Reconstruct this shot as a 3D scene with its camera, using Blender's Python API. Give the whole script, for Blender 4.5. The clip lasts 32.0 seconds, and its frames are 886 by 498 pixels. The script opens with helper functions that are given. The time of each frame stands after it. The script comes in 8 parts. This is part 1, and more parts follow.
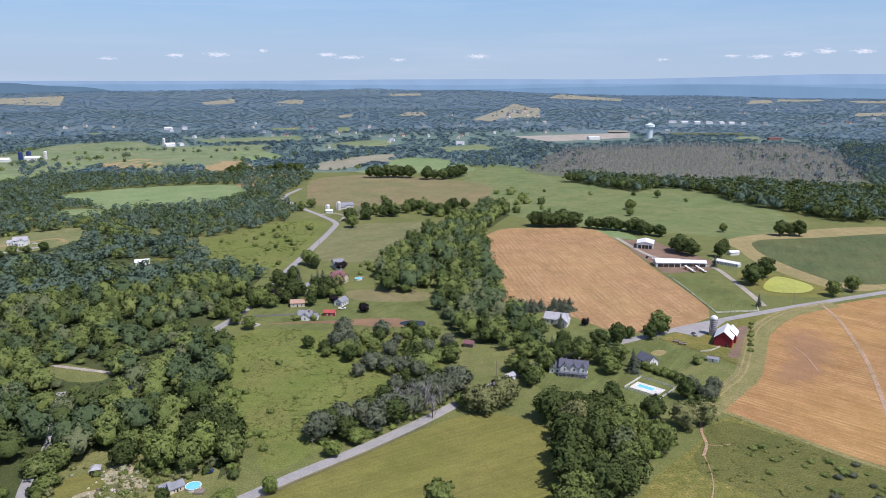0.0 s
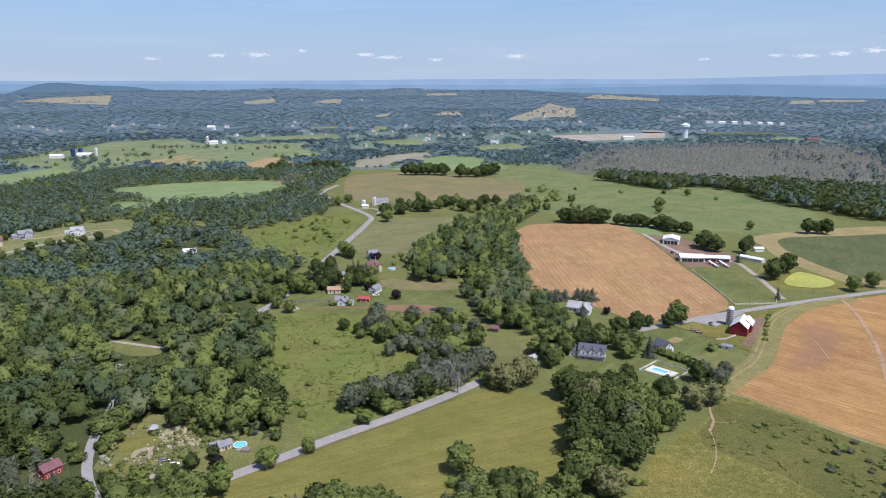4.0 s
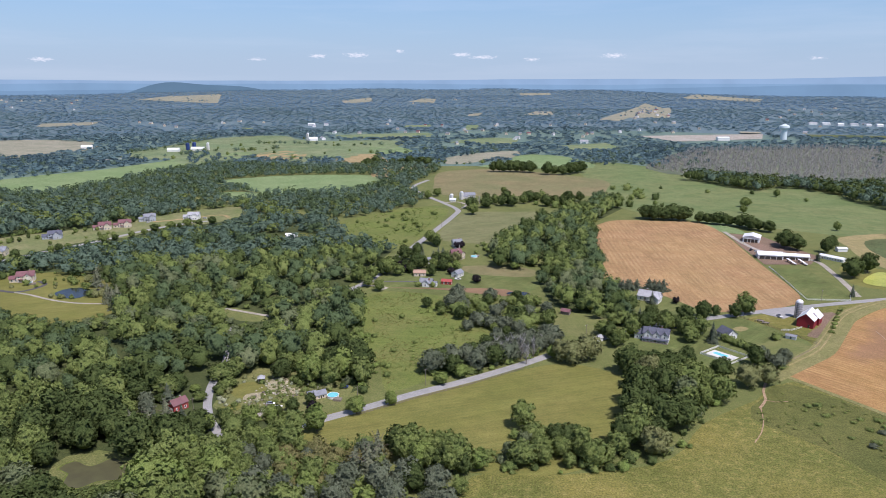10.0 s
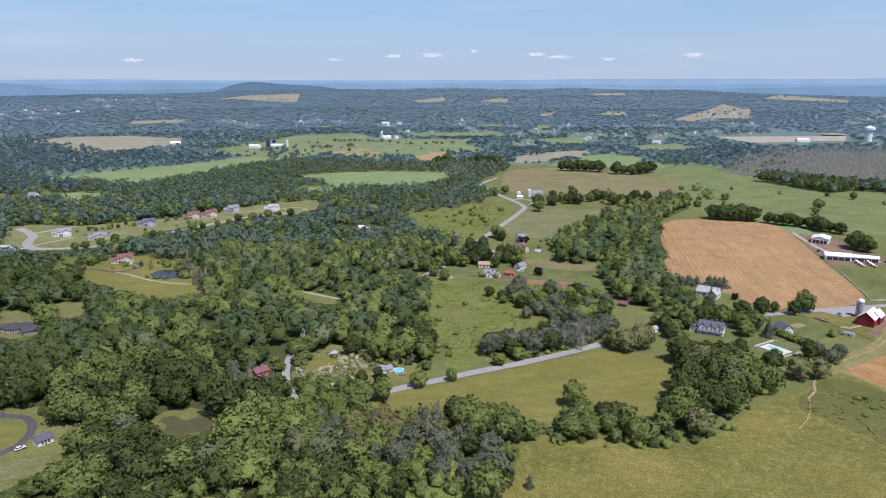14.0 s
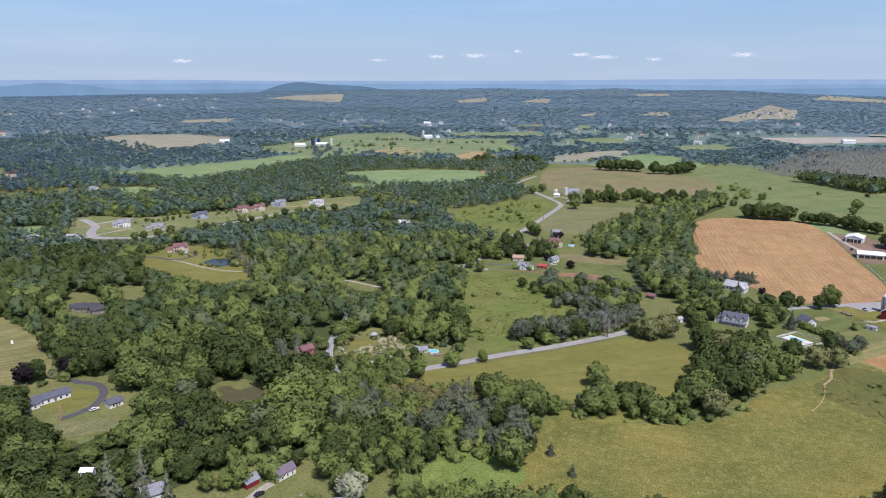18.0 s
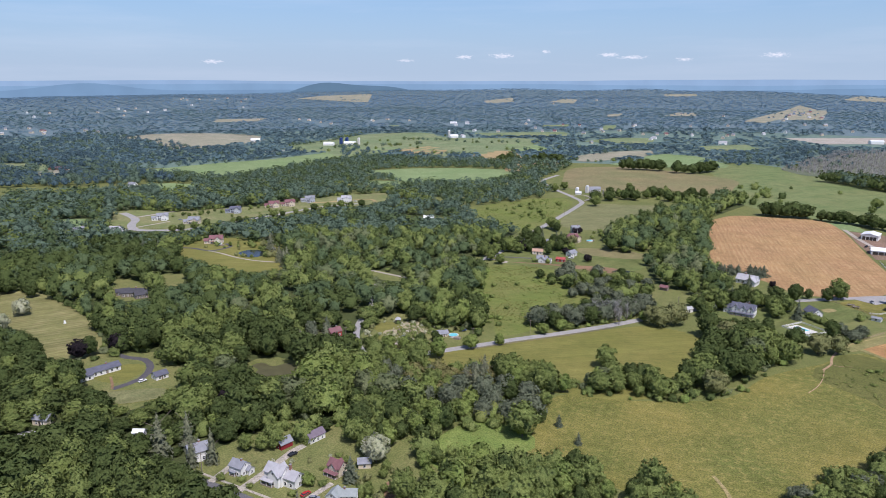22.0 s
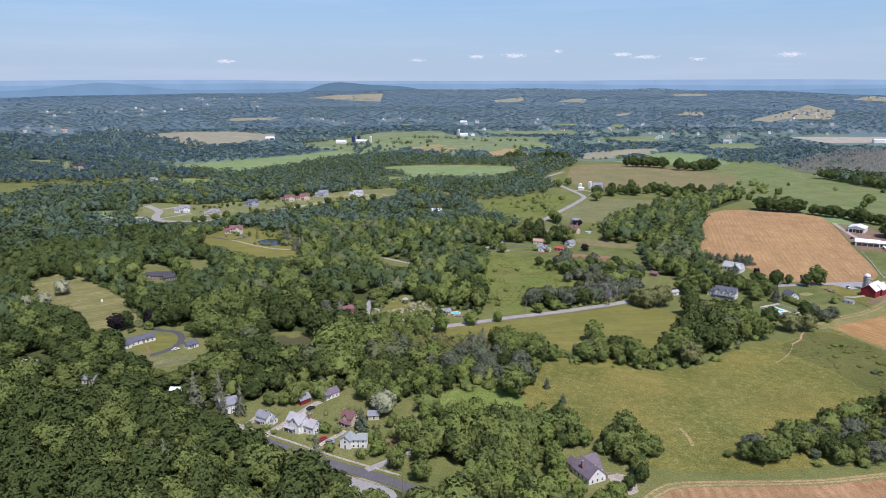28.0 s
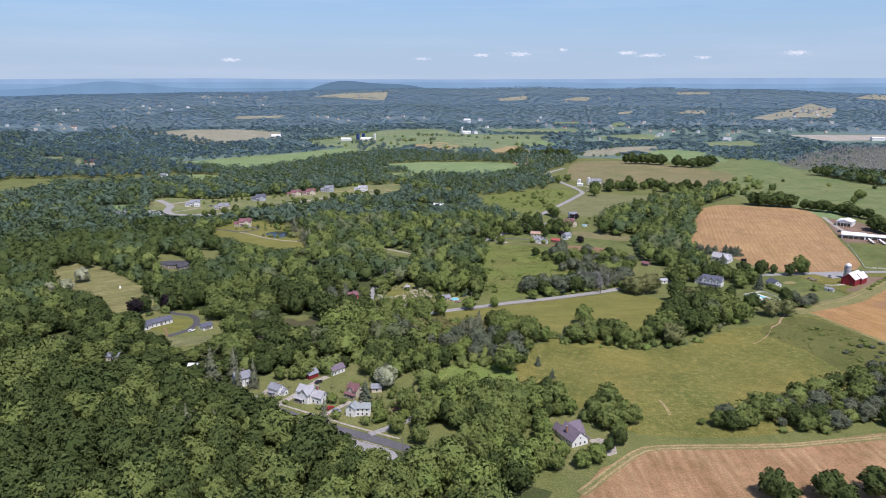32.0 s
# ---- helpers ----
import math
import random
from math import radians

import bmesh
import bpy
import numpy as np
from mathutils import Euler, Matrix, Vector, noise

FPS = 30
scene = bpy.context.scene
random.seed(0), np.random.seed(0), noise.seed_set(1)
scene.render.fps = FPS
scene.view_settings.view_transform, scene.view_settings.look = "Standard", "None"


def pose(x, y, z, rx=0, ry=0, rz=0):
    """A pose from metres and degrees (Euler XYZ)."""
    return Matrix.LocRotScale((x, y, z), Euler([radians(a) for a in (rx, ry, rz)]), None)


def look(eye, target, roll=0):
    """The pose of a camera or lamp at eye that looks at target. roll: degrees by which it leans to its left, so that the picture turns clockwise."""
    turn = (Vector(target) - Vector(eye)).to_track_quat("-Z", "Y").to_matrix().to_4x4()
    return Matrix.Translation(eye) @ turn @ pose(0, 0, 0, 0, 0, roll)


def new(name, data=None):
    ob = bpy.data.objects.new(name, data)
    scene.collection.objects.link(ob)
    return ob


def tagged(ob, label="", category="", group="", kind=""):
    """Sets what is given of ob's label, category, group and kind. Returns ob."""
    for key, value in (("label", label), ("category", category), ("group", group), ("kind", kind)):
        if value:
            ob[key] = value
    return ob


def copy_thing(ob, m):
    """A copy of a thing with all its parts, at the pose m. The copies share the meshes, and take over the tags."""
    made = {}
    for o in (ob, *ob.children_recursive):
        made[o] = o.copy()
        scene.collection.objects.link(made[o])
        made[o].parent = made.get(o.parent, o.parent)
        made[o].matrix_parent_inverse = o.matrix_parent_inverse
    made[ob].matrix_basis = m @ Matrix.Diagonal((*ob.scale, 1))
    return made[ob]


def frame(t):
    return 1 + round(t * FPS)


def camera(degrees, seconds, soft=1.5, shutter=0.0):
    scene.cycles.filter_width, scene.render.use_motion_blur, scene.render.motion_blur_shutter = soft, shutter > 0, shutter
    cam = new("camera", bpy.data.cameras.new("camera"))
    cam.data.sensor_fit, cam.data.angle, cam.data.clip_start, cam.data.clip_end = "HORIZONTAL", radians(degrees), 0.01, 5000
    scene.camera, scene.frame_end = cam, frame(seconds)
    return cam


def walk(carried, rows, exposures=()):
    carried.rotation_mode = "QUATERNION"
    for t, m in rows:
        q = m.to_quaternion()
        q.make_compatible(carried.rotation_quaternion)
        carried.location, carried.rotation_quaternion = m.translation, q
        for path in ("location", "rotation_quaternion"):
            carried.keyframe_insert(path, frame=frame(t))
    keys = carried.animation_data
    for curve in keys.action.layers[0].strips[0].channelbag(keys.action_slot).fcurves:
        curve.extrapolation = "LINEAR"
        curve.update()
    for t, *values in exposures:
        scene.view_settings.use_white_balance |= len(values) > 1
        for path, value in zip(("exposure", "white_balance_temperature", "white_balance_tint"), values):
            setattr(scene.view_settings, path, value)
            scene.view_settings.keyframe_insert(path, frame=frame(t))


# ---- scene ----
cam = camera(63.22, 32.0, soft=0.85)

PATH = [
    (0, pose(0.38, -0.08, 162.0, 76.68, 0, 0.062)),
    (0.5, pose(0.85, -3.71, 162.0, 76.679, 0, 0.573)),
    (1, pose(1.38, -7.33, 162.0, 76.678, 0, 0.923)),
    (1.5, pose(1.93, -10.92, 162.0, 76.677, 0, 1.268)),
    (2, pose(2.54, -14.51, 162.0, 76.676, 0, 1.586)),
    (2.5, pose(3.19, -18.08, 162.0, 76.675, 0, 1.818)),
    (3, pose(3.87, -21.63, 162.0, 76.674, 0, 1.95)),
    (3.5, pose(4.62, -25.18, 162.0, 76.672, 0, 2.398)),
    (5.5, pose(7.92, -39.23, 162.0, 76.668, 0, 4.824)),
    (6, pose(8.84, -42.71, 162.0, 76.667, 0, 5.569)),
    (6.5, pose(9.80, -46.18, 162.0, 76.666, 0, 6.293)),
    (7, pose(10.80, -49.64, 162.0, 76.665, 0, 6.812)),
    (7.5, pose(11.83, -53.10, 162.0, 76.664, 0, 7.31)),
    (8, pose(12.89, -56.54, 162.0, 76.663, 0, 7.932)),
    (8.5, pose(13.99, -59.97, 162.0, 76.662, 0, 8.628)),
    (9, pose(15.11, -63.38, 162.0, 76.661, 0, 9.295)),
    (9.5, pose(16.27, -66.80, 162.0, 76.66, 0, 9.871)),
    (10, pose(17.46, -70.19, 162.0, 76.659, 0, 10.301)),
    (10.5, pose(18.68, -73.59, 162.0, 76.657, 0, 10.966)),
    (11, pose(19.93, -76.96, 162.0, 76.656, 0, 11.819)),
    (11.5, pose(21.21, -80.34, 162.0, 76.655, 0, 12.641)),
    (12, pose(22.52, -83.71, 162.0, 76.654, 0, 13.417)),
    (12.5, pose(23.84, -87.06, 162.0, 76.653, 0, 13.972)),
    (13, pose(25.20, -90.42, 162.0, 76.652, 0, 14.567)),
    (13.5, pose(26.60, -93.76, 162.0, 76.651, 0, 15.316)),
    (14, pose(28.00, -97.09, 162.0, 76.65, 0, 16.023)),
    (14.5, pose(29.44, -100.43, 162.0, 76.654, 0, 16.711)),
    (16.5, pose(35.41, -113.68, 162.0, 76.669, 0, 18.437)),
    (17, pose(36.95, -116.99, 162.0, 76.673, 0, 18.707)),
    (19, pose(43.32, -130.14, 162.0, 76.689, 0, 19.998)),
    (20, pose(46.62, -136.70, 162.0, 76.697, 0, 20.561)),
    (21, pose(49.96, -143.24, 162.0, 76.704, 0, 21.125)),
    (21.5, pose(51.65, -146.50, 162.0, 76.708, 0, 21.343)),
    (22, pose(53.37, -149.77, 162.0, 76.712, 0, 21.474)),
    (22.5, pose(55.09, -153.04, 162.0, 76.716, 0, 21.627)),
    (23, pose(56.82, -156.29, 162.0, 76.72, 0, 21.78)),
    (24, pose(60.32, -162.81, 162.0, 76.714, 0, 21.956)),
    (25, pose(63.85, -169.33, 162.0, 76.708, 0, 22.023)),
    (27.5, pose(72.82, -185.61, 162.0, 76.693, 0, 22.356)),
    (28, pose(74.63, -188.87, 162.0, 76.69, 0, 22.401)),
    (30, pose(81.89, -201.92, 162.0, 76.58, 0, 22.559)),
    (31, pose(85.54, -208.47, 162.0, 76.58, 0, 22.671)),
    (32, pose(89.17, -215.03, 162.0, 76.58, 0, 22.761)),
]
walk(cam, PATH, exposures=[(0, 0.22, 6150, 20), (32, 0.22, 6150, 20)])

# ---------------------------------------------------------------- light
world = bpy.data.worlds.new("summer_sky")
scene.world = world
world.use_nodes = True
wn, wl = world.node_tree.nodes, world.node_tree.links
wn.clear()
SUN_AZ, SUN_EL = radians(132.0), radians(60.0)   # azimuth clockwise from +y


def wnode(kind, **kw):
    n = wn.new(kind)
    for k, v in kw.items():
        n.inputs[k].default_value = v
    return n


sky = wn.new("ShaderNodeTexSky")
sky.sky_type, sky.sun_disc = "NISHITA", False
sky.sun_elevation, sky.sun_rotation = SUN_EL, SUN_AZ
sky.air_density, sky.dust_density, sky.ozone_density, sky.altitude = 1.0, 0.6, 2.5, 300.0
tc = wn.new("ShaderNodeTexCoord")
sep = wn.new("ShaderNodeSeparateXYZ")
wl.new(tc.outputs["Generated"], sep.inputs[0])
# a row of small fair-weather cumulus low over the horizon: bearing, height, half width and half height in degrees, thinness
CLOUDS = [(-38.7, 1.25, 0.95, 0.18, 0.1), (-24.3, 1.37, 0.85, 0.16, 0.35), (-19.8, 1.65, 0.85, 0.18, 0), (-16.9, 1.72, 1.09, 0.22, 0), (-13.6, 2.03, 0.43, 0.16, 0.25),
          (-8.9, 1.77, 0.95, 0.20, 0.05), (-7.2, 1.57, 1.23, 0.18, 0.1), (-3.5, 1.41, 0.76, 0.16, 0.15), (2.6, 1.66, 1.04, 0.21, 0.15), (16.4, 1.36, 0.76, 0.15, 0.35),
          (21.1, 1.59, 0.76, 0.15, 0.25), (23.1, 1.53, 1.04, 0.18, 0.15), (25.2, 1.66, 1.04, 0.22, 0), (27.1, 1.82, 0.85, 0.23, 0.05), (29.4, 1.78, 0.85, 0.22, 0.05)]
azn = wn.new("ShaderNodeMath")
azn.operation = "ARCTAN2"
wl.new(sep.outputs["X"], azn.inputs[0])
wl.new(sep.outputs["Y"], azn.inputs[1])
sky_at = wn.new("ShaderNodeCombineXYZ")
wl.new(azn.outputs[0], sky_at.inputs[0])
wl.new(sep.outputs["Z"], sky_at.inputs[1])
nearest = None
for az_, el_, cw_, ch_, thin_ in CLOUDS:
    m1 = wn.new("ShaderNodeVectorMath")
    m1.operation = "MULTIPLY_ADD"
    w_, h_ = 1 / radians(cw_), 1 / radians(ch_)
    m1.inputs[1].default_value = (w_, h_, 0)
    m1.inputs[2].default_value = (-radians(az_) * w_, -radians(el_) * h_, thin_)
    wl.new(sky_at.outputs[0], m1.inputs[0])
    m2 = wn.new("ShaderNodeVectorMath")
    m2.operation = "LENGTH"
    wl.new(m1.outputs[0], m2.inputs[0])
    if nearest is None:
        nearest = m2.outputs["Value"]
    else:
        m3 = wn.new("ShaderNodeMath")
        m3.operation = "MINIMUM"
        wl.new(nearest, m3.inputs[0])
        wl.new(m2.outputs["Value"], m3.inputs[1])
        nearest = m3.outputs[0]
mp = wn.new("ShaderNodeMapping")
mp.inputs["Scale"].default_value = (190.0, 520.0, 1.0)
wl.new(sky_at.outputs[0], mp.inputs[0])
cn = wnode("ShaderNodeTexNoise", Scale=1.0, Detail=5.0, Roughness=0.6)
wl.new(mp.outputs[0], cn.inputs["Vector"])
cs = wn.new("ShaderNodeMath")
cs.operation = "MULTIPLY_ADD"
cs.inputs[1].default_value = -2.6
wl.new(cn.outputs["Fac"], cs.inputs[0])
wl.new(nearest, cs.inputs[2])
cm = wn.new("ShaderNodeMapRange")
cm.inputs["From Min"].default_value, cm.inputs["From Max"].default_value = -0.45, -1.35
cm.inputs["To Max"].default_value = 0.75
wl.new(cs.outputs[0], cm.inputs["Value"])
mp2 = wn.new("ShaderNodeMapping")
mp2.inputs["Scale"].default_value = (2.2, 2.2, 26.0)
mp2.inputs["Rotation"].default_value = (0.05, 0.02, 0.4)
wl.new(tc.outputs["Generated"], mp2.inputs[0])
ci = wnode("ShaderNodeTexNoise", Scale=1.0, Detail=6.0, Roughness=0.6)
wl.new(mp2.outputs[0], ci.inputs["Vector"])
cir = wn.new("ShaderNodeMapRange")
cir.inputs["From Min"].default_value, cir.inputs["From Max"].default_value = 0.48, 0.8
cir.inputs["To Max"].default_value = 0.14
wl.new(ci.outputs["Fac"], cir.inputs["Value"])
ca = wn.new("ShaderNodeMath")
ca.operation, ca.use_clamp = "ADD", True
wl.new(cm.outputs[0], ca.inputs[0])
wl.new(cir.outputs[0], ca.inputs[1])
mx = wn.new("ShaderNodeMixRGB")
mx.inputs[2].default_value = (8.6, 8.6, 8.9, 1)
wl.new(ca.outputs[0], mx.inputs[0])
# pale blue haze low in the sky
hzr = wn.new("ShaderNodeValToRGB")
hzr.color_ramp.elements[0].position, hzr.color_ramp.elements[0].color = 0.0, (1, 1, 1, 1)
hzr.color_ramp.elements[1].position, hzr.color_ramp.elements[1].color = 0.22, (0, 0, 0, 1)
wl.new(sep.outputs["Z"], hzr.inputs[0])
hzc = wn.new("ShaderNodeValToRGB")
hzc.color_ramp.elements[0].position, hzc.color_ramp.elements[0].color = 0.0, (0.445, 0.568, 0.672, 1)
hzc.color_ramp.elements[1].position, hzc.color_ramp.elements[1].color = 0.11, (0.238, 0.468, 0.725, 1)
wl.new(sep.outputs["Z"], hzc.inputs[0])
hzm = wn.new("ShaderNodeVectorMath")
hzm.operation = "SCALE"
hzm.inputs["Scale"].default_value = 8.8
wl.new(hzc.outputs[0], hzm.inputs[0])
hx = wn.new("ShaderNodeMixRGB")
wl.new(hzr.outputs[0], hx.inputs[0])
wl.new(sky.outputs[0], hx.inputs[1])
wl.new(hzm.outputs[0], hx.inputs[2])
bg = wn.new("ShaderNodeBackground")
bg.inputs["Strength"].default_value = 0.1
wl.new(hx.outputs[0], mx.inputs[1])
wl.new(mx.outputs[0], bg.inputs[0])
wo = wn.new("ShaderNodeOutputWorld")
wl.new(bg.outputs[0], wo.inputs[0])

sun = new("sun", bpy.data.lights.new("sun", "SUN"))
sun.data.energy, sun.data.angle, sun.data.color = 4.0, radians(0.53), (1.0, 0.955, 0.88)
sun.matrix_world = look((0, 0, 500), (-500 * math.sin(SUN_AZ) / math.tan(SUN_EL), -500 * math.cos(SUN_AZ) / math.tan(SUN_EL), 0))


# ---------------------------------------------------------------- materials
def ramp_mix(nt, fac, a, b):
    m = nt.nodes.new("ShaderNodeMixRGB")
    nt.links.new(fac, m.inputs[0])
    for i, c in ((1, a), (2, b)):
        if isinstance(c, tuple):
            m.inputs[i].default_value = (*c, 1)
        else:
            nt.links.new(c, m.inputs[i])
    return m.outputs[0]


def noise_fac(nt, vec, scale, lo, hi, detail=4.0, stretch=None):
    n = nt.nodes.new("ShaderNodeTexNoise")
    n.inputs["Scale"].default_value, n.inputs["Detail"].default_value = scale, detail
    if stretch:
        m = nt.nodes.new("ShaderNodeMapping")
        m.inputs["Rotation"].default_value = (0, 0, radians(stretch[0]))
        m.inputs["Scale"].default_value = (stretch[1], 1, 1)
        nt.links.new(vec, m.inputs[0])
        vec = m.outputs[0]
    nt.links.new(vec, n.inputs["Vector"])
    r = nt.nodes.new("ShaderNodeMapRange")
    r.inputs["From Min"].default_value, r.inputs["From Max"].default_value = lo, hi
    nt.links.new(n.outputs["Fac"], r.inputs["Value"])
    return r.outputs[0]


def base_mat(name, rough=0.9):
    m = bpy.data.materials.new(name)
    m.use_nodes = True
    nt = m.node_tree
    b = nt.nodes["Principled BSDF"]
    b.inputs["Roughness"].default_value = rough
    b.inputs["Specular IOR Level"].default_value = 0.2
    g = nt.nodes.new("ShaderNodeNewGeometry")
    return m, nt, b, g.outputs["Position"]


def earth(name, a, b, c, big=0.02, fine=0.6, rows=None, rough=0.95, bump=0.15, grain=0.75, mott=0.5, stains=(), stain=None):
    """Land: colours a and b in wide patches, c in fine speckle; rows: (heading, spacing in m, colour, strength);
    mott: clumps a few metres wide; stains: ragged ovals (x, y, half length, half width, heading) of the colour stain."""
    m, nt, bs, pos = base_mat(name, rough)
    col = ramp_mix(nt, noise_fac(nt, pos, big, 0.36, 0.66, 5), a, b)
    f2 = noise_fac(nt, pos, fine, 0.46, 0.72, 6)
    col = ramp_mix(nt, f2, col, c)
    if rows:
        mp_ = nt.nodes.new("ShaderNodeMapping")
        mp_.inputs["Rotation"].default_value = (0, 0, radians(rows[0]))
        nt.links.new(pos, mp_.inputs[0])
        w = nt.nodes.new("ShaderNodeTexWave")
        w.inputs["Scale"].default_value = 0.314 / rows[1]
        w.inputs["Distortion"].default_value = 0.25
        w.inputs["Detail Scale"].default_value = 0.3
        nt.links.new(mp_.outputs[0], w.inputs["Vector"])
        br = noise_fac(nt, pos, 0.06, 0.4, 0.62, 3)
        mu = nt.nodes.new("ShaderNodeMath")
        mu.operation = "MULTIPLY"
        nt.links.new(w.outputs["Fac"], mu.inputs[0])
        nt.links.new(br, mu.inputs[1])
        mu2 = nt.nodes.new("ShaderNodeMath")
        mu2.operation = "MULTIPLY"
        mu2.inputs[1].default_value = rows[3]
        nt.links.new(mu.outputs[0], mu2.inputs[0])
        col = ramp_mix(nt, mu2.outputs[0], col, rows[2])
        # uneven growth drawn out along the rows
        for sc_, k_ in ((0.5, 9.0), (0.11, 6.0)):
            sm = nt.nodes.new("ShaderNodeMapping")
            sm.vector_type = "TEXTURE"
            sm.inputs["Rotation"].default_value = (0, 0, radians(90 - rows[0]))
            sm.inputs["Scale"].default_value = (k_, 1, 1)
            nt.links.new(pos, sm.inputs[0])
            st_ = ramp_mix(nt, noise_fac(nt, sm.outputs[0], sc_, 0.34, 0.66, 3), (0.84, 0.83, 0.82), (1.16, 1.17, 1.18))
            ms = nt.nodes.new("ShaderNodeMixRGB")
            ms.blend_type = "MULTIPLY"
            ms.inputs[0].default_value = min(1.0, 1.2 * rows[3])
            nt.links.new(col, ms.inputs[1])
            nt.links.new(st_, ms.inputs[2])
            col = ms.outputs[0]
    for sx_, sy_, ra_, rb_, hd_ in stains:
        sm = nt.nodes.new("ShaderNodeMapping")
        sm.vector_type = "TEXTURE"
        sm.inputs["Location"].default_value = (sx_ * 1.35, sy_ * 1.35, 0)
        sm.inputs["Rotation"].default_value = (0, 0, radians(hd_))
        sm.inputs["Scale"].default_value = (ra_ * 1.35, rb_ * 1.35, 1e4)
        nt.links.new(pos, sm.inputs[0])
        ln = nt.nodes.new("ShaderNodeVectorMath")
        ln.operation = "LENGTH"
        nt.links.new(sm.outputs[0], ln.inputs[0])
        ad_ = nt.nodes.new("ShaderNodeMath")
        ad_.operation = "ADD"
        nt.links.new(ln.outputs["Value"], ad_.inputs[0])
        nt.links.new(noise_fac(nt, pos, 0.07, 0.2, 0.8, 6), ad_.inputs[1])
        rg = nt.nodes.new("ShaderNodeMapRange")
        rg.inputs["From Min"].default_value, rg.inputs["From Max"].default_value, rg.inputs["To Max"].default_value = 1.65, 1.1, 0.8
        nt.links.new(ad_.outputs[0], rg.inputs["Value"])
        col = ramp_mix(nt, rg.outputs[0], col, stain)
    if mott:
        for sc_ in (0.028, 0.16):
            md = ramp_mix(nt, noise_fac(nt, pos, sc_, 0.3, 0.7, 7), (0.74, 0.80, 0.72), (1.26, 1.20, 1.24))
            ms = nt.nodes.new("ShaderNodeMixRGB")
            ms.blend_type = "MULTIPLY"
            ms.inputs[0].default_value = mott
            nt.links.new(col, ms.inputs[1])
            nt.links.new(md, ms.inputs[2])
            col = ms.outputs[0]
    # blade-to-blade and clump-to-clump change of tone
    f3 = noise_fac(nt, pos, 1.3, 0.34, 0.66, 8)
    gl = ramp_mix(nt, f3, (0.62, 0.64, 0.62), (1.34, 1.33, 1.34))
    mm_ = nt.nodes.new("ShaderNodeMixRGB")
    mm_.blend_type = "MULTIPLY"
    mm_.inputs[0].default_value = grain
    nt.links.new(col, mm_.inputs[1])
    nt.links.new(gl, mm_.inputs[2])
    col = mm_.outputs[0]
    nt.links.new(col, bs.inputs["Base Color"])
    if bump:
        bp = nt.nodes.new("ShaderNodeBump")
        bp.inputs["Strength"].default_value, bp.inputs["Distance"].default_value = bump, 0.4
        nt.links.new(f2, bp.inputs["Height"])
        nt.links.new(bp.outputs[0], bs.inputs["Normal"])
    return m


def surface(name, a, b, scale=1.5, rough=0.7, metal=0.0, fine=12.0, bump=0.1):
    """Built surface: two tones in stains, a finer grain and a little relief, varied from piece to piece."""
    m, nt, bs, pos = base_mat(name, rough)
    tco = nt.nodes.new("ShaderNodeTexCoord")
    col = ramp_mix(nt, noise_fac(nt, pos, scale, 0.35, 0.7, 5), a, b)
    f2 = noise_fac(nt, tco.outputs["Object"], fine, 0.4, 0.75, 3)
    dark = tuple(v * 0.8 for v in b)
    mu = nt.nodes.new("ShaderNodeMath")
    mu.operation = "MULTIPLY"
    mu.inputs[1].default_value = 0.35
    nt.links.new(f2, mu.inputs[0])
    col = ramp_mix(nt, mu.outputs[0], col, dark)
    nt.links.new(col, bs.inputs["Base Color"])
    bs.inputs["Metallic"].default_value = metal
    bs.inputs["Specular IOR Level"].default_value = 0.35
    bp = nt.nodes.new("ShaderNodeBump")
    bp.inputs["Strength"].default_value, bp.inputs["Distance"].default_value = bump, 0.05
    nt.links.new(f2, bp.inputs["Height"])
    nt.links.new(bp.outputs[0], bs.inputs["Normal"])
    return m


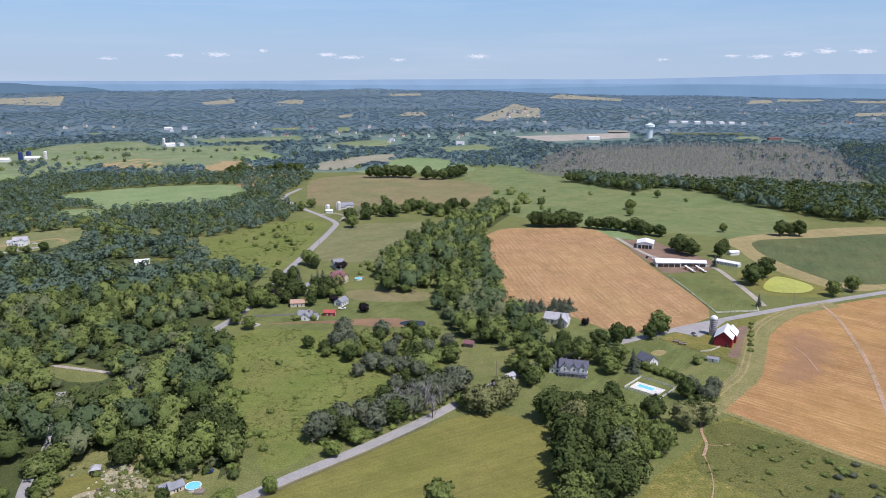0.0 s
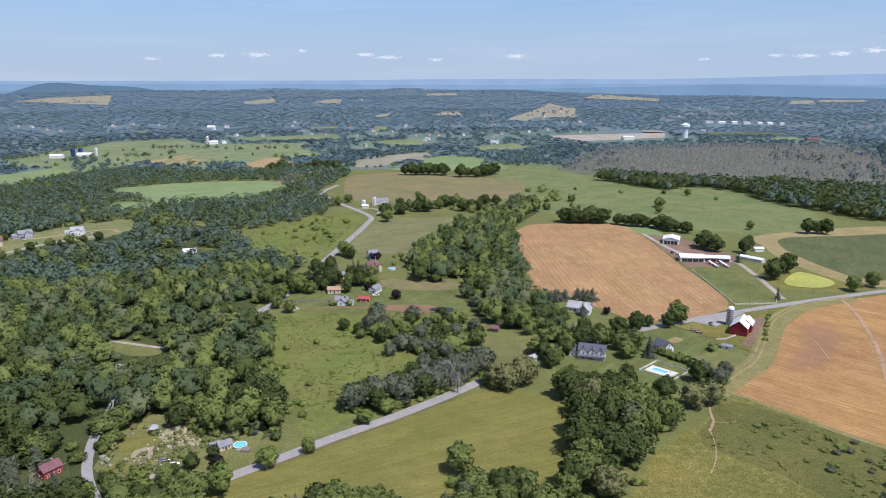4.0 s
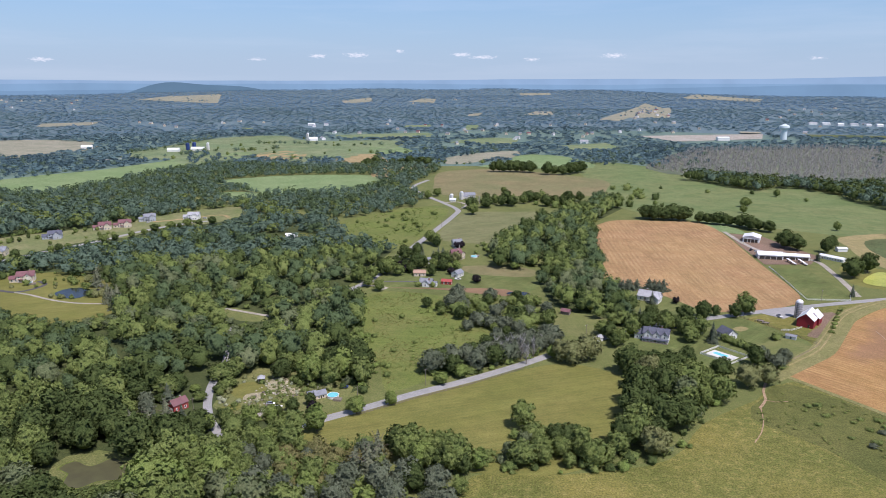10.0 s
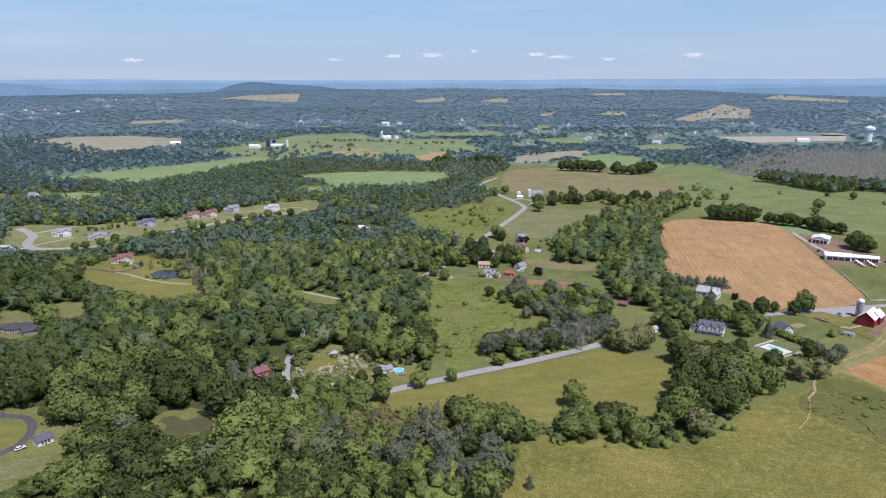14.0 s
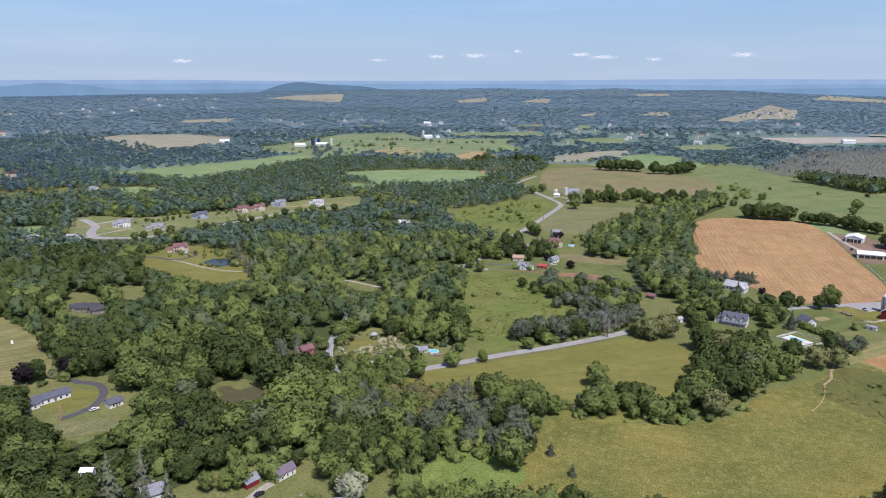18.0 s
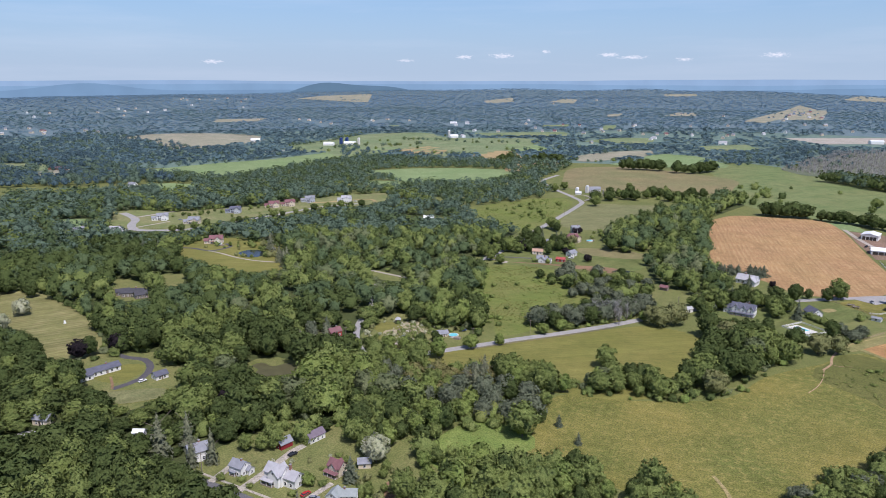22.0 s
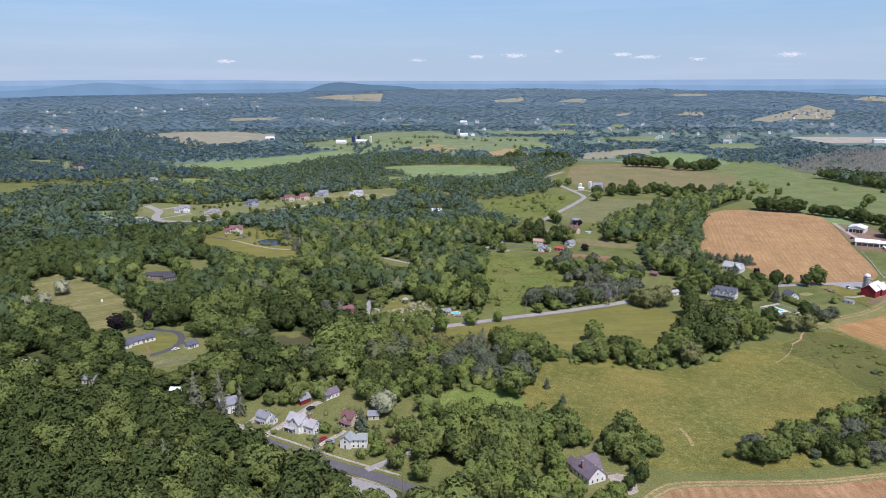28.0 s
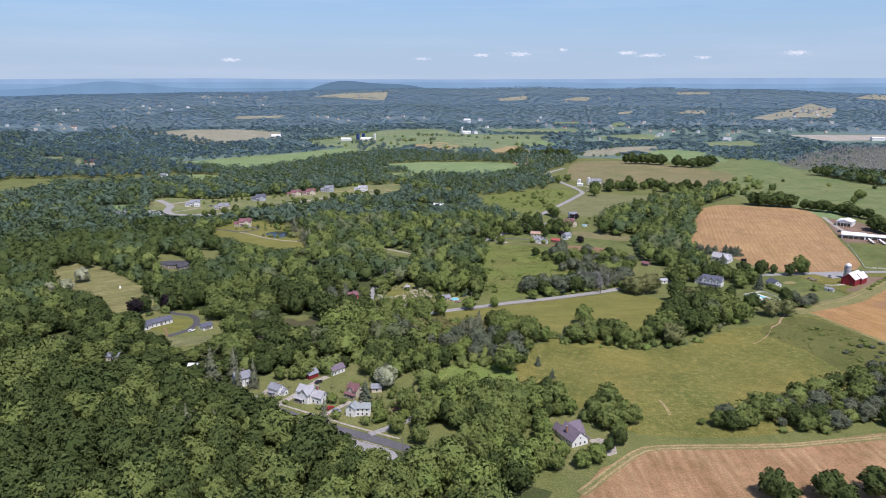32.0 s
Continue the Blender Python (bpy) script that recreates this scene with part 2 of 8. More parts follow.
def leaf(name, a, b, c, vary=0.07, through_=0.15, fleck=0.5, bump=0.5):
    """Foliage: tones a and b from tree to tree, c from clump to clump, with some light let through."""
    m = bpy.data.materials.new(name)
    m.use_nodes = True
    nt = m.node_tree
    nt.nodes.clear()
    g = nt.nodes.new("ShaderNodeNewGeometry")
    oi = nt.nodes.new("ShaderNodeObjectInfo")
    fac = noise_fac(nt, g.outputs["Position"], vary, 0.38, 0.64, 2)
    ad = nt.nodes.new("ShaderNodeMath")
    ad.operation = "MULTIPLY_ADD"
    ad.use_clamp = True
    nt.links.new(oi.outputs["Random"], ad.inputs[0])
    ad.inputs[1].default_value = 0.5
    nt.links.new(fac, ad.inputs[2])
    col = ramp_mix(nt, ad.outputs[0], a, b)
    pw = nt.nodes.new("ShaderNodeMath")
    pw.operation = "POWER"
    pw.inputs[1].default_value = 1.6
    nt.links.new(g.outputs["Random Per Island"], pw.inputs[0])
    hf = nt.nodes.new("ShaderNodeMath")
    hf.operation = "MULTIPLY"
    hf.inputs[1].default_value = 0.6
    nt.links.new(pw.outputs[0], hf.inputs[0])
    col = ramp_mix(nt, hf.outputs[0], col, c)
    # leaf-to-leaf change of tone
    fl = ramp_mix(nt, noise_fac(nt, g.outputs["Position"], 1.7, 0.36, 0.66, 5), (0.5, 0.53, 0.5), (1.5, 1.46, 1.5))
    ml = nt.nodes.new("ShaderNodeMixRGB")
    ml.blend_type = "MULTIPLY"
    ml.inputs[0].default_value = fleck
    nt.links.new(col, ml.inputs[1])
    nt.links.new(fl, ml.inputs[2])
    col = ml.outputs[0]
    d = nt.nodes.new("ShaderNodeBsdfDiffuse")
    t = nt.nodes.new("ShaderNodeBsdfTranslucent")
    x = nt.nodes.new("ShaderNodeMixShader")
    x.inputs[0].default_value = through_
    o = nt.nodes.new("ShaderNodeOutputMaterial")
    nt.links.new(col, d.inputs[0])
    nt.links.new(col, t.inputs[0])
    nt.links.new(d.outputs[0], x.inputs[1])
    nt.links.new(t.outputs[0], x.inputs[2])
    nt.links.new(x.outputs[0], o.inputs[0])
    if bump:
        # leafy relief
        hn = nt.nodes.new("ShaderNodeTexNoise")
        hn.inputs["Scale"].default_value, hn.inputs["Detail"].default_value, hn.inputs["Roughness"].default_value = 1.1, 6.0, 0.7
        nt.links.new(g.outputs["Position"], hn.inputs["Vector"])
        bp = nt.nodes.new("ShaderNodeBump")
        bp.inputs["Strength"].default_value, bp.inputs["Distance"].default_value = bump, 1.8
        nt.links.new(hn.outputs["Fac"], bp.inputs["Height"])
        for q_ in (d, t):
            nt.links.new(bp.outputs[0], q_.inputs["Normal"])
    return m


M_GROUND = earth("rough_grass", (0.145, 0.158, 0.052), (0.122, 0.143, 0.045), (0.168, 0.167, 0.065))
M_LAWN = earth("lawn", (0.146, 0.160, 0.054), (0.180, 0.176, 0.070), (0.122, 0.141, 0.046), 0.05, 0.5)
M_LAWN2 = earth("green_lawn", (0.110, 0.134, 0.042), (0.138, 0.147, 0.051), (0.092, 0.116, 0.035), 0.05, 0.5, (35, 1.6, (0.17, 0.195, 0.07), 0.5))
M_MOWN = earth("mown_hay_meadow", (0.168, 0.166, 0.044), (0.191, 0.176, 0.052), (0.146, 0.146, 0.037), 0.03, 0.8, (62, 3.2, (0.134, 0.142, 0.040), 0.4), grain=0.4, mott=0.35)
M_STRIPED = earth("striped_dry_lawn", (0.178, 0.172, 0.066), (0.150, 0.158, 0.054), (0.200, 0.188, 0.082), 0.03, 0.5, (40, 4.0, (0.236, 0.205, 0.100), 0.8), grain=0.5)
M_GLADE = earth("rank_bright_grass", (0.142, 0.196, 0.048), (0.172, 0.212, 0.060), (0.120, 0.170, 0.040), 0.06, 0.4)
M_LUSH = earth("tall_grass", (0.188, 0.167, 0.045), (0.116, 0.131, 0.033), (0.220, 0.195, 0.064), 0.02, 0.34, grain=1.0, mott=0.7, bump=0.5)
M_ROUGH = earth("rank_grass", (0.111, 0.118, 0.034), (0.127, 0.126, 0.039), (0.100, 0.109, 0.032), 0.03, 0.25, bump=0.3, grain=0.9)
M_DEADFLOOR = earth("dead_wood_floor", (0.128, 0.148, 0.100), (0.118, 0.142, 0.090), (0.138, 0.150, 0.108), 0.01, 0.1, bump=0.0)
M_SCRUB = earth("weedy_scrub", (0.138, 0.172, 0.041), (0.164, 0.170, 0.054), (0.125, 0.155, 0.037), 0.035, 0.35, bump=0.4)
M_PASTURE = earth("grazed_pasture", (0.139, 0.181, 0.069), (0.179, 0.195, 0.081), (0.121, 0.161, 0.060), 0.012, 0.06)
M_BROWNF = earth("ripe_grass_field", (0.224, 0.181, 0.093), (0.171, 0.172, 0.077), (0.198, 0.168, 0.089), 0.012, 0.3)
M_SAGE = earth("grey_green_field", (0.163, 0.170, 0.076), (0.190, 0.186, 0.087), (0.140, 0.151, 0.067), 0.015, 0.4, (40, 4.0, (0.17, 0.16, 0.08), 0.35))
M_TRACK = earth("pinkish_bare_track", (0.36, 0.25, 0.165), (0.31, 0.21, 0.135), (0.40, 0.29, 0.195), 0.1, 0.9)
# crop green lifted a little for haze; M_HAZEP is pasture with haze painted in
M_GREENF = earth("bright_green_crop", (0.177, 0.246, 0.106), (0.204, 0.260, 0.120), (0.154, 0.218, 0.092), 0.012, 0.3)
M_HAZEP = earth("far_pasture_haze_tint", (0.158, 0.210, 0.104), (0.204, 0.226, 0.121), (0.138, 0.187, 0.090), 0.012, 0.06)
M_CROP = earth("dark_green_crop", (0.083, 0.113, 0.045), (0.126, 0.133, 0.056), (0.070, 0.097, 0.038), 0.015, 0.5, (20, 1.5, (0.09, 0.09, 0.04), 0.4))
M_WHEAT = earth("ripe_wheat", (0.340, 0.212, 0.097), (0.281, 0.162, 0.083), (0.369, 0.236, 0.117), 0.012, 0.35, (-6.5, 4.2, (0.45, 0.31, 0.165), 0.42), grain=0.5, mott=0.3)
M_WHEATR = earth("ripe_wheat_east", (0.332, 0.196, 0.075), (0.290, 0.158, 0.073), (0.353, 0.216, 0.088), 0.012, 0.4, (-47, 3.2, (0.45, 0.29, 0.13), 0.5), grain=0.5, mott=0.3, stains=((168, 312, 26, 11, 62), (150, 284, 20, 8, 50)), stain=(0.262, 0.152, 0.084))
M_WHEATN = earth("ripe_wheat_south", (0.292, 0.175, 0.090), (0.316, 0.194, 0.103), (0.259, 0.150, 0.077), 0.03, 0.6, (-22, 5.0, (0.387, 0.257, 0.142), 0.6), grain=0.5)
M_STUBBLE = earth("pale_stubble", (0.324, 0.243, 0.126), (0.360, 0.270, 0.140), (0.288, 0.211, 0.108), 0.03, 0.5)
M_TAN = earth("tan_strip", (0.288, 0.234, 0.113), (0.243, 0.211, 0.090), (0.324, 0.261, 0.135), 0.05, 0.6)
# dry tan hay, its colour greyed to stand for haze over far fields
M_TAN2 = earth("dry_hay_haze_greyed", (0.275, 0.260, 0.192), (0.232, 0.230, 0.165), (0.300, 0.282, 0.212), 0.02, 0.4)
M_NEWLAWN = earth("patchy_new_lawn", (0.153, 0.180, 0.068), (0.225, 0.211, 0.104), (0.135, 0.162, 0.059), 0.035, 0.3)
M_SOIL = earth("bare_soil", (0.24, 0.15, 0.09), (0.19, 0.115, 0.07), (0.27, 0.18, 0.11), 0.08, 0.8)
M_GRAVEL = earth("pale_gravel", (0.36, 0.325, 0.28), (0.30, 0.27, 0.235), (0.41, 0.375, 0.33), 0.15, 1.5)
M_CREAMG = earth("cream_gravel", (0.400, 0.344, 0.236), (0.320, 0.280, 0.190), (0.240, 0.224, 0.129), 0.3, 1.5)
M_YARD = earth("farmyard_dirt", (0.215, 0.145, 0.105), (0.165, 0.108, 0.080), (0.260, 0.190, 0.140), 0.08, 1.0)
M_ROAD = earth("worn_asphalt", (0.310, 0.299, 0.293), (0.270, 0.265, 0.259), (0.345, 0.333, 0.328), 0.15, 1.5, bump=0.05, grain=0.25, mott=0.2)
M_TARMAC = earth("dark_asphalt", (0.115, 0.112, 0.124), (0.135, 0.132, 0.142), (0.10, 0.097, 0.106), 0.2, 1.5, bump=0.05, grain=0.25, mott=0.2)
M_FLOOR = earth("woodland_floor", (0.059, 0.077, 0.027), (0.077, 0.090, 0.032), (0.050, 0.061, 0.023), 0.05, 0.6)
M_DUCKWEED = earth("duckweed", (0.38, 0.39, 0.085), (0.33, 0.36, 0.075), (0.42, 0.42, 0.11), 0.05, 0.5, rough=0.5, bump=0.0)

M_LEAF = leaf("broad_leaves", (0.107, 0.146, 0.046), (0.160, 0.204, 0.061), (0.226, 0.259, 0.089))
# M_LEAF_M and M_LEAF_T: leaf copies for middle distance, haze blue painted in
M_LEAF_M = leaf("leaves_faint_haze_tint", (0.070, 0.105, 0.050), (0.093, 0.133, 0.062), (0.123, 0.166, 0.079))
M_LEAF_T = leaf("leaves_haze_tint", (0.090, 0.137, 0.097), (0.114, 0.166, 0.116), (0.145, 0.196, 0.143))
M_LEAF_D = leaf("dark_leaves", (0.057, 0.084, 0.029), (0.081, 0.110, 0.037), (0.111, 0.141, 0.050))
M_LEAF_B = leaf("bright_leaves", (0.143, 0.201, 0.054), (0.184, 0.240, 0.065), (0.250, 0.291, 0.098))
M_LEAF_G = leaf("silvery_leaves", (0.121, 0.152, 0.072), (0.143, 0.171, 0.083), (0.191, 0.211, 0.113))
M_LEAF_S = leaf("grey_willow_leaves", (0.116, 0.140, 0.089), (0.140, 0.163, 0.105), (0.192, 0.208, 0.140))
M_LEAF_W = leaf("willow_leaves", (0.173, 0.194, 0.079), (0.206, 0.217, 0.090), (0.266, 0.264, 0.121))
M_LEAF_P = leaf("purple_leaves", (0.022, 0.019, 0.022), (0.030, 0.025, 0.029), (0.042, 0.034, 0.039))
M_LEAF_BR = leaf("browning_leaves", (0.189, 0.170, 0.068), (0.161, 0.164, 0.062), (0.234, 0.203, 0.097))
M_LEAF_FL = leaf("white_blossom", (0.42, 0.44, 0.29), (0.50, 0.50, 0.36), (0.26, 0.31, 0.13), 0.07, 0.35, 0.4, 0.25)
M_LEAF_PK = leaf("pink_blossom", (0.345, 0.252, 0.238), (0.300, 0.252, 0.204), (0.195, 0.234, 0.119), 0.07, 0.35, 0.4, 0.25)
M_NEEDLE = leaf("needles", (0.086, 0.111, 0.077), (0.116, 0.139, 0.091), (0.167, 0.183, 0.125))
M_SPRUCE = leaf("grey_spruce_needles", (0.150, 0.168, 0.105), (0.178, 0.192, 0.118), (0.225, 0.235, 0.155))
# leaf copies for far woods: haze is put into the colour, bluer with distance
M_HAZE_VALLEY = leaf("valley_woodland", (0.075, 0.124, 0.145), (0.089, 0.143, 0.162), (0.097, 0.149, 0.171), 0.012, 0.3, 0.3, 0.0)
M_HAZE_FAR = leaf("far_woodland_haze_tint", (0.106, 0.176, 0.194), (0.126, 0.198, 0.216), (0.133, 0.204, 0.224), 0.012, 0.3, 0.25, 0.0)
M_HAZE_DISTANT = leaf("distant_woodland", (0.135, 0.224, 0.314), (0.155, 0.246, 0.339), (0.160, 0.253, 0.346), 0.004, 0.3, 0.15, 0.0)
M_HAZE_DARK = leaf("distant_dark_woodland_haze_tint", (0.117, 0.196, 0.258), (0.135, 0.218, 0.281), (0.141, 0.224, 0.287), 0.006, 0.3, 0.15, 0.0)
M_DEAD = leaf("bare_grey_twigs", (0.335, 0.338, 0.330), (0.372, 0.374, 0.366), (0.315, 0.320, 0.308), 0.03, 0.5, 0.2, 0.0)
M_SAGE_L = leaf("undergrowth", (0.195, 0.20, 0.165), (0.21, 0.21, 0.175), (0.22, 0.215, 0.18), 0.01, 0.1, 0.2, 0.0)
M_ASPHALT = earth("fresh_asphalt", (0.085, 0.08, 0.092), (0.10, 0.096, 0.105), (0.072, 0.068, 0.076), 0.2, 1.5, bump=0.05, grain=0.25, mott=0.2)
M_WEED = leaf("weeds", (0.160, 0.200, 0.056), (0.186, 0.212, 0.068), (0.205, 0.225, 0.080), 0.05, 0.2, 0.3, 0.0)
M_TUSS = leaf("grass_tussocks", (0.200, 0.205, 0.066), (0.225, 0.215, 0.078), (0.235, 0.222, 0.088), 0.04, 0.2, 0.3, 0.0)
M_VERGE = earth("mown_verge", (0.201, 0.192, 0.075), (0.234, 0.209, 0.092), (0.167, 0.167, 0.063), 0.06, 0.6)
M_BARK = surface("bark", (0.10, 0.08, 0.06), (0.16, 0.135, 0.11), 3.0, 0.95, 0.0, 8.0, 0.5)
# ground of the outer rings, blued and lifted in colour to imitate haze
M_FARFLOOR = earth("distant_floor_haze_tint", (0.111, 0.163, 0.182), (0.124, 0.177, 0.198), (0.137, 0.189, 0.208), 0.004, 0.03, bump=0.0, mott=0.0)
M_VALFLOOR = earth("valley_floor_haze_tint", (0.110, 0.168, 0.146), (0.140, 0.201, 0.162), (0.150, 0.206, 0.170), 0.006, 0.05, bump=0.0, mott=0.0)



# ---------------------------------------------------------------- helpers
rng = np.random.default_rng(7)
U = 1.35   # metres to one unit of the plan: plan places and tree heights are multiplied by it, built things are in metres


def part(name, bm, material, parent, label=""):
    me = bpy.data.meshes.new(name)
    bm.to_mesh(me)
    bm.free()
    me.materials.append(material)
    ob = new(name, me)
    ob.parent = parent
    if label:
        ob["label"] = label
    return ob


def thing(name, label, category, group="", kind=""):
    return tagged(new(name), label, category, group, kind)


def place(ob, x, y, z=0.0, rz=0.0, s=1.0):
    ob.matrix_basis = pose(x * U, y * U, z, 0, 0, rz) @ Matrix.Scale(s, 4)
    return ob


def add_box(bm, cx, cy, cz, sx, sy, sz, rz=0.0):
    m = Matrix.Translation((cx, cy, cz)) @ Matrix.Rotation(rz, 4, "Z") @ Matrix.Diagonal((sx, sy, sz, 1))
    return bmesh.ops.create_cube(bm, size=1, matrix=m)


def box(cx, cy, cz, sx, sy, sz, bev=0.0):
    bm = bmesh.new()
    add_box(bm, cx, cy, cz, sx, sy, sz)
    if bev:
        bmesh.ops.bevel(bm, geom=bm.edges[:], offset=bev, segments=1, affect="EDGES")
    return bm


def tube(bm, p, q, r0, r1=None, n=8):
    p, q = Vector(p), Vector(q)
    m = Matrix.Translation((p + q) / 2) @ (q - p).to_track_quat("Z", "Y").to_matrix().to_4x4()
    bmesh.ops.create_cone(bm, cap_ends=True, segments=n, radius1=r0, radius2=r0 if r1 is None else r1, depth=(q - p).length, matrix=m)
    return bm


def inside(pts, poly):
    """Which of the points (n, 2) lie inside the polygon."""
    x, y = pts[:, 0], pts[:, 1]
    hit = np.zeros(len(pts), bool)
    for (x0, y0), (x1, y1) in zip(poly, poly[1:] + poly[:1]):
        cross = ((y0 > y) != (y1 > y)) & (x < (x1 - x0) * (y - y0) / ((y1 - y0) or 1e-9) + x0)
        hit ^= cross
    return hit


def near_line(pts, line, d):
    hit = np.zeros(len(pts), bool)
    for a, b in zip(line, line[1:]):
        a, b = np.array(a, float), np.array(b, float)
        s = np.clip(((pts - a) @ (b - a)) / max(1e-9, (b - a) @ (b - a)), 0, 1)
        hit |= np.hypot(*(pts - a - s[:, None] * (b - a)).T) < d
    return hit


def smooth_line(pts, step=4.0):
    """A flowing line through the points (Catmull-Rom); closed where the last point is the first."""
    p = [np.array(q, float) for q in pts]
    if tuple(pts[0]) == tuple(pts[-1]):
        p = [p[-2], *p, p[1]]
    else:
        p = [2 * p[0] - p[1], *p, 2 * p[-1] - p[-2]]
    out = []
    for a, b, c, d in zip(p, p[1:], p[2:], p[3:]):
        n = max(2, int(np.hypot(*(c - b)) / step))
        for k in range(n):
            t = k / n
            out.append(0.5 * (2 * b + (c - a) * t + (2 * a - 5 * b + 4 * c - d) * t * t + (3 * b - a - 3 * c + d) * t ** 3))
    out.append(p[-2])
    return np.array(out)


CX, CY = 30.0, -80.0


def hz(x, y):
    """Height of the land in metres over a place of the plan: level round the farms, hills rising from about 1.3 km outward."""
    x, y = np.asarray(x, float), np.asarray(y, float)
    r = np.hypot(x - CX, y - CY)
    a = np.arctan2(x - CX, y - CY)
    s = np.clip((r - 1300) / 2100, 0, 1)
    crest = 57 + 2 * np.sin(7 * a + 0.6) + 2 * np.sin(17 * a + 2.0) + 1.5 * np.sin(41 * a)
    crest = crest * np.where(a > 0.12, 1 - 0.30 * np.clip((a - 0.12) / 0.25, 0, 1), 1)
    z = crest * s ** 1.25
    rise = np.interp(np.degrees(a), (-60, -43, -39, -33, -28, -22, -15, -6, -2.5, 3, 12, 30), (-10, -9, 0, 5, 13, 13, 17, 17, 5, 0, 0, 0))
    z += rise * np.clip((r - 3130) / 300, 0, 1)
    z += np.clip((r - 1100) / 700, 0, 1) * (3.5 * np.sin(x / 170 + 1) * np.sin(y / 230) + 2.5 * np.sin(x / 390 - y / 310))
    return U * (z - np.clip((r - 3450) / 1200, 0, 1) * 60)


def mesh_arrays(name, verts, tris, mats, index=None, smooth=False, normals=None):
    """One mesh from arrays of corners and triangles."""
    me = bpy.data.meshes.new(name)
    me.vertices.add(len(verts))
    me.vertices.foreach_set("co", np.ascontiguousarray(verts, np.float32).ravel())
    me.loops.add(3 * len(tris))
    me.loops.foreach_set("vertex_index", np.ascontiguousarray(tris, np.int32).ravel())
    me.polygons.add(len(tris))
    me.polygons.foreach_set("loop_start", np.arange(0, 3 * len(tris), 3, dtype=np.int32))
    me.polygons.foreach_set("loop_total", np.full(len(tris), 3, np.int32))
    for m in mats:
        me.materials.append(m)
    if index is not None:
        me.polygons.foreach_set("material_index", np.ascontiguousarray(index, np.int32))
    if smooth:
        me.polygons.foreach_set("use_smooth", np.ones(len(tris), bool))
    me.update(calc_edges=True)
    me.validate()
    if normals is not None:
        me.normals_split_custom_set_from_vertices(np.ascontiguousarray(normals, np.float32))
    return me


# ---------------------------------------------------------------- land
rings = np.concatenate([[0.5], np.geomspace(60, 3510, 125)])
NA = 240
ang = np.linspace(0, 2 * np.pi, NA, endpoint=False)
gx = CX + rings[:, None] * np.sin(ang)
gy = CY + rings[:, None] * np.cos(ang)
gv = np.stack([gx * U, gy * U, hz(gx, gy)], -1).reshape(-1, 3)
ii, jj = np.meshgrid(np.arange(len(rings) - 1), np.arange(NA), indexing="ij")
a0, a1 = ii * NA + jj, ii * NA + (jj + 1) % NA
b0, b1 = a0 + NA, a1 + NA
gt = np.concatenate([np.stack([a0, b0, b1], -1).reshape(-1, 3), np.stack([a0, b1, a1], -1).reshape(-1, 3)])
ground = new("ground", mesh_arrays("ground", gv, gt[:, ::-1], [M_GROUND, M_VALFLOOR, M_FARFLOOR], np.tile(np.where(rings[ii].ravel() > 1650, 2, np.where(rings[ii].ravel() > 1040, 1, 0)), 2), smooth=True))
tagged(ground, "rough green grassland rising to wooded hills", "ground", kind="structure")


def patch(name, pts, mat, label, lift=0.1, flow=True, category="field"):
    """A level piece of land with its own cover, a hand above the ground."""
    if flow:
        pts = [tuple(p) for p in smooth_line(list(pts) + [pts[0]], 9.0)[:-1]]
    n = len(pts)
    area = sum(a[0] * b[1] - b[0] * a[1] for a, b in zip(pts, pts[1:] + pts[:1]))
    if area < 0:
        pts = pts[::-1]
    me = bpy.data.meshes.new(name)
    me.from_pydata([(x * U, y * U, lift) for x, y in pts], [], [tuple(range(n))])
    me.materials.append(mat)
    return tagged(new(name, me), label, category, kind="structure")


def far_patch(name, pts, mat, label, lift=0.5):
    """A piece of far land draped over the rolling ground."""
    pts = [tuple(p) for p in smooth_line(list(pts) + [pts[0]], 40.0)[:-1]]
    bm = bmesh.new()
    bm.faces.new([bm.verts.new((x, y, 0)) for x, y in pts])
    bmesh.ops.triangulate(bm, faces=bm.faces[:])
    for _ in range(4):
        long_ = [e_ for e_ in bm.edges if e_.calc_length() > 40]
        if long_:
            bmesh.ops.subdivide_edges(bm, edges=long_, cuts=1)
            bmesh.ops.triangulate(bm, faces=bm.faces[:])
    bmesh.ops.recalc_face_normals(bm, faces=bm.faces[:])
    if sum(f_.normal.z for f_ in bm.faces) < 0:
        bmesh.ops.reverse_faces(bm, faces=bm.faces[:])
    for v in bm.verts:
        v.co = (v.co.x * U, v.co.y * U, float(hz(v.co.x, v.co.y)) + lift)
    me = bpy.data.meshes.new(name)
    bm.to_mesh(me)
    bm.free()
    me.materials.append(mat)
    return tagged(new(name, me), label, "field", kind="structure")


def hill_field(name, corners, mat, label, lift=3.0, n=8):
    """A field of four corners draped over the hills."""
    c = [np.array(p, float) for p in corners]
    vs, ts = [], []
    for i in range(n + 1):
        for j in range(n + 1):
            u, v = i / n, j / n
            p = (c[0] * (1 - u) + c[1] * u) * (1 - v) + (c[3] * (1 - u) + c[2] * u) * v
            vs.append((p[0] * U, p[1] * U, float(hz(p[0], p[1])) + lift))
    for i in range(n):
        for j in range(n):
            k = i * (n + 1) + j
            ts += [(k, k + n + 1, k + n + 2), (k, k + n + 2, k + 1)]
    vs, ts = np.array(vs), np.array(ts)
    e1, e2 = vs[ts[0][1]] - vs[ts[0][0]], vs[ts[0][2]] - vs[ts[0][0]]
    if np.cross(e1, e2)[2] < 0:
        ts = ts[:, ::-1]
    return tagged(new(name, mesh_arrays(name, vs, ts, [mat])), label, "field", kind="structure")


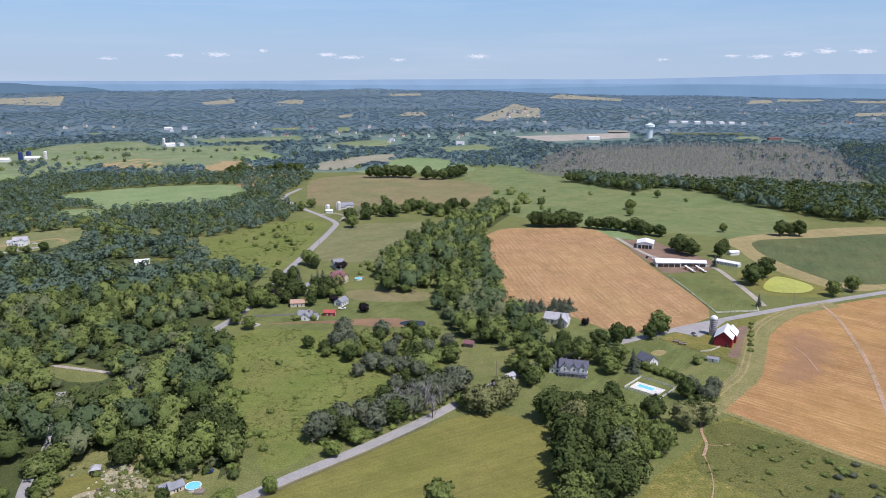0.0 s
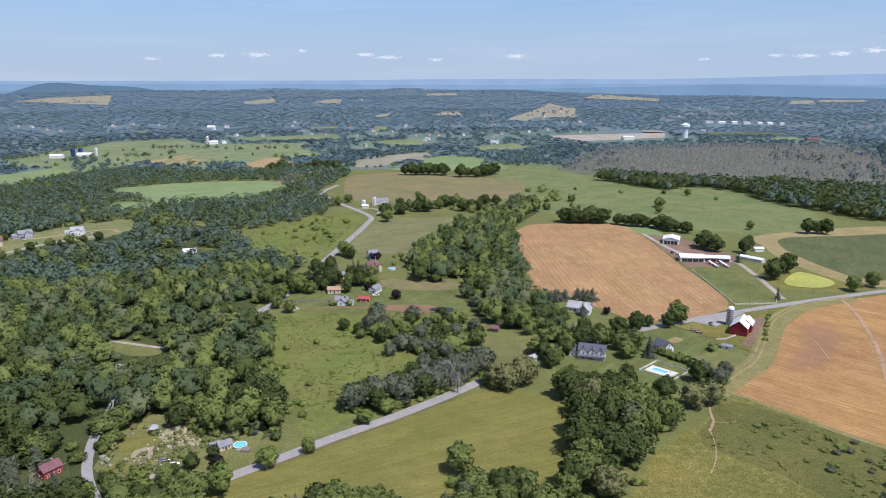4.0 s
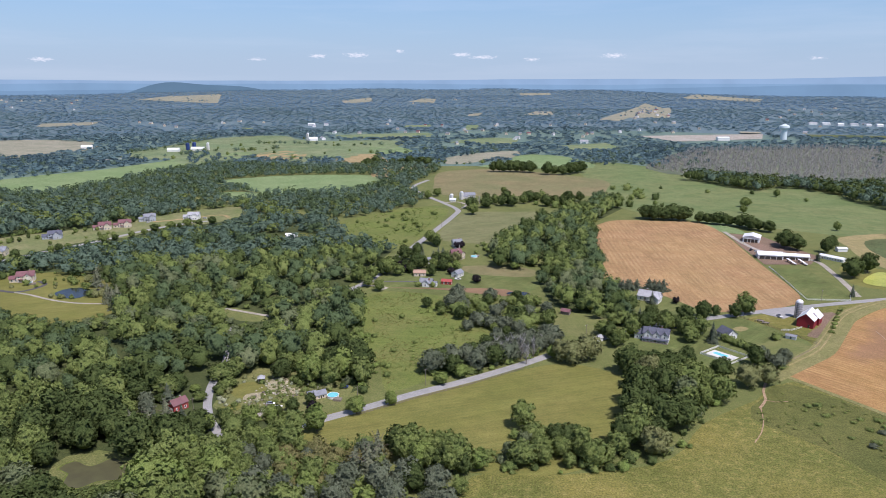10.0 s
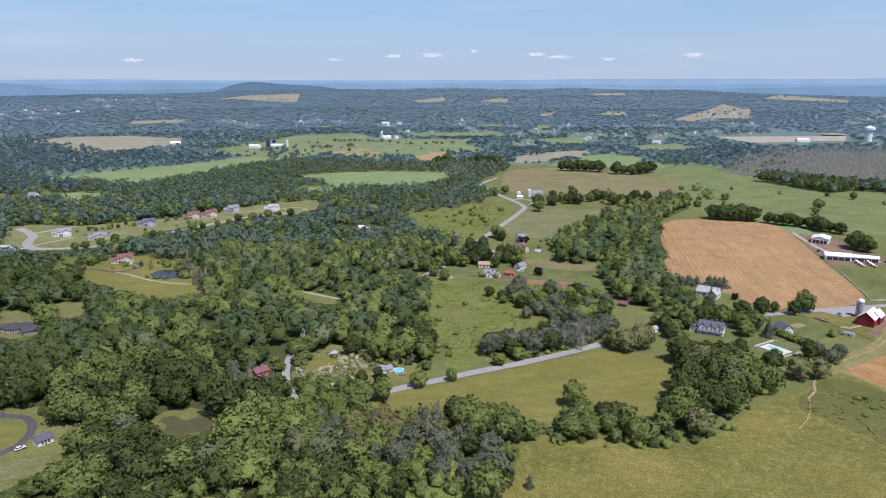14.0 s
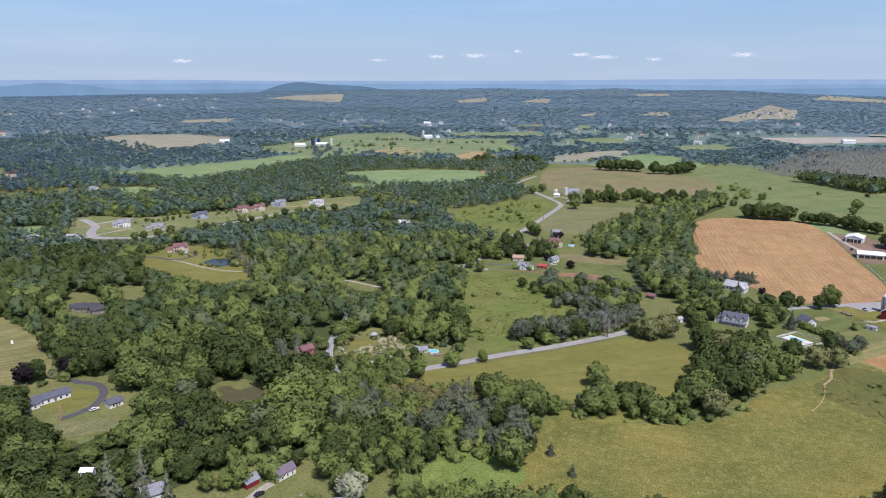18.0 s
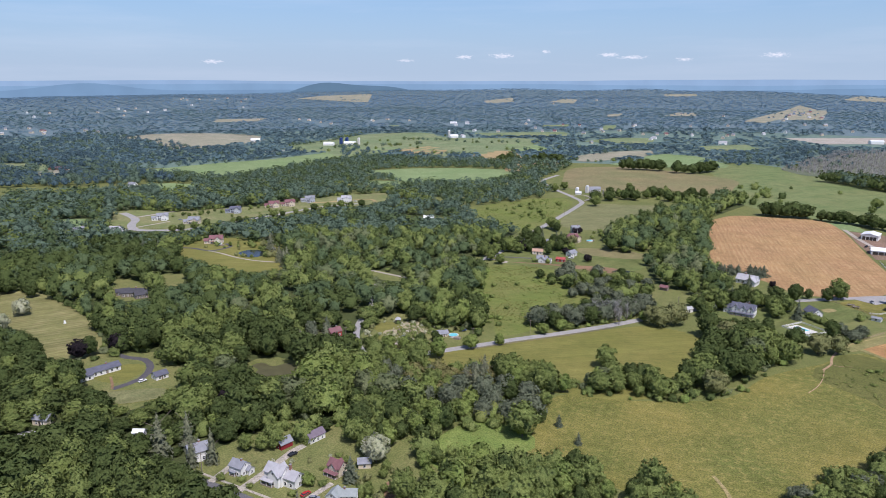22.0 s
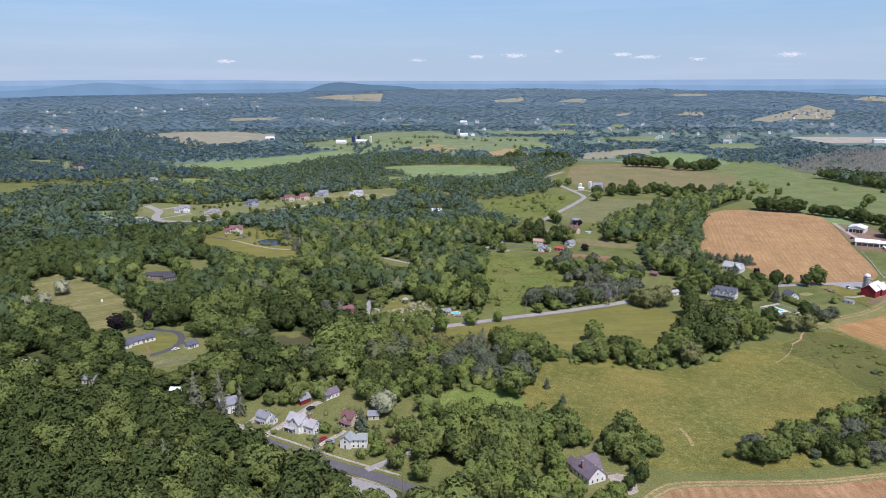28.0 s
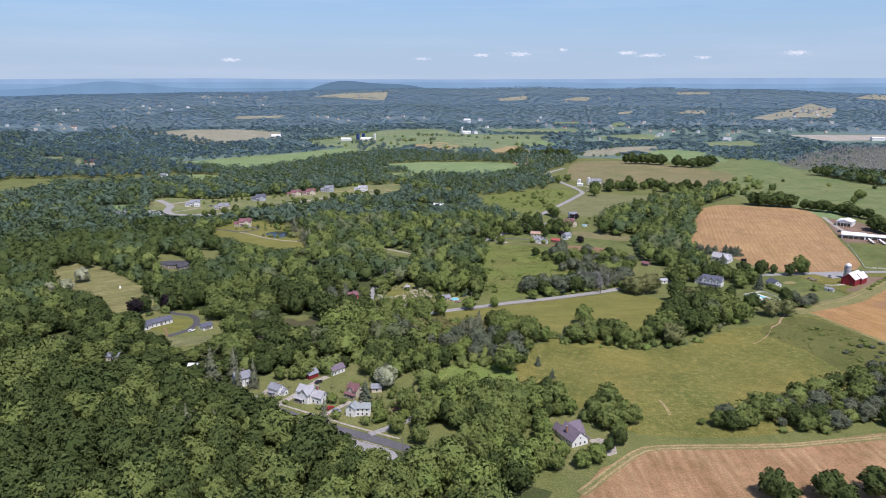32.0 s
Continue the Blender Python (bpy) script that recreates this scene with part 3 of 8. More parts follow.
def ribbon(name, pts, width, mat, label, lift=0.2, thick=0.12, category="road"):
    """A road or path of even width along a flowing line, with a slightly raised body."""
    line = smooth_line(pts, 5.0)
    d = np.gradient(line, axis=0)
    d /= np.hypot(d[:, 0], d[:, 1])[:, None] + 1e-9
    nrm = np.stack([-d[:, 1], d[:, 0]], -1) * width / 2
    bm = bmesh.new()
    rows_ = []
    for p, q in zip(line, nrm):
        z = float(hz(*p)) + lift
        p = p * U
        rows_.append([bm.verts.new((p[0] + k * q[0], p[1] + k * q[1], z - dz)) for k, dz in ((1.05, thick), (1, 0), (0.0, -0.04), (-1, 0), (-1.05, thick))])
    for a, b in zip(rows_, rows_[1:]):
        for k in range(4):
            bm.faces.new((a[k], a[k + 1], b[k + 1], b[k]))
    bmesh.ops.recalc_face_normals(bm, faces=bm.faces[:])
    me = bpy.data.meshes.new(name)
    bm.to_mesh(me)
    bm.free()
    if me.polygons[0].normal.z < 0:
        me.flip_normals()
    me.materials.append(mat)
    return tagged(new(name, me), label, category, kind="structure")


# ---------------------------------------------------------------- fields
MEADOW = [(-82, 168), (-56, 193), (-22, 219), (5, 241), (20, 243), (34, 236), (39, 220), (36, 190), (24, 160), (0, 150), (-30, 150), (-58, 154)]
BIGMEADOW = [(-20, 104), (-14, 147), (14, 153), (47, 168), (62, 196), (86, 221), (104, 241), (140, 204), (190, 168), (125, 128), (95, 103), (70, 86), (40, 76), (28, 84), (4, 95)]
WHEAT_S = [(30, 36), (38, 56), (45, 68), (54, 74), (87, 89), (103, 99), (125, 114), (200, 160), (260, 100), (200, -40), (80, -60), (40, -20)]
WHEAT_E = [(216, 376), (204, 369), (189, 360), (173, 346), (158, 328), (148, 315), (139, 300), (132, 286), (122, 271), (111, 256), (104, 247), (122, 226), (142, 205), (190, 170), (300, 240), (330, 400), (258, 391)]
WHEAT_M = [(46, 575), (82, 582), (118, 580), (131, 543), (137, 450), (142, 368), (130, 347), (110, 334), (86, 330), (73, 346), (60, 360), (32, 372), (34, 419), (33, 475), (25, 520)]
patch("wheat_field", WHEAT_M, M_WHEAT, "ripe orange-gold wheat field with faint tractor lines", 0.14)
patch("wheat_field", WHEAT_E, M_WHEATR, "ripe gold wheat field with brown bare patches", 0.14)
patch("wheat_field", WHEAT_S, M_WHEATN, "ripe tan wheat field beside a pale farm track", 0.14)
patch("hay_meadow", MEADOW, M_MOWN, "freshly mown yellow-green hay meadow beside the road", 0.12)
patch("grass_meadow", BIGMEADOW, M_LUSH, "tall yellow-green meadow grass with trodden paths", 0.10)
patch("rough_meadow", [(80, 204), (88, 222), (102, 238), (140, 204), (190, 168), (160, 150), (130, 150), (112, 164), (100, 184)], M_ROUGH, "darker rank grass at the meadow edge", 0.125)
patch("paddock", [(141, 432), (164, 430), (169, 374), (166, 362), (143, 360)], M_LAWN2, "fenced green paddock below the dairy barn", 0.12, False)
patch("cut_strip_field", [(229, 547), (368, 587), (420, 520), (300, 415), (261, 405), (235, 400), (221, 419), (211, 460), (212, 500)], M_TAN, "pale tan mown strip round a dark crop", 0.125)
patch("crop_field", [(240, 535), (292, 545), (372, 560), (400, 520), (285, 425), (243, 417), (232, 435), (225, 475), (226, 509)], M_CROP, "dark green row crop field", 0.15)
PASTURE = [(12, 977), (61, 1030), (152, 941), (207, 790), (256, 819), (310, 690), (290, 590), (235, 545), (179, 564), (139, 572), (114, 590), (59, 643), (50, 738)]
patch("pasture", PASTURE, M_PASTURE, "wide grazed green pasture", 0.10)
BROWNF = [(-155, 880), (-76, 915), (43, 841), (51, 768), (31, 710), (-47, 697), (-122, 690), (-148, 776)]
patch("ripe_grass_field", BROWNF, M_BROWNF, "brownish ripe grass field", 0.12)
SAGE = [(-84, 585), (-41, 603), (-14, 603), (-22, 547), (-42, 475), (-76, 470), (-90, 491)]
patch("hay_field", SAGE, M_SAGE, "grey-green hay field beside the side road", 0.12)
GREENC = [(-406, 750), (-350, 805), (-290, 825), (-228, 825), (-205, 740), (-225, 690), (-265, 676), (-319, 670), (-385, 720)]
patch("green_field", GREENC, M_GREENF, "smooth bright green crop field", 0.12)
GREENL2 = [(-363, 656), (-340, 671), (-291, 652), (-320, 612)]
patch("green_field", GREENL2, M_GREENF, "small bright green field among woods", 0.12)
SCRUB = [(-103, 322), (-86, 338), (-50, 330), (-10, 320), (0, 300), (-5, 262), (-30, 240), (-42, 216), (-56, 202), (-64, 224), (-84, 259), (-100, 294)]
patch("scrub_field", SCRUB, M_SCRUB, "overgrown weedy green scrub field", 0.09)
SCRUB2 = [(-186, 520), (-137, 610), (-100, 600), (-106, 450), (-133, 448), (-165, 470)]
patch("scrub_field", SCRUB2, M_SCRUB, "overgrown weedy green scrub field beside the side road", 0.09)
LAWNMID = [(-100, 350), (-96, 396), (-61, 404), (-21, 396), (-6, 374), (-6, 355), (-24, 340), (-91, 336)]
patch("house_lawn", LAWNMID, M_LAWN2, "mown lawns round the hamlet houses", 0.10)
patch("hay_strip", [(-56, 400), (-30, 405), (-9, 399), (-10, 382), (-30, 380), (-49, 383)], M_BROWNF, "dry tan strip of mown grass", 0.13)
patch("bare_soil_strip", [(-96, 342), (-60, 344), (-26, 338), (-14, 342), (-24, 352), (-60, 348)], M_SOIL, "reddish bare soil strip beside the lawn", 0.13)
ESTATE = [(47, 322), (74, 334), (104, 318), (118, 300), (125, 282), (94, 250), (68, 252), (39, 262)]
patch("estate_lawn", ESTATE, M_LAWN2, "striped mown lawn of the large white house", 0.11)
patch("house_lawn", [(2, 309), (17, 315), (37, 304), (30, 280), (14, 280)], M_LAWN, "mown lawn among trees", 0.11)
patch("barn_field", [(104, 322), (150, 350), (190, 366), (150, 316), (136, 294), (124, 286), (112, 300)], M_LUSH, "dry grass round the red barn", 0.08)
patch("farmyard", [(140, 440), (170, 445), (182, 470), (170, 500), (160, 530), (134, 540), (136, 490)], M_YARD, "brown dirt farmyard of the dairy", 0.14, False)
patch("barnyard", [(126, 299), (133, 298), (142, 312), (151, 332), (150, 340), (139, 334), (136, 324), (138, 318), (131, 308)], M_YARD, "brown dirt yard beside the red barn", 0.15)
patch("mown_paddock", [(99, 282), (115, 296), (119, 291), (126, 284), (122, 279), (107, 267), (100, 271)], M_LAWN, "striped bright mown paddock beside the track", 0.14, False)
patch("bare_spot", [(93, 304), (98, 308), (101, 305), (96, 300)], M_TAN, "worn bare spot in the grass", 0.14)
patch("green_pasture", [(104, 570), (140, 570), (150, 540), (136, 542)], M_GREENF, "green grass patch behind the wheat", 0.12)
# far fields between the woods
FAR_FIELDS = [
    ("green_strip", [(-702, 600), (-683, 666), (-652, 753), (-613, 813), (-582, 927), (-537, 990), (-533, 1066), (-487, 1023), (-493, 906), (-516, 862), (-519, 792), (-519, 714), (-528, 640), (-530, 600), (-615, 610)], M_GREENF),
    ("yellow_field", [(-1100, 1010), (-1110, 1117), (-997, 1195), (-867, 1164), (-800, 1043), (-850, 900), (-888, 900), (-1003, 990)], M_TAN2),
    ("farm_pasture", [(-705, 1000), (-680, 1276), (-576, 1351), (-487, 1260), (-310, 1298), (-312, 1073), (-388, 940), (-482, 1027), (-494, 884), (-591, 935), (-640, 945)], M_HAZEP),
    ("fallow_field", [(-477, 991), (-488, 1059), (-461, 1096), (-411, 1054), (-399, 989), (-427, 965)], M_STUBBLE),
    ("stubble_field", [(-340, 983), (-338, 1040), (-304, 1075), (-250, 960), (-245, 870), (-298, 950)], M_STUBBLE),
    ("yellow_hay_field", [(-171, 973), (-182, 1044), (-141, 1129), (-79, 1175), (-79, 1076), (-111, 1029), (-145, 971)], M_TAN2),
    ("green_hay_field", [(-120, 945), (-82, 999), (-81, 1075), (-55, 1122), (-4, 1104), (30, 1030), (40, 960), (-60, 930)], M_GREENF),
    ("green_field", [(-309, 1077), (-348, 1211), (-308, 1212), (-252, 1136), (-240, 1090), (-281, 1080)], M_GREENF),
    ("fallow_field", [(-233, 810), (-253, 882), (-230, 905), (-196, 966), (-177, 935), (-176, 892), (-205, 830)], M_STUBBLE),
    ("hay_field", [(-222, 1290), (-174, 1375), (-108, 1400), (-95, 1341), (-105, 1265), (-152, 1285)], M_HAZEP),
    ("lodge_lawn", [(-806, 577), (-791, 627), (-755, 623), (-738, 556), (-742, 533)], M_TAN2),
    ("pale_field", [(-938, 625), (-883, 647), (-818, 615), (-821, 573), (-875, 576)], M_HAZEP),
    ("wood_glade", [(-593, 544), (-534, 561), (-497, 517), (-508, 491), (-547, 517)], M_GREENF),
    ("lawn_field", [(-504, 332), (-481, 353), (-449, 328), (-447, 310), (-478, 317)], M_GREENF),
]
for nm, pl, mt in FAR_FIELDS:
    far_patch(nm, pl, mt, "open field between hedges and woods")

# ---------------------------------------------------------------- roads
MAIN = [(-104, 150), (-86, 163), (-74, 174), (-57, 190), (-46, 201), (-27, 218), (-8, 237), (7, 254), (24, 273), (42, 291), (63, 307), (84, 318), (116, 336), (150, 353), (187, 370), (215, 382), (256, 399), (330, 430)]
SIDE = [(-128, 250), (-118, 310), (-112, 335), (-107, 355), (-103, 400), (-101, 436), (-96, 500), (-91, 580), (-93, 606), (-112, 640), (-138, 681), (-165, 738), (-160, 800)]
LANE = [(-150, 262), (-133, 221), (-129, 205), (-126, 194), (-119, 178), (-111, 166), (-100, 154)]
VILLAGE = [(-112, 48), (-102, 46), (-77, 42), (-56, 39), (-34, 37), (-14, 32), (20, 14), (36, -20)]
ribbon("road", MAIN, 6.0, M_ROAD, "pale worn asphalt country road")
ribbon("road", SIDE, 6.4, M_ROAD, "pale worn asphalt side road")
ribbon("lane", LANE, 4.2, M_ROAD, "narrow pale lane between trees")
ribbon("road", VILLAGE, 5.6, M_TARMAC, "dark asphalt village road", 0.22)
ribbon("farm_drive", [(174, 372), (176, 400), (177, 425), (176, 455), (160, 470), (146, 482), (139, 510), (134, 545)], 4.5, M_GRAVEL, "gravel farm drive to the dairy barns", 0.2)
TRACK = [(94, 246), (104, 257), (114, 268), (125, 281), (134, 298), (143, 316), (152, 333), (164, 348), (181, 363), (198, 372), (212, 378)]
ribbon("farm_track", [(x_ + 1.6, y_ - 1.6) for x_, y_ in TRACK], 14.0, M_VERGE, "mown grassy farm track round the wheat", 0.18)
for _o in (-1.0, 0.8):
    ribbon("wheel_rut", [(x_ + _o, y_ - _o) for x_, y_ in TRACK], 1.2, M_TAN, "pale wheel rut in the farm track", 0.32, 0.05, "track")
ribbon("farm_track", [(30, 32), (38, 54), (44, 66), (54, 72), (70, 79), (87, 87), (103, 97), (125, 111), (195, 158)], 4.6, M_VERGE, "grassy farm track along the wheat", 0.18)
for _o in (-0.9, 0.7):
    ribbon("wheel_rut", [(30 + _o, 32 - _o), (38 + _o, 54 - _o), (44 + _o, 66 - _o), (54 + _o * 0.5, 72 - _o), (70, 79 - _o), (87, 87 - _o), (103, 97 - _o), (125, 111 - _o), (195, 158 - _o)], 1.15, M_STUBBLE, "pale wheel rut along the wheat", 0.32, 0.05, "track")
ribbon("cul_de_sac", [(-473, 388), (-452, 377), (-436, 365), (-424, 348), (-408, 335), (-392, 335), (-368, 348)], 9.0, M_ROAD, "pale residential road between new houses", 0.2)
ribbon("cul_de_sac", [(-450, 296), (-430, 308), (-414, 324), (-409, 334)], 8.0, M_ROAD, "pale residential road between new houses", 0.24)
ribbon("residential_road", [(-368, 348), (-357, 380), (-346, 406), (-336, 433), (-327, 465), (-311, 495), (-296, 512)], 6.0, M_ROAD, "pale residential road past new houses", 0.22)
ribbon("driveway", [(-446, 372), (-439, 398), (-433, 416)], 5.0, M_GRAVEL, "pale concrete driveway", 0.26)
ribbon("footpath", [(-412, 340), (-406, 363), (-405, 372)], 3.0, M_GRAVEL, "pale concrete footpath to a porch", 0.28)
ribbon("driveway", [(-340, 500), (-326, 512), (-300, 540), (-285, 530)], 5.0, M_STUBBLE, "bare sandy drive between new houses", 0.26)
ribbon("driveway", [(-210, 118), (-200, 116), (-191, 117), (-182, 111), (-177, 100), (-180, 88)], 4.0, M_ASPHALT, "curved dark asphalt driveway", 0.2)
patch("gravel_lot", [(-47, 33), (-44, 35.4), (-32, 33), (-30, 28), (-42, 24)], M_ROAD, "pale worn parking lot beside the village road", 0.12)
patch("house_yard", [(-182, 46), (-178, 52), (-168, 50), (-170, 44)], M_ROAD, "grey asphalt yard in a woodland gap", 0.12)
patch("gravel_pad", [(-176, 50), (-171, 53), (-163, 50), (-163, 46), (-171, 47)], M_GRAVEL, "pale gravel parking pad in a woodland gap", 0.16)
patch("bare_yard", [(-49, 66), (-46, 68), (-41, 58), (-44, 56)], M_SOIL, "bare pinkish soil between gardens", 0.15)
ribbon("kerb_strip", [(-104, 42.6), (-77, 38.6), (-56, 35.6), (-34, 33.6)], 0.9, M_GRAVEL, "pale worn shoulder of the village road", 0.24, 0.08)
ROADS = [(MAIN, 5), (SIDE, 5), (LANE, 3), (VILLAGE, 4.2)]

# far town: where its houses stand
_t = np.random.default_rng(77)
TOWN_AT = []
for _i in range(26):
    _a, _r = _t.uniform(-0.75, 0.6), _t.uniform(1450, 2900)
    if _t.uniform() < 0.5:
        _a, _r = _t.uniform(-0.3, 0.25), _t.uniform(1550, 2200)
    TOWN_AT.append((CX + _r * math.sin(_a), CY + _r * math.cos(_a), float(_t.uniform(6, 9)), float(_t.uniform(0, 180))))
# open ground on the far hills
HILLS = [
    ("hill_field", [(-1530, 2330), (-1570, 2620), (-1440, 2800), (-1210, 2310)], M_TAN2),
    ("hill_field", [(-861, 2613), (-799, 2800), (-720, 2546), (-809, 2470)], M_TAN2),
    ("hill_field", [(70, 1830), (255, 2660), (290, 2430), (118, 1790)], M_TAN2),
    ("hill_field", [(152, 1910), (241, 2430), (315, 2400), (255, 1940)], M_TAN2),
    ("hill_field", [(421, 2980), (518, 3280), (720, 2970), (659, 2740)], M_TAN2),
    ("hill_field", [(-135, 2040), (-110, 2210), (-50, 2210), (-52, 2045)], M_TAN2),
    ("hill_field", [(-590, 2560), (-585, 2790), (-525, 2770), (-490, 2530)], M_TAN2),
    ("hill_field", [(-480, 1380), (-300, 1480), (-260, 1390), (-420, 1310)], M_HAZEP),
    ("hill_field", [(-20, 1270), (70, 1330), (100, 1250), (10, 1200)], M_HAZEP),
    ("hill_field", [(-1250, 1500), (-1150, 1590), (-1120, 1500), (-1200, 1420)], M_TAN2),
    ("hill_field", [(480, 1560), (640, 1560), (640, 1500), (480, 1500)], M_CROP),
    ("hill_field", [(1500, 2750), (1750, 2650), (1700, 2500), (1480, 2600)], M_TAN2),
    ("hill_field", [(-221, 3017), (-228, 3120), (-98, 3155), (-94, 3044)], M_TAN2),
    ("hill_field", [(-292, 2017), (-300, 2094), (-265, 2138), (-256, 2040)], M_TAN2),
    ("hill_field", [(-727, 1482), (-744, 1519), (-717, 1519), (-700, 1481)], M_HAZEP),
    ("hill_field", [(-230, 1556), (-248, 1700), (-218, 1701), (-201, 1563)], M_HAZEP),
    ("hill_field", [(1102, 2677), (1206, 2880), (1292, 2898), (1212, 2704)], M_TAN2),
    ("hill_field", [(1270, 2801), (1342, 2947), (1490, 2895), (1427, 2771)], M_TAN2),
    ("hill_field", [(1109, 1974), (1195, 2122), (1304, 2158), (1210, 2000)], M_TAN2),
    ("hill_field", [(557, 1389), (594, 1470), (642, 1475), (606, 1391)], M_HAZEP),
    ("hill_field", [(-400, 1700), (-340, 1740), (-330, 1660), (-390, 1640)], M_HAZEP),
]
# clusters of houses: bearing in degrees, reach, spread
for _b, _r0, _k, _n0 in ((-47, 2350, 90, 10), (-40, 2900, 110, 8), (-52, 1750, 70, 10), (-14, 1650, 120, 9), (-27, 1900, 90, 7), (17, 2400, 160, 10), (22, 2000, 140, 8), (-4, 1500, 60, 8), (3, 1900, 80, 6)):
    for _i in range(_n0):
        _a, _r = radians(_b) + _t.normal(0, _k / _r0), _r0 + _t.normal(0, _k)
        TOWN_AT.append((CX + _r * math.sin(_a), CY + _r * math.cos(_a), float(_t.uniform(7, 12)), float(_t.uniform(0, 180))))
for _n, _c, _m in HILLS:
    hill_field(_n, _c, _m, "open field on the far wooded hills", 1.2)
for _i in range(14):
    TOWN_AT.append((180 + _t.uniform(0, 90), 1990 + _t.uniform(0, 300), float(_t.uniform(9, 13)), float(_t.uniform(0, 180))))


# ---------------------------------------------------------------- trees
def ico(sub=1):
    bm = bmesh.new()
    bmesh.ops.create_icosphere(bm, subdivisions=sub, radius=1)
    bmesh.ops.triangulate(bm, faces=bm.faces[:])
    v = np.array([q.co[:] for q in bm.verts])
    f = np.array([[q.index for q in p.verts] for p in bm.faces])
    bm.free()
    return v, f


ICO1, ICO2 = ico(1), ico(2)


def leaf_sprays(r, centres, normals, size, tilt=0.55):
    """Small three-cornered sprays of leaves lying roughly along the normals, each its own size and turn."""
    n = len(centres)
    nn = normals + r.normal(scale=tilt, size=(n, 3))
    nn /= np.linalg.norm(nn, axis=1)[:, None]
    t = np.cross(nn, r.normal(size=(n, 3)))
    t /= np.linalg.norm(t, axis=1)[:, None]
    b = np.cross(nn, t)
    s = size * r.uniform(0.6, 1.4, n)
    a0 = r.uniform(0, 6.28, n)
    out = []
    for k in range(3):
        a = a0 + 2.094 * k + r.uniform(-0.35, 0.35, n)
        q = (s * r.uniform(0.7, 1.25, n))[:, None]
        out.append(centres + q * (np.cos(a)[:, None] * t + np.sin(a)[:, None] * b))
    return np.stack(out, 1).reshape(-1, 3), np.arange(3 * n).reshape(-1, 3)


def merge(parts_, up=0.12, own=0.85, rewind=False):
    """Joins pieces (corners, triangles, centre) into one, with soft normals pointing away from each piece's centre and a little up."""
    vs, fs, ns, o = [], [], [], 0
    for v, f, c in parts_:
        vs.append(v)
        fs.append(f + o)
        n = v - c
        n = n / (np.linalg.norm(n, axis=1)[:, None] + 1e-9) + np.array([0, 0, up])
        if len(f) * 3 == len(v):
            # sprays keep much of their own tilt
            g = np.cross(v[1::3] - v[::3], v[2::3] - v[::3])
            g = g / (np.linalg.norm(g, axis=1)[:, None] + 1e-9)
            away = (g * n[::3]).sum(1) < 0
            g = g * np.where(away, -1, 1)[:, None]
            if rewind:
                # all sprays turn their upper side outwards
                f[away] = f[away][:, ::-1]
                fs[-1] = f + o
            n = n + own * np.repeat(g, 3, axis=0)
        ns.append(n / np.linalg.norm(n, axis=1)[:, None])
        o += len(v)
    return np.concatenate(vs), np.concatenate(fs), np.concatenate(ns)


def broad_crown(seed, lobes=10, sprays=24, low=0.02, wide=0.4, size=0.045, body=2, solid=True):
    """A crown of unit height: a rounded uneven body, lobes swelling all over it, and sprays of leaves standing out of the lobes."""
    r = np.random.default_rng(seed)
    mid, half = (1 + low) / 2, (1 - low) / 2
    c0 = np.array([0, 0, mid])
    v, f = ICO2 if body == 2 else ICO1
    rad = np.array([wide * 0.8, wide * 0.8, half * 0.84])
    out = [(c0 + v * rad * (1.0 if solid else 0.7) * r.uniform(0.8, 1.04, (len(v), 1)), f, c0 - np.array([0, 0, half * 0.3]))]
    twist = r.uniform(0, 6.28)
    v, f = ICO1
    for k in range(lobes):
        h = 0.97 - 1.5 * (k + 0.5) / lobes + r.uniform(-0.1, 0.1)
        a = twist + k * 2.4 + r.uniform(-0.4, 0.4)
        w = math.sqrt(max(0.02, 1 - h * h))
        d0 = np.array([math.cos(a) * w, math.sin(a) * w, h])
        s = wide * r.uniform(0.3, 0.5)
        p = c0 + d0 * (rad - s * 0.45) * r.uniform(0.86, 1.14)
        soft = p * 0.86 + c0 * 0.14
        if solid:
            out.append((p + v * s * r.uniform(0.5, 0.86, (len(v), 1)) * np.array([1, 1, 0.85]), f, soft))
        if sprays:
            d = r.normal(size=(sprays, 3)) + d0 * 0.75 + np.array([0, 0, 0.25])
            d /= np.linalg.norm(d, axis=1)[:, None]
            out.append((*leaf_sprays(r, p + d * s * r.uniform(0.82, 1.36, (sprays, 1)) * np.array([1, 1, 0.9]), d, size), soft))
    return merge(out, rewind=not solid)


def cone_crown(seed, tiers=9, per=10, wide=0.2, low=0.08, size=0.07):
    """A spruce or pine: drooping tiers of boughs round a dark core."""
    r = np.random.default_rng(seed)
    out = []
    v, f = ICO1
    for k in range(tiers):
        t = k / (tiers - 1)
        z = low + (0.97 - low) * t
        w = wide * (1 - t) ** 0.8 * r.uniform(0.85, 1.12) + 0.012
        out.append((np.array([0, 0, z]) + v * np.array([w * 0.66, w * 0.66, 0.07]) * r.uniform(0.7, 1.1, (len(v), 1)), f, np.array([0, 0, z - 0.05])))
        n = max(6, int(2 * per * (1.25 - t)))
        a = r.uniform(0, 6.28, n)
        d = np.stack([np.cos(a), np.sin(a), np.full(n, 0.55)], -1)
        c = np.stack([np.cos(a) * w, np.sin(a) * w, z + r.uniform(-0.05, 0.03, n)], -1) * np.stack([r.uniform(0.5, 1.2, n)] * 2 + [np.ones(n)], -1)
        out.append((*leaf_sprays(r, c, d, size * (1.0 - 0.55 * t), 0.4), np.array([0, 0, z - 0.05])))
    return merge(out)


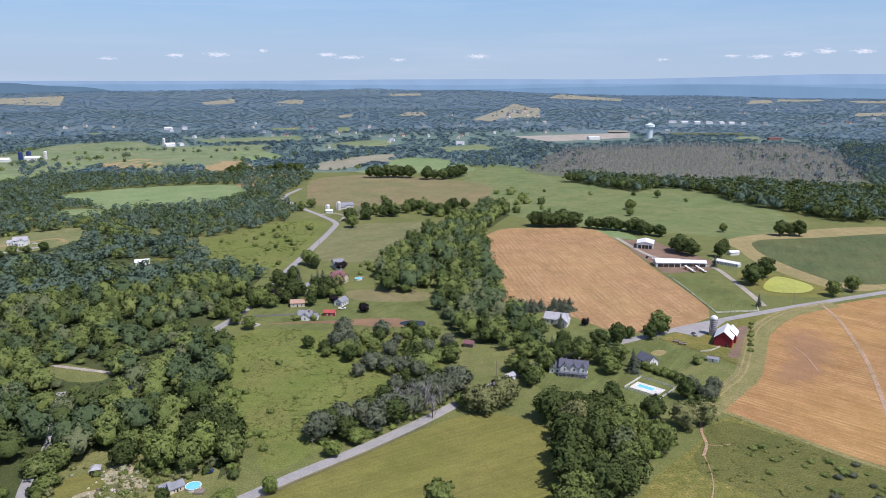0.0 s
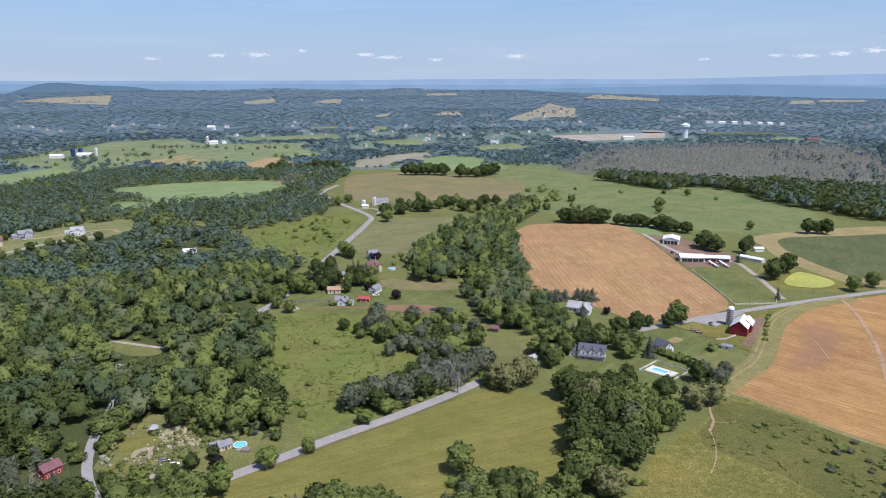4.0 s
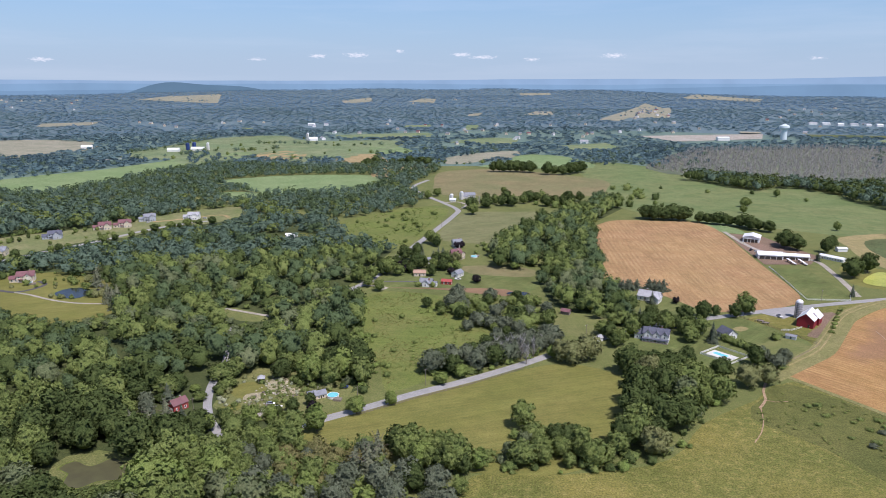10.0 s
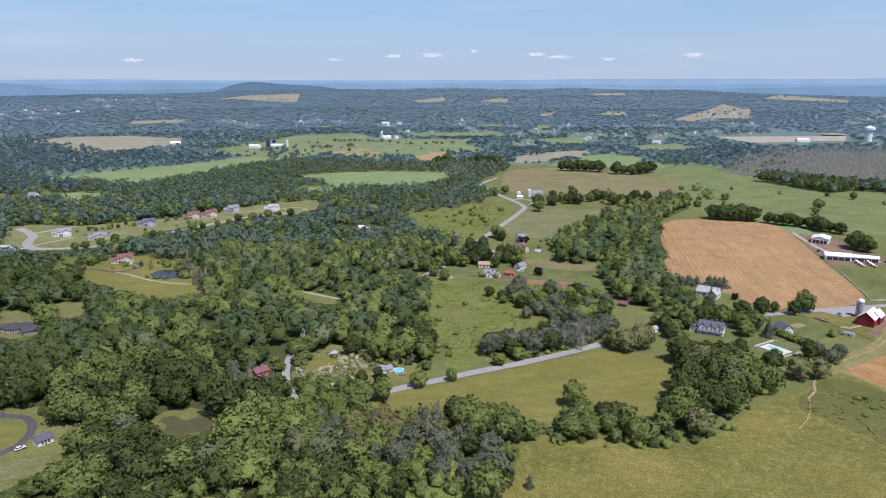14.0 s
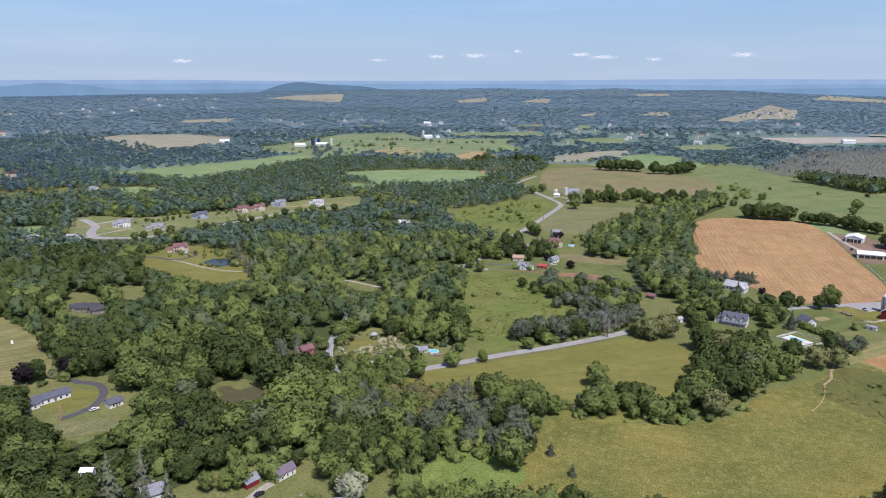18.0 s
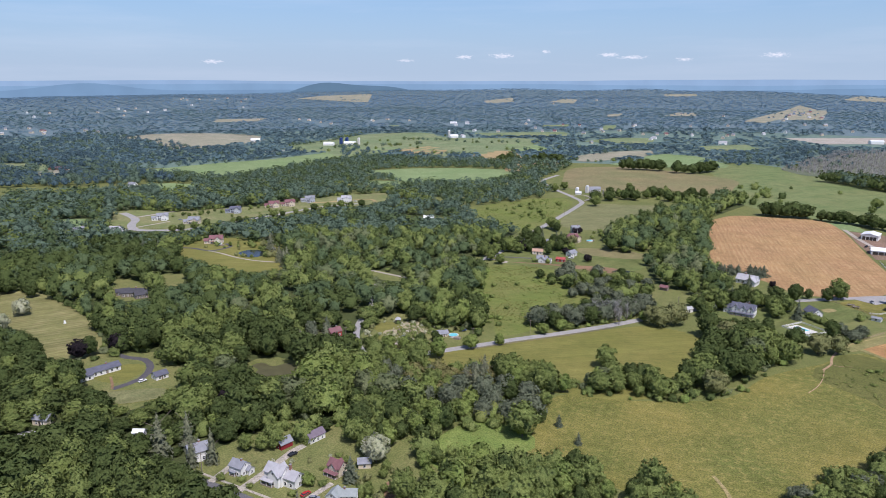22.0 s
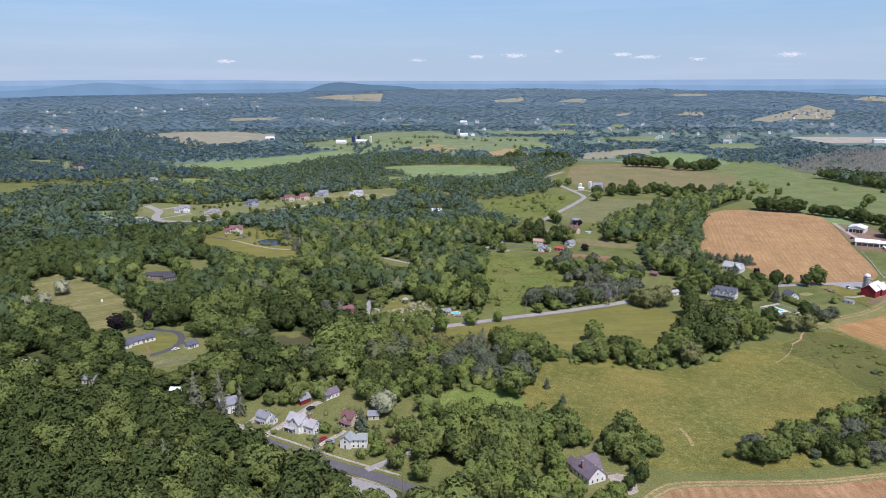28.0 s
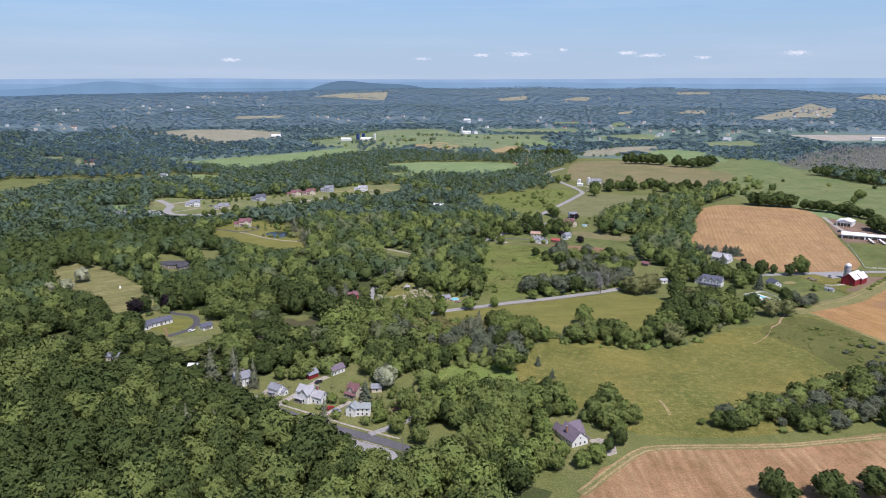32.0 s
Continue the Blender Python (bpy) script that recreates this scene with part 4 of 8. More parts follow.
def bare_crown(seed, n=46, thin=0.011):
    """Bare grey boughs: thin spikes fanning from the trunk."""
    r = np.random.default_rng(seed)
    vs, fs = [], []
    for k in range(n):
        a, t = r.uniform(0, 6.28), r.uniform(0.15, 0.8)
        out_ = r.uniform(0.0, 0.16) * (1 - t)
        p = np.array([math.cos(a) * out_, math.sin(a) * out_, t])
        d = np.array([math.cos(a) * 0.5, math.sin(a) * 0.5, r.uniform(0.45, 1.3)])
        q = p + d / np.linalg.norm(d) * r.uniform(0.16, 0.36) * (1.15 - t * 0.5)
        s = np.cross(d, r.normal(size=3))
        s = s / np.linalg.norm(s) * thin
        o = len(vs)
        vs += [p + s, p - s, q]
        fs += [(o, o + 1, o + 2)]
    o = len(vs)
    vs += [(0.02, 0, 0), (-0.01, 0.017, 0), (-0.01, -0.017, 0), (0, 0, 0.95)]
    fs += [(o, o + 1, o + 3), (o + 1, o + 2, o + 3), (o + 2, o, o + 3)]
    vs = np.array(vs)
    nn = vs * np.array([1, 1, 0.3]) + np.array([0, 0, 0.2])
    return vs, np.array(fs), nn / np.linalg.norm(nn, axis=1)[:, None]


NEAR = [broad_crown(k, 13, 60, 0.0, (0.38, 0.43, 0.36, 0.46)[k % 4], 0.05) for k in range(10)]
MIDT = [broad_crown(20 + k, 7, 26, 0.0, (0.42, 0.47, 0.38)[k % 3], 0.044, 1) for k in range(8)]
FART = [broad_crown(40 + k, 6, 17, -0.05, 0.47, 0.08, 1, False) for k in range(8)]
FARH = [broad_crown(140 + k, 2, 9, -0.1, 0.46, 0.12, 1, False) for k in range(6)]


def flat_lit(t_):
    """Normals bent upward so that crowns light evenly, with less contrast than their shape gives."""
    n_ = t_[2] * 0.7 + np.array([0, 0, 0.45])
    return t_[0], t_[1], n_ / np.linalg.norm(n_, axis=1)[:, None]


FARS = [flat_lit(broad_crown(150 + k, 0, 0, -0.1, 0.5, 0.15, 1)) for k in range(8)]


def tuft_crown(seed, n=20, wide=0.5, size=0.27, deep=0.42, up=0.75):
    """A far tree: a ragged dome of leafy sprays."""
    r = np.random.default_rng(seed)
    d = r.normal(size=(n, 3)) + np.array([0, 0, 0.35])
    d /= np.linalg.norm(d, axis=1)[:, None]
    c = np.array([0, 0, 0.46]) + d * np.array([wide * 0.72, wide * 0.72, deep]) * r.uniform(0.7, 1.05, (n, 1))
    return merge([(*leaf_sprays(r, c, d, size, 0.3), np.array([0, 0, 0.2]))], up, 0.16, True)


TUFT = [tuft_crown(150 + k) for k in range(8)]
# flattened, normals turned up: even lighting imitates the low contrast of haze
CANOPY = [tuft_crown(170 + k, 18, 0.56, 0.27, 0.16, 2.0) for k in range(8)]
BUSH = [broad_crown(60 + k, 5, 18, -0.25, 0.62, 0.08, 1) for k in range(5)]


def scatter(polys, spacing, clear=(), roads=(), seed=1, jitter=0.85, keep=1.0, patchy=0.0):
    """Uneven points over the polygons, kept off the clearings and roads."""
    r = np.random.default_rng(seed)
    out = []
    for poly in polys:
        p = np.array(poly)
        (x0, y0), (x1, y1) = p.min(0), p.max(0)
        xs, ys = np.meshgrid(np.arange(x0, x1 + spacing, spacing), np.arange(y0, y1 + spacing, spacing))
        xs = xs + (np.arange(xs.shape[0]) % 2)[:, None] * spacing / 2
        q = np.stack([xs.ravel(), ys.ravel()], -1)
        q = q + r.uniform(-0.5, 0.5, q.shape) * spacing * jitter
        q = q[inside(q, list(poly))]
        out.append(q)
    q = np.concatenate(out)
    ok = np.ones(len(q), bool)
    for c in clear:
        ok &= ~inside(q, list(c))
    for line, d in roads:
        ok &= ~near_line(q, line, d)
    ok &= r.uniform(size=len(q)) < keep
    if patchy:
        ok &= np.array([noise.noise(Vector((p[0] / patchy, p[1] / patchy, seed * 3.1))) > r.uniform(-0.15, 0.25) for p in q], bool)
    return q[ok]


# small gaps and their reach: trees round them kept low to open the camera's view
LOW = [(-128, 170, 6.5), (-126, 192, 0.5), (-216, 58, 3), (-174, 49, 2), (-141, 62, 1), (-199, 461, 15), (21, 62, 10), (-112, 57, 5), (55, 276, 20), (82, 266, 10), (27, 274, 4),
       (-77, 405, 6), (-69, 456, 6), (-107, 355, 5), (-113, 332, 5), (-152, 284, 4)]
# lawns and yards in the woods; trees before them are lowered to fit the camera's view
VILLAGE_YARDS = [(-105, 46), (-104, 63), (-97, 67), (-96, 87), (-87, 95), (-71, 83), (-59, 77), (-54, 68), (-44, 64), (-42, 47), (-48, 42), (-57, 41), (-72, 45), (-86, 47)]
NEW_LAWNS = [(-430, 300), (-470, 360), (-487, 391), (-470, 406), (-430, 414), (-407, 439), (-373, 470), (-358, 510), (-336, 556), (-300, 583), (-278, 555), (-286, 507), (-318, 484), (-325, 442), (-350, 416), (-362, 378), (-362, 344), (-395, 322)]
UPPER_LAWN = [(-328, 140), (-345, 168), (-324, 174), (-291, 164), (-257, 150), (-228, 129), (-214, 114), (-222, 104), (-234, 102), (-278, 124), (-300, 125)]
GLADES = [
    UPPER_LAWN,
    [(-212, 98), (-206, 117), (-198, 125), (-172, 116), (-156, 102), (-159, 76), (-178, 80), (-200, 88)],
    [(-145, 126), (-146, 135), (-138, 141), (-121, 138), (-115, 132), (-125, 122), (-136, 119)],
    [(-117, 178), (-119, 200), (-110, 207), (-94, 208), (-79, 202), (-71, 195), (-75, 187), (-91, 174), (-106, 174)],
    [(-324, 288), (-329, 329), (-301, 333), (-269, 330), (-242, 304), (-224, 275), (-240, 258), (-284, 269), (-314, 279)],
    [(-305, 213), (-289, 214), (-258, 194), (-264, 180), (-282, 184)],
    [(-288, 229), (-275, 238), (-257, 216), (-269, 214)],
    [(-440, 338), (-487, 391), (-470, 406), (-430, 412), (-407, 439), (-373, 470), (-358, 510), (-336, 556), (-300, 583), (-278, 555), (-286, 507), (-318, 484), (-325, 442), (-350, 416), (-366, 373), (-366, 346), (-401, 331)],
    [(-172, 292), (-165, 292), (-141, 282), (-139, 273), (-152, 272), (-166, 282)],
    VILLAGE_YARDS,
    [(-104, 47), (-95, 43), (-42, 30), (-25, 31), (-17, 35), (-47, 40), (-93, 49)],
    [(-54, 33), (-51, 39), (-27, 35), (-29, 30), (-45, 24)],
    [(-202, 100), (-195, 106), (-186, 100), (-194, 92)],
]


# tallest crown that leaves gaps and glades visible from the camera's path
def sightline_height(pts, glades=False):
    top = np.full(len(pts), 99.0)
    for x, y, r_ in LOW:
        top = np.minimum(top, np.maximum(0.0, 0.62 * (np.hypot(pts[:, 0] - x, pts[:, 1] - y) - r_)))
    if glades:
        # step away from mid-path of the camera and cap trees that hide a glade
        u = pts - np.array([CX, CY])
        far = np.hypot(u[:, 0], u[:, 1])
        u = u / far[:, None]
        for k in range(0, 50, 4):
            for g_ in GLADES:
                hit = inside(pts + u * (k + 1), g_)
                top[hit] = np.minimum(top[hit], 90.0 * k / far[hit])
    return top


# stands of dark oaks (-) and of lighter young trees (+)
STANDS = [(-420, 200, 100, -0.9), (-356, 150, 40, -0.8), (-170, -10, 115, -1.0), (-330, 250, 60, -0.5), (-45, 5, 32, 0.5), (-95, 120, 40, 0.25), (-180, 300, 70, 0.2), (-150, 158, 34, -0.55)]


def woods(name, pts, kinds, hmin, hmax, mats, weights, label, seed=1, squat=1.0, sink=0.0, stand=0.0):
    """Many trees as one mass. Each takes a crown shape, a height and one of the foliage materials."""
    r = np.random.default_rng(seed)
    if hmax > 3:
        pts = pts[sightline_height(pts, True) > 0.9]
    vs, fs, ms, ns, o = [], [], [], [], 0
    n = len(pts)
    h = r.uniform(hmin, hmax, n)
    rot = r.uniform(0, 6.28, n)
    kk = r.integers(0, len(kinds), n)
    mm = r.choice(len(mats), n, p=np.array(weights) / sum(weights))
    if stand:
        nz = np.array([noise.noise(Vector((p_[0] / stand, p_[1] / (stand * 0.6), seed))) for p_ in pts])
        mm = np.searchsorted(np.cumsum(weights) / sum(weights), np.clip(0.5 + 0.9 * nz + r.uniform(-0.3, 0.3, n), 0, 0.999))
    if len(mats) == 4:
        # stands of darker and lighter kinds
        nz = np.array([noise.noise(Vector((p_[0] / 34, p_[1] / 34, seed))) for p_ in pts])
        for sx, sy, sr, sb in STANDS:
            nz = nz + sb * np.exp(-((pts[:, 0] - sx) ** 2 + (pts[:, 1] - sy) ** 2) / sr ** 2)
        mm = np.searchsorted(np.cumsum(weights) / sum(weights), np.clip(0.5 + 0.5 * nz + r.uniform(-0.46, 0.46, n), 0, 0.999))
    wd = r.uniform(0.84, 1.16, n) * squat
    top = sightline_height(pts, True)
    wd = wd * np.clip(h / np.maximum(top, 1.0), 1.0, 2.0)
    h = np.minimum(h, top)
    z0 = hz(pts[:, 0], pts[:, 1]) - sink
    for k in range(n):
        v, f, nv = kinds[kk[k]]
        c, s = math.cos(rot[k]), math.sin(rot[k])
        w = h[k] * wd[k] * U
        vs.append(np.stack([(v[:, 0] * c - v[:, 1] * s) * w + pts[k, 0] * U, (v[:, 0] * s + v[:, 1] * c) * w + pts[k, 1] * U, v[:, 2] * h[k] * U + z0[k]], -1))
        ns.append(np.stack([nv[:, 0] * c - nv[:, 1] * s, nv[:, 0] * s + nv[:, 1] * c, nv[:, 2]], -1))
        fs.append(f + o)
        ms.append(np.full(len(f), mm[k]))
        o += len(v)
    me = mesh_arrays(name, np.concatenate(vs), np.concatenate(fs), mats, np.concatenate(ms), True, np.concatenate(ns))
    print(name, n, "trees", len(me.polygons))
    return tagged(new(name, me), label, "woodland", kind="stuff")


GREENS = [M_LEAF_D, M_LEAF, M_LEAF_G, M_LEAF_B]
# mixes for farther woods, partly leaves with haze in their colour
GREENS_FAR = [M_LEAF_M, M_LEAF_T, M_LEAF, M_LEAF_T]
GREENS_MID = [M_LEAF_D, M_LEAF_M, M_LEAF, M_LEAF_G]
# woodland plan
WEST = [(-60, 118), (-90, 140), (-140, 118), (-100, 152), (-80, 178), (-66, 205), (-84, 259), (-104, 322), (-116, 338), (-112, 440), (-230, 560), (-480, 560), (-640, 420), (-620, 250), (-420, 110), (-270, 0), (-150, -66), (-20, -40), (20, -20), (22, 30), (-20, 32), (-110, 44), (-112, 60), (-104, 90), (-60, 98)]
CLEAR_W = [SCRUB2, [(-60, 40), (-20, 38), (-10, 20), (-30, 22), (-50, 24)], [(-112, 50), (-108, 78), (-70, 96), (-44, 84), (-30, 50), (-30, 40), (-100, 46)]]
patch("woodland_floor", WEST, M_FLOOR, "dark undergrowth and leaf litter under trees", 0.05, False, "woodland floor")
for g_ in GLADES[:10]:
    patch("glade", g_, M_LAWN, "rough mown grass in a gap between trees", 0.07, True, "lawn")
q = scatter([WEST], 7.6, CLEAR_W + [[(-593, 544), (-534, 561), (-497, 517), (-508, 491), (-547, 517)], [(-504, 332), (-481, 353), (-449, 328), (-447, 310), (-478, 317)]], ROADS, 3)
dist = np.hypot(q[:, 0] - 40, q[:, 1] + 80)
pick = (dist < 330) | (np.arange(len(q)) % 5 > np.where(dist < 520, 0, 1))
q, dist = q[pick], dist[pick]
woods("west_woodland", q[dist < 330], NEAR, 8, 15, GREENS, (4.5, 7, 0.6, 1.1), "dense summer canopy of mixed broadleaved trees", 5)
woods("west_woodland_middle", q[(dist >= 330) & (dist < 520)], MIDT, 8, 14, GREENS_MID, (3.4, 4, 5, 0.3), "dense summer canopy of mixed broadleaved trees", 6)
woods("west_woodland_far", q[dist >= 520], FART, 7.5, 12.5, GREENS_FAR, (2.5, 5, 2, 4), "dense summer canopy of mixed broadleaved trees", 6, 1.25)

BELTS = [
    [(-6, 370), (-2, 460), (-27, 527), (0, 590), (46, 672), (60, 640), (30, 560), (32, 419), (32, 370), (47, 322), (43, 294), (24, 306), (4, 330)],
    [(-39, 486), (-41, 438), (-33, 398), (-8, 400), (-4, 460), (-20, 500)],
]
patch("woodland_floor", BELTS[0], M_FLOOR, "dark undergrowth and leaf litter under trees", 0.06, False, "woodland floor")
q = scatter(BELTS, 8.0, [], ROADS, 11)
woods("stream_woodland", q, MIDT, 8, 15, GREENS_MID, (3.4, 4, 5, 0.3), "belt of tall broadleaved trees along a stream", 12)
q = scatter([[(-44, 222), (-36, 240), (-14, 262), (4, 268), (9, 262), (-10, 242), (-28, 224)]], 7.0, [], [(MAIN, 4)], 13)
woods("roadside_thicket", q, NEAR, 7, 11, [M_LEAF_S, M_LEAF_D], (3, 1), "grey-green thicket of willows along the road", 14, 1.1)
q = scatter([[(32, 170), (37, 216), (36, 240), (40, 258), (58, 256), (66, 236), (74, 220), (62, 200), (52, 176), (40, 164)]], 7.6, [], [(MAIN, 4)], 15)
woods("hedgerow_grove", q, NEAR, 8, 14, [M_LEAF_D, M_LEAF, M_LEAF_G, M_LEAF_W], (6, 5, 0.8, 1), "grove of tall dark broadleaved trees along a hedge", 16, 1.1)

q = scatter([[(-6, 152), (-2, 172), (22, 170), (34, 170), (32, 160), (10, 152)]], 6.0, [], [(MAIN, 4)], 17)
woods("young_grove", q, NEAR, 5, 9.5, GREENS, (2, 6, 1, 3), "young green trees along the hay meadow", 18, 1.1)

# brambles and saplings along the edges of the groves
def skirt(polys, seed):
    r = np.random.default_rng(seed)
    out = []
    for pl in polys:
        ln = np.array(smooth_line(list(pl) + [pl[0]], 2.6))
        out.append(ln + r.normal(scale=1.5, size=ln.shape))
    p = np.concatenate(out)
    for line, d in ROADS:
        p = p[~near_line(p, line, 3.2)]
    return p[r.uniform(size=len(p)) < 0.75]


woods("grove_edge_shrubs", skirt([[(34, 172), (38, 216), (38, 240), (41, 256), (57, 255), (65, 236), (72, 220), (61, 201), (52, 178), (40, 166)], [(-5, 153), (-1, 175), (22, 171), (33, 171), (31, 161), (10, 153)], [(-44, 222), (-36, 240), (-14, 262), (4, 268), (9, 262), (-10, 242), (-28, 224)]], 41), BUSH, 1.2, 4.0, GREENS, (3, 6, 2, 4), "brambles and saplings along the edge of groves", 42, 1.2)
woods("wood_edge_shrubs", skirt([[(-66, 205), (-84, 259), (-104, 322), (-110, 320), (-90, 258), (-72, 204)], [(-104, 90), (-60, 98), (-60, 118), (-90, 140), (-96, 130), (-70, 112)]], 43), BUSH, 1.4, 4.5, GREENS, (3, 6, 2, 4), "brambles and saplings along the woodland edge", 44, 1.2)

woods("lawn_edge_shrubs", skirt([NEW_LAWNS, UPPER_LAWN, GLADES[4], GLADES[1]], 47), BUSH, 1.5, 5.0, GREENS, (5, 6, 2, 2), "shrubs and saplings round the lawns in the woods", 48, 1.2)

# hedges and woods among the middle fields
MIDW = [(-640, 560), (-240, 560), (-160, 640), (-170, 760), (-160, 900), (-230, 960), (-330, 900), (-500, 900), (-540, 700), (-640, 620)]
WEST_GLADES = [[(-806, 577), (-791, 627), (-755, 623), (-738, 556), (-742, 533)], [(-938, 625), (-883, 647), (-818, 615), (-821, 573), (-875, 576)], [(-593, 544), (-534, 561), (-497, 517), (-508, 491), (-547, 517)], [(-504, 332), (-481, 353), (-449, 328), (-447, 310), (-478, 317)]]
q = scatter([MIDW, [(-266, 651), (-179, 653), (-159, 717), (-138, 660), (-136, 600), (-182, 543), (-214, 550), (-252, 599)]], 8.6, WEST_GLADES + [GREENC, GREENL2, SCRUB2, [(-702, 645), (-641, 742), (-600, 888), (-594, 1028), (-535, 885), (-526, 715), (-542, 615), (-615, 628)]], ROADS, 21, keep=0.95)
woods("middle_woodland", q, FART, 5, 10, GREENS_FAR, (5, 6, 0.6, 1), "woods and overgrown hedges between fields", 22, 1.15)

# far woodland up to the hills, its painted haze bluer from ring to ring
def far_ring(r0, r1, spacing, seed, keep):
    a = np.linspace(-1.0, 0.75, 60)
    poly = [(CX + r1 * math.sin(t), CY + r1 * math.cos(t)) for t in a] + [(CX + r0 * math.sin(t), CY + r0 * math.cos(t)) for t in a[::-1]]
    clear = [PASTURE, BROWNF, [(130, 975), (226, 1225), (431, 1280), (615, 1245), (580, 970), (436, 822), (315, 815), (228, 880)]] + [f[1] for f in FAR_FIELDS + HILLS]
    clear += [[(120, 1475), (196, 1345), (290, 1345), (385, 1420), (410, 1600), (335, 1610)], [(-680, 1030), (-590, 1030), (-580, 1100), (-660, 1100)], [(384, 1400), (430, 1400), (430, 1470), (384, 1470)], [(560, 1790), (760, 1750), (760, 1830), (560, 1870)], [(610, 1360), (680, 1360), (680, 1440), (610, 1440)], [(-640, 1600), (-560, 1620), (-560, 1690), (-650, 1660)], [(-500, 1240), (-450, 1240), (-450, 1300), (-510, 1300)]]
    p = scatter([poly], spacing, clear, [], seed, 1.5, keep)
    ok = np.ones(len(p), bool)
    for tx, ty, _l, _r in TOWN_AT:
        u = np.array([CX - tx, CY - ty])
        u /= np.hypot(*u)
        for k in (0, 22, 44):
            ok &= np.hypot(p[:, 0] - tx - u[0] * k, p[:, 1] - ty - u[1] * k) > 20
    return p[ok]


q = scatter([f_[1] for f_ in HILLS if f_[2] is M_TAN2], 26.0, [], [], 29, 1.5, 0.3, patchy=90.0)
woods("hill_field_trees", q, TUFT, 3.5, 6.5, [M_HAZE_FAR, M_HAZE_DARK], (1, 1), "trees and hedges dotted over the hill fields", 30, 1.4)
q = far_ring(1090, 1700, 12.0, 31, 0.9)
woods("valley_woodland", q, CANOPY, 3.8, 7.0, [M_HAZE_VALLEY, M_HAZE_FAR], (1, 1), "far woodland across the valley", 32, 1.9, stand=120)
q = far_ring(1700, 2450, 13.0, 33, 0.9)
woods("hill_woodland", q, CANOPY, 2.6, 4.4, [M_HAZE_FAR, M_HAZE_DARK], (1, 1), "wooded hillside far across the valley", 34, 2.6, stand=150)
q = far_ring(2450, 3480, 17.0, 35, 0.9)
woods("distant_woodland", q, CANOPY, 2.4, 4.2, [M_HAZE_DARK, M_HAZE_DISTANT], (1, 1), "distant wooded hills with haze painted into the leaves", 36, 3.2, stand=220)
# hedges between the far fields
HEDGES = [[(-640, 945), (-600, 1000), (-595, 1050), (-505, 1080), (-490, 1120)], [(-480, 985), (-430, 958), (-395, 985), (-345, 985)], [(-420, 890), (-418, 955)], [(-310, 1075), (-255, 1090), (-235, 1140), (-250, 1200)], [(-255, 905), (-262, 960), (-300, 1075)], [(-700, 1010), (-680, 1100), (-690, 1270)], [(-560, 1180), (-480, 1200), (-400, 1180), (-330, 1210)], [(-180, 975), (-140, 960), (-80, 990)], [(60, 1040), (150, 945), (205, 800)]]
q = np.concatenate([np.array(smooth_line(h_, 9.0)) for h_ in HEDGES])
hr_ = np.random.default_rng(45)
q = q[hr_.uniform(size=len(q)) < 0.7]
woods("field_hedges", q, FART, 4, 9, [M_LEAF_M, M_LEAF_T, M_LEAF], (2, 3, 1), "hedgerow trees between far fields", 46, 1.3)


# ---------------------------------------------------------------- buildings
M_WHITE = surface("white_clapboard", (0.80, 0.80, 0.78), (0.72, 0.72, 0.70), 0.8, 0.6)
M_CREAM = surface("cream_clapboard", (0.66, 0.58, 0.45), (0.58, 0.50, 0.38), 0.8, 0.6)
M_GREYW = surface("blue_grey_siding", (0.42, 0.45, 0.50), (0.36, 0.39, 0.44), 0.8, 0.6)
M_REDW = surface("barn_red_boards", (0.27, 0.02, 0.03), (0.21, 0.022, 0.03), 0.6, 0.75)
M_REDH = surface("faded_red_boards", (0.40, 0.07, 0.06), (0.30, 0.05, 0.05), 0.6, 0.75)
M_BRICK = surface("brown_brick", (0.34, 0.18, 0.13), (0.27, 0.14, 0.10), 0.8, 0.85)
M_RGREY = surface("grey_shingles", (0.27, 0.28, 0.31), (0.20, 0.21, 0.24), 0.5, 0.85)
M_RLIGHT = surface("light_grey_shingles", (0.42, 0.42, 0.44), (0.34, 0.34, 0.36), 0.5, 0.85)
M_RDARK = surface("slate_shingles", (0.12, 0.125, 0.165), (0.085, 0.09, 0.12), 0.5, 0.8)
M_RBLACK = surface("charcoal_shingles", (0.045, 0.045, 0.055), (0.07, 0.07, 0.08), 0.5, 0.7)
M_RPURP = surface("plum_shingles", (0.19, 0.155, 0.19), (0.15, 0.12, 0.15), 0.5, 0.85)
M_RMAR = surface("maroon_shingles", (0.22, 0.105, 0.115), (0.17, 0.085, 0.09), 0.5, 0.85)
M_RTAN = surface("terracotta_shingles", (0.44, 0.29, 0.21), (0.38, 0.24, 0.18), 0.5, 0.85)
M_RGREEN = surface("grey_green_shingles", (0.30, 0.33, 0.33), (0.24, 0.27, 0.27), 0.5, 0.85)
M_RWHITE = surface("white_metal_roof", (0.80, 0.81, 0.83), (0.70, 0.71, 0.73), 0.3, 0.45)
M_RRED = surface("red_metal_roof", (0.42, 0.09, 0.08), (0.36, 0.08, 0.07), 0.5, 0.5)
M_GLASS = surface("dark_window_glass", (0.03, 0.035, 0.045), (0.05, 0.055, 0.07), 1.0, 0.12)
M_TRIM = surface("white_trim", (0.82, 0.82, 0.81), (0.76, 0.76, 0.75), 2.0, 0.5)
M_DARK = surface("dark_door_and_gap_paint", (0.04, 0.035, 0.03), (0.06, 0.05, 0.045), 2.0, 0.9)
M_CONC = surface("silo_concrete", (0.30, 0.29, 0.29), (0.22, 0.21, 0.22), 0.5, 0.85)
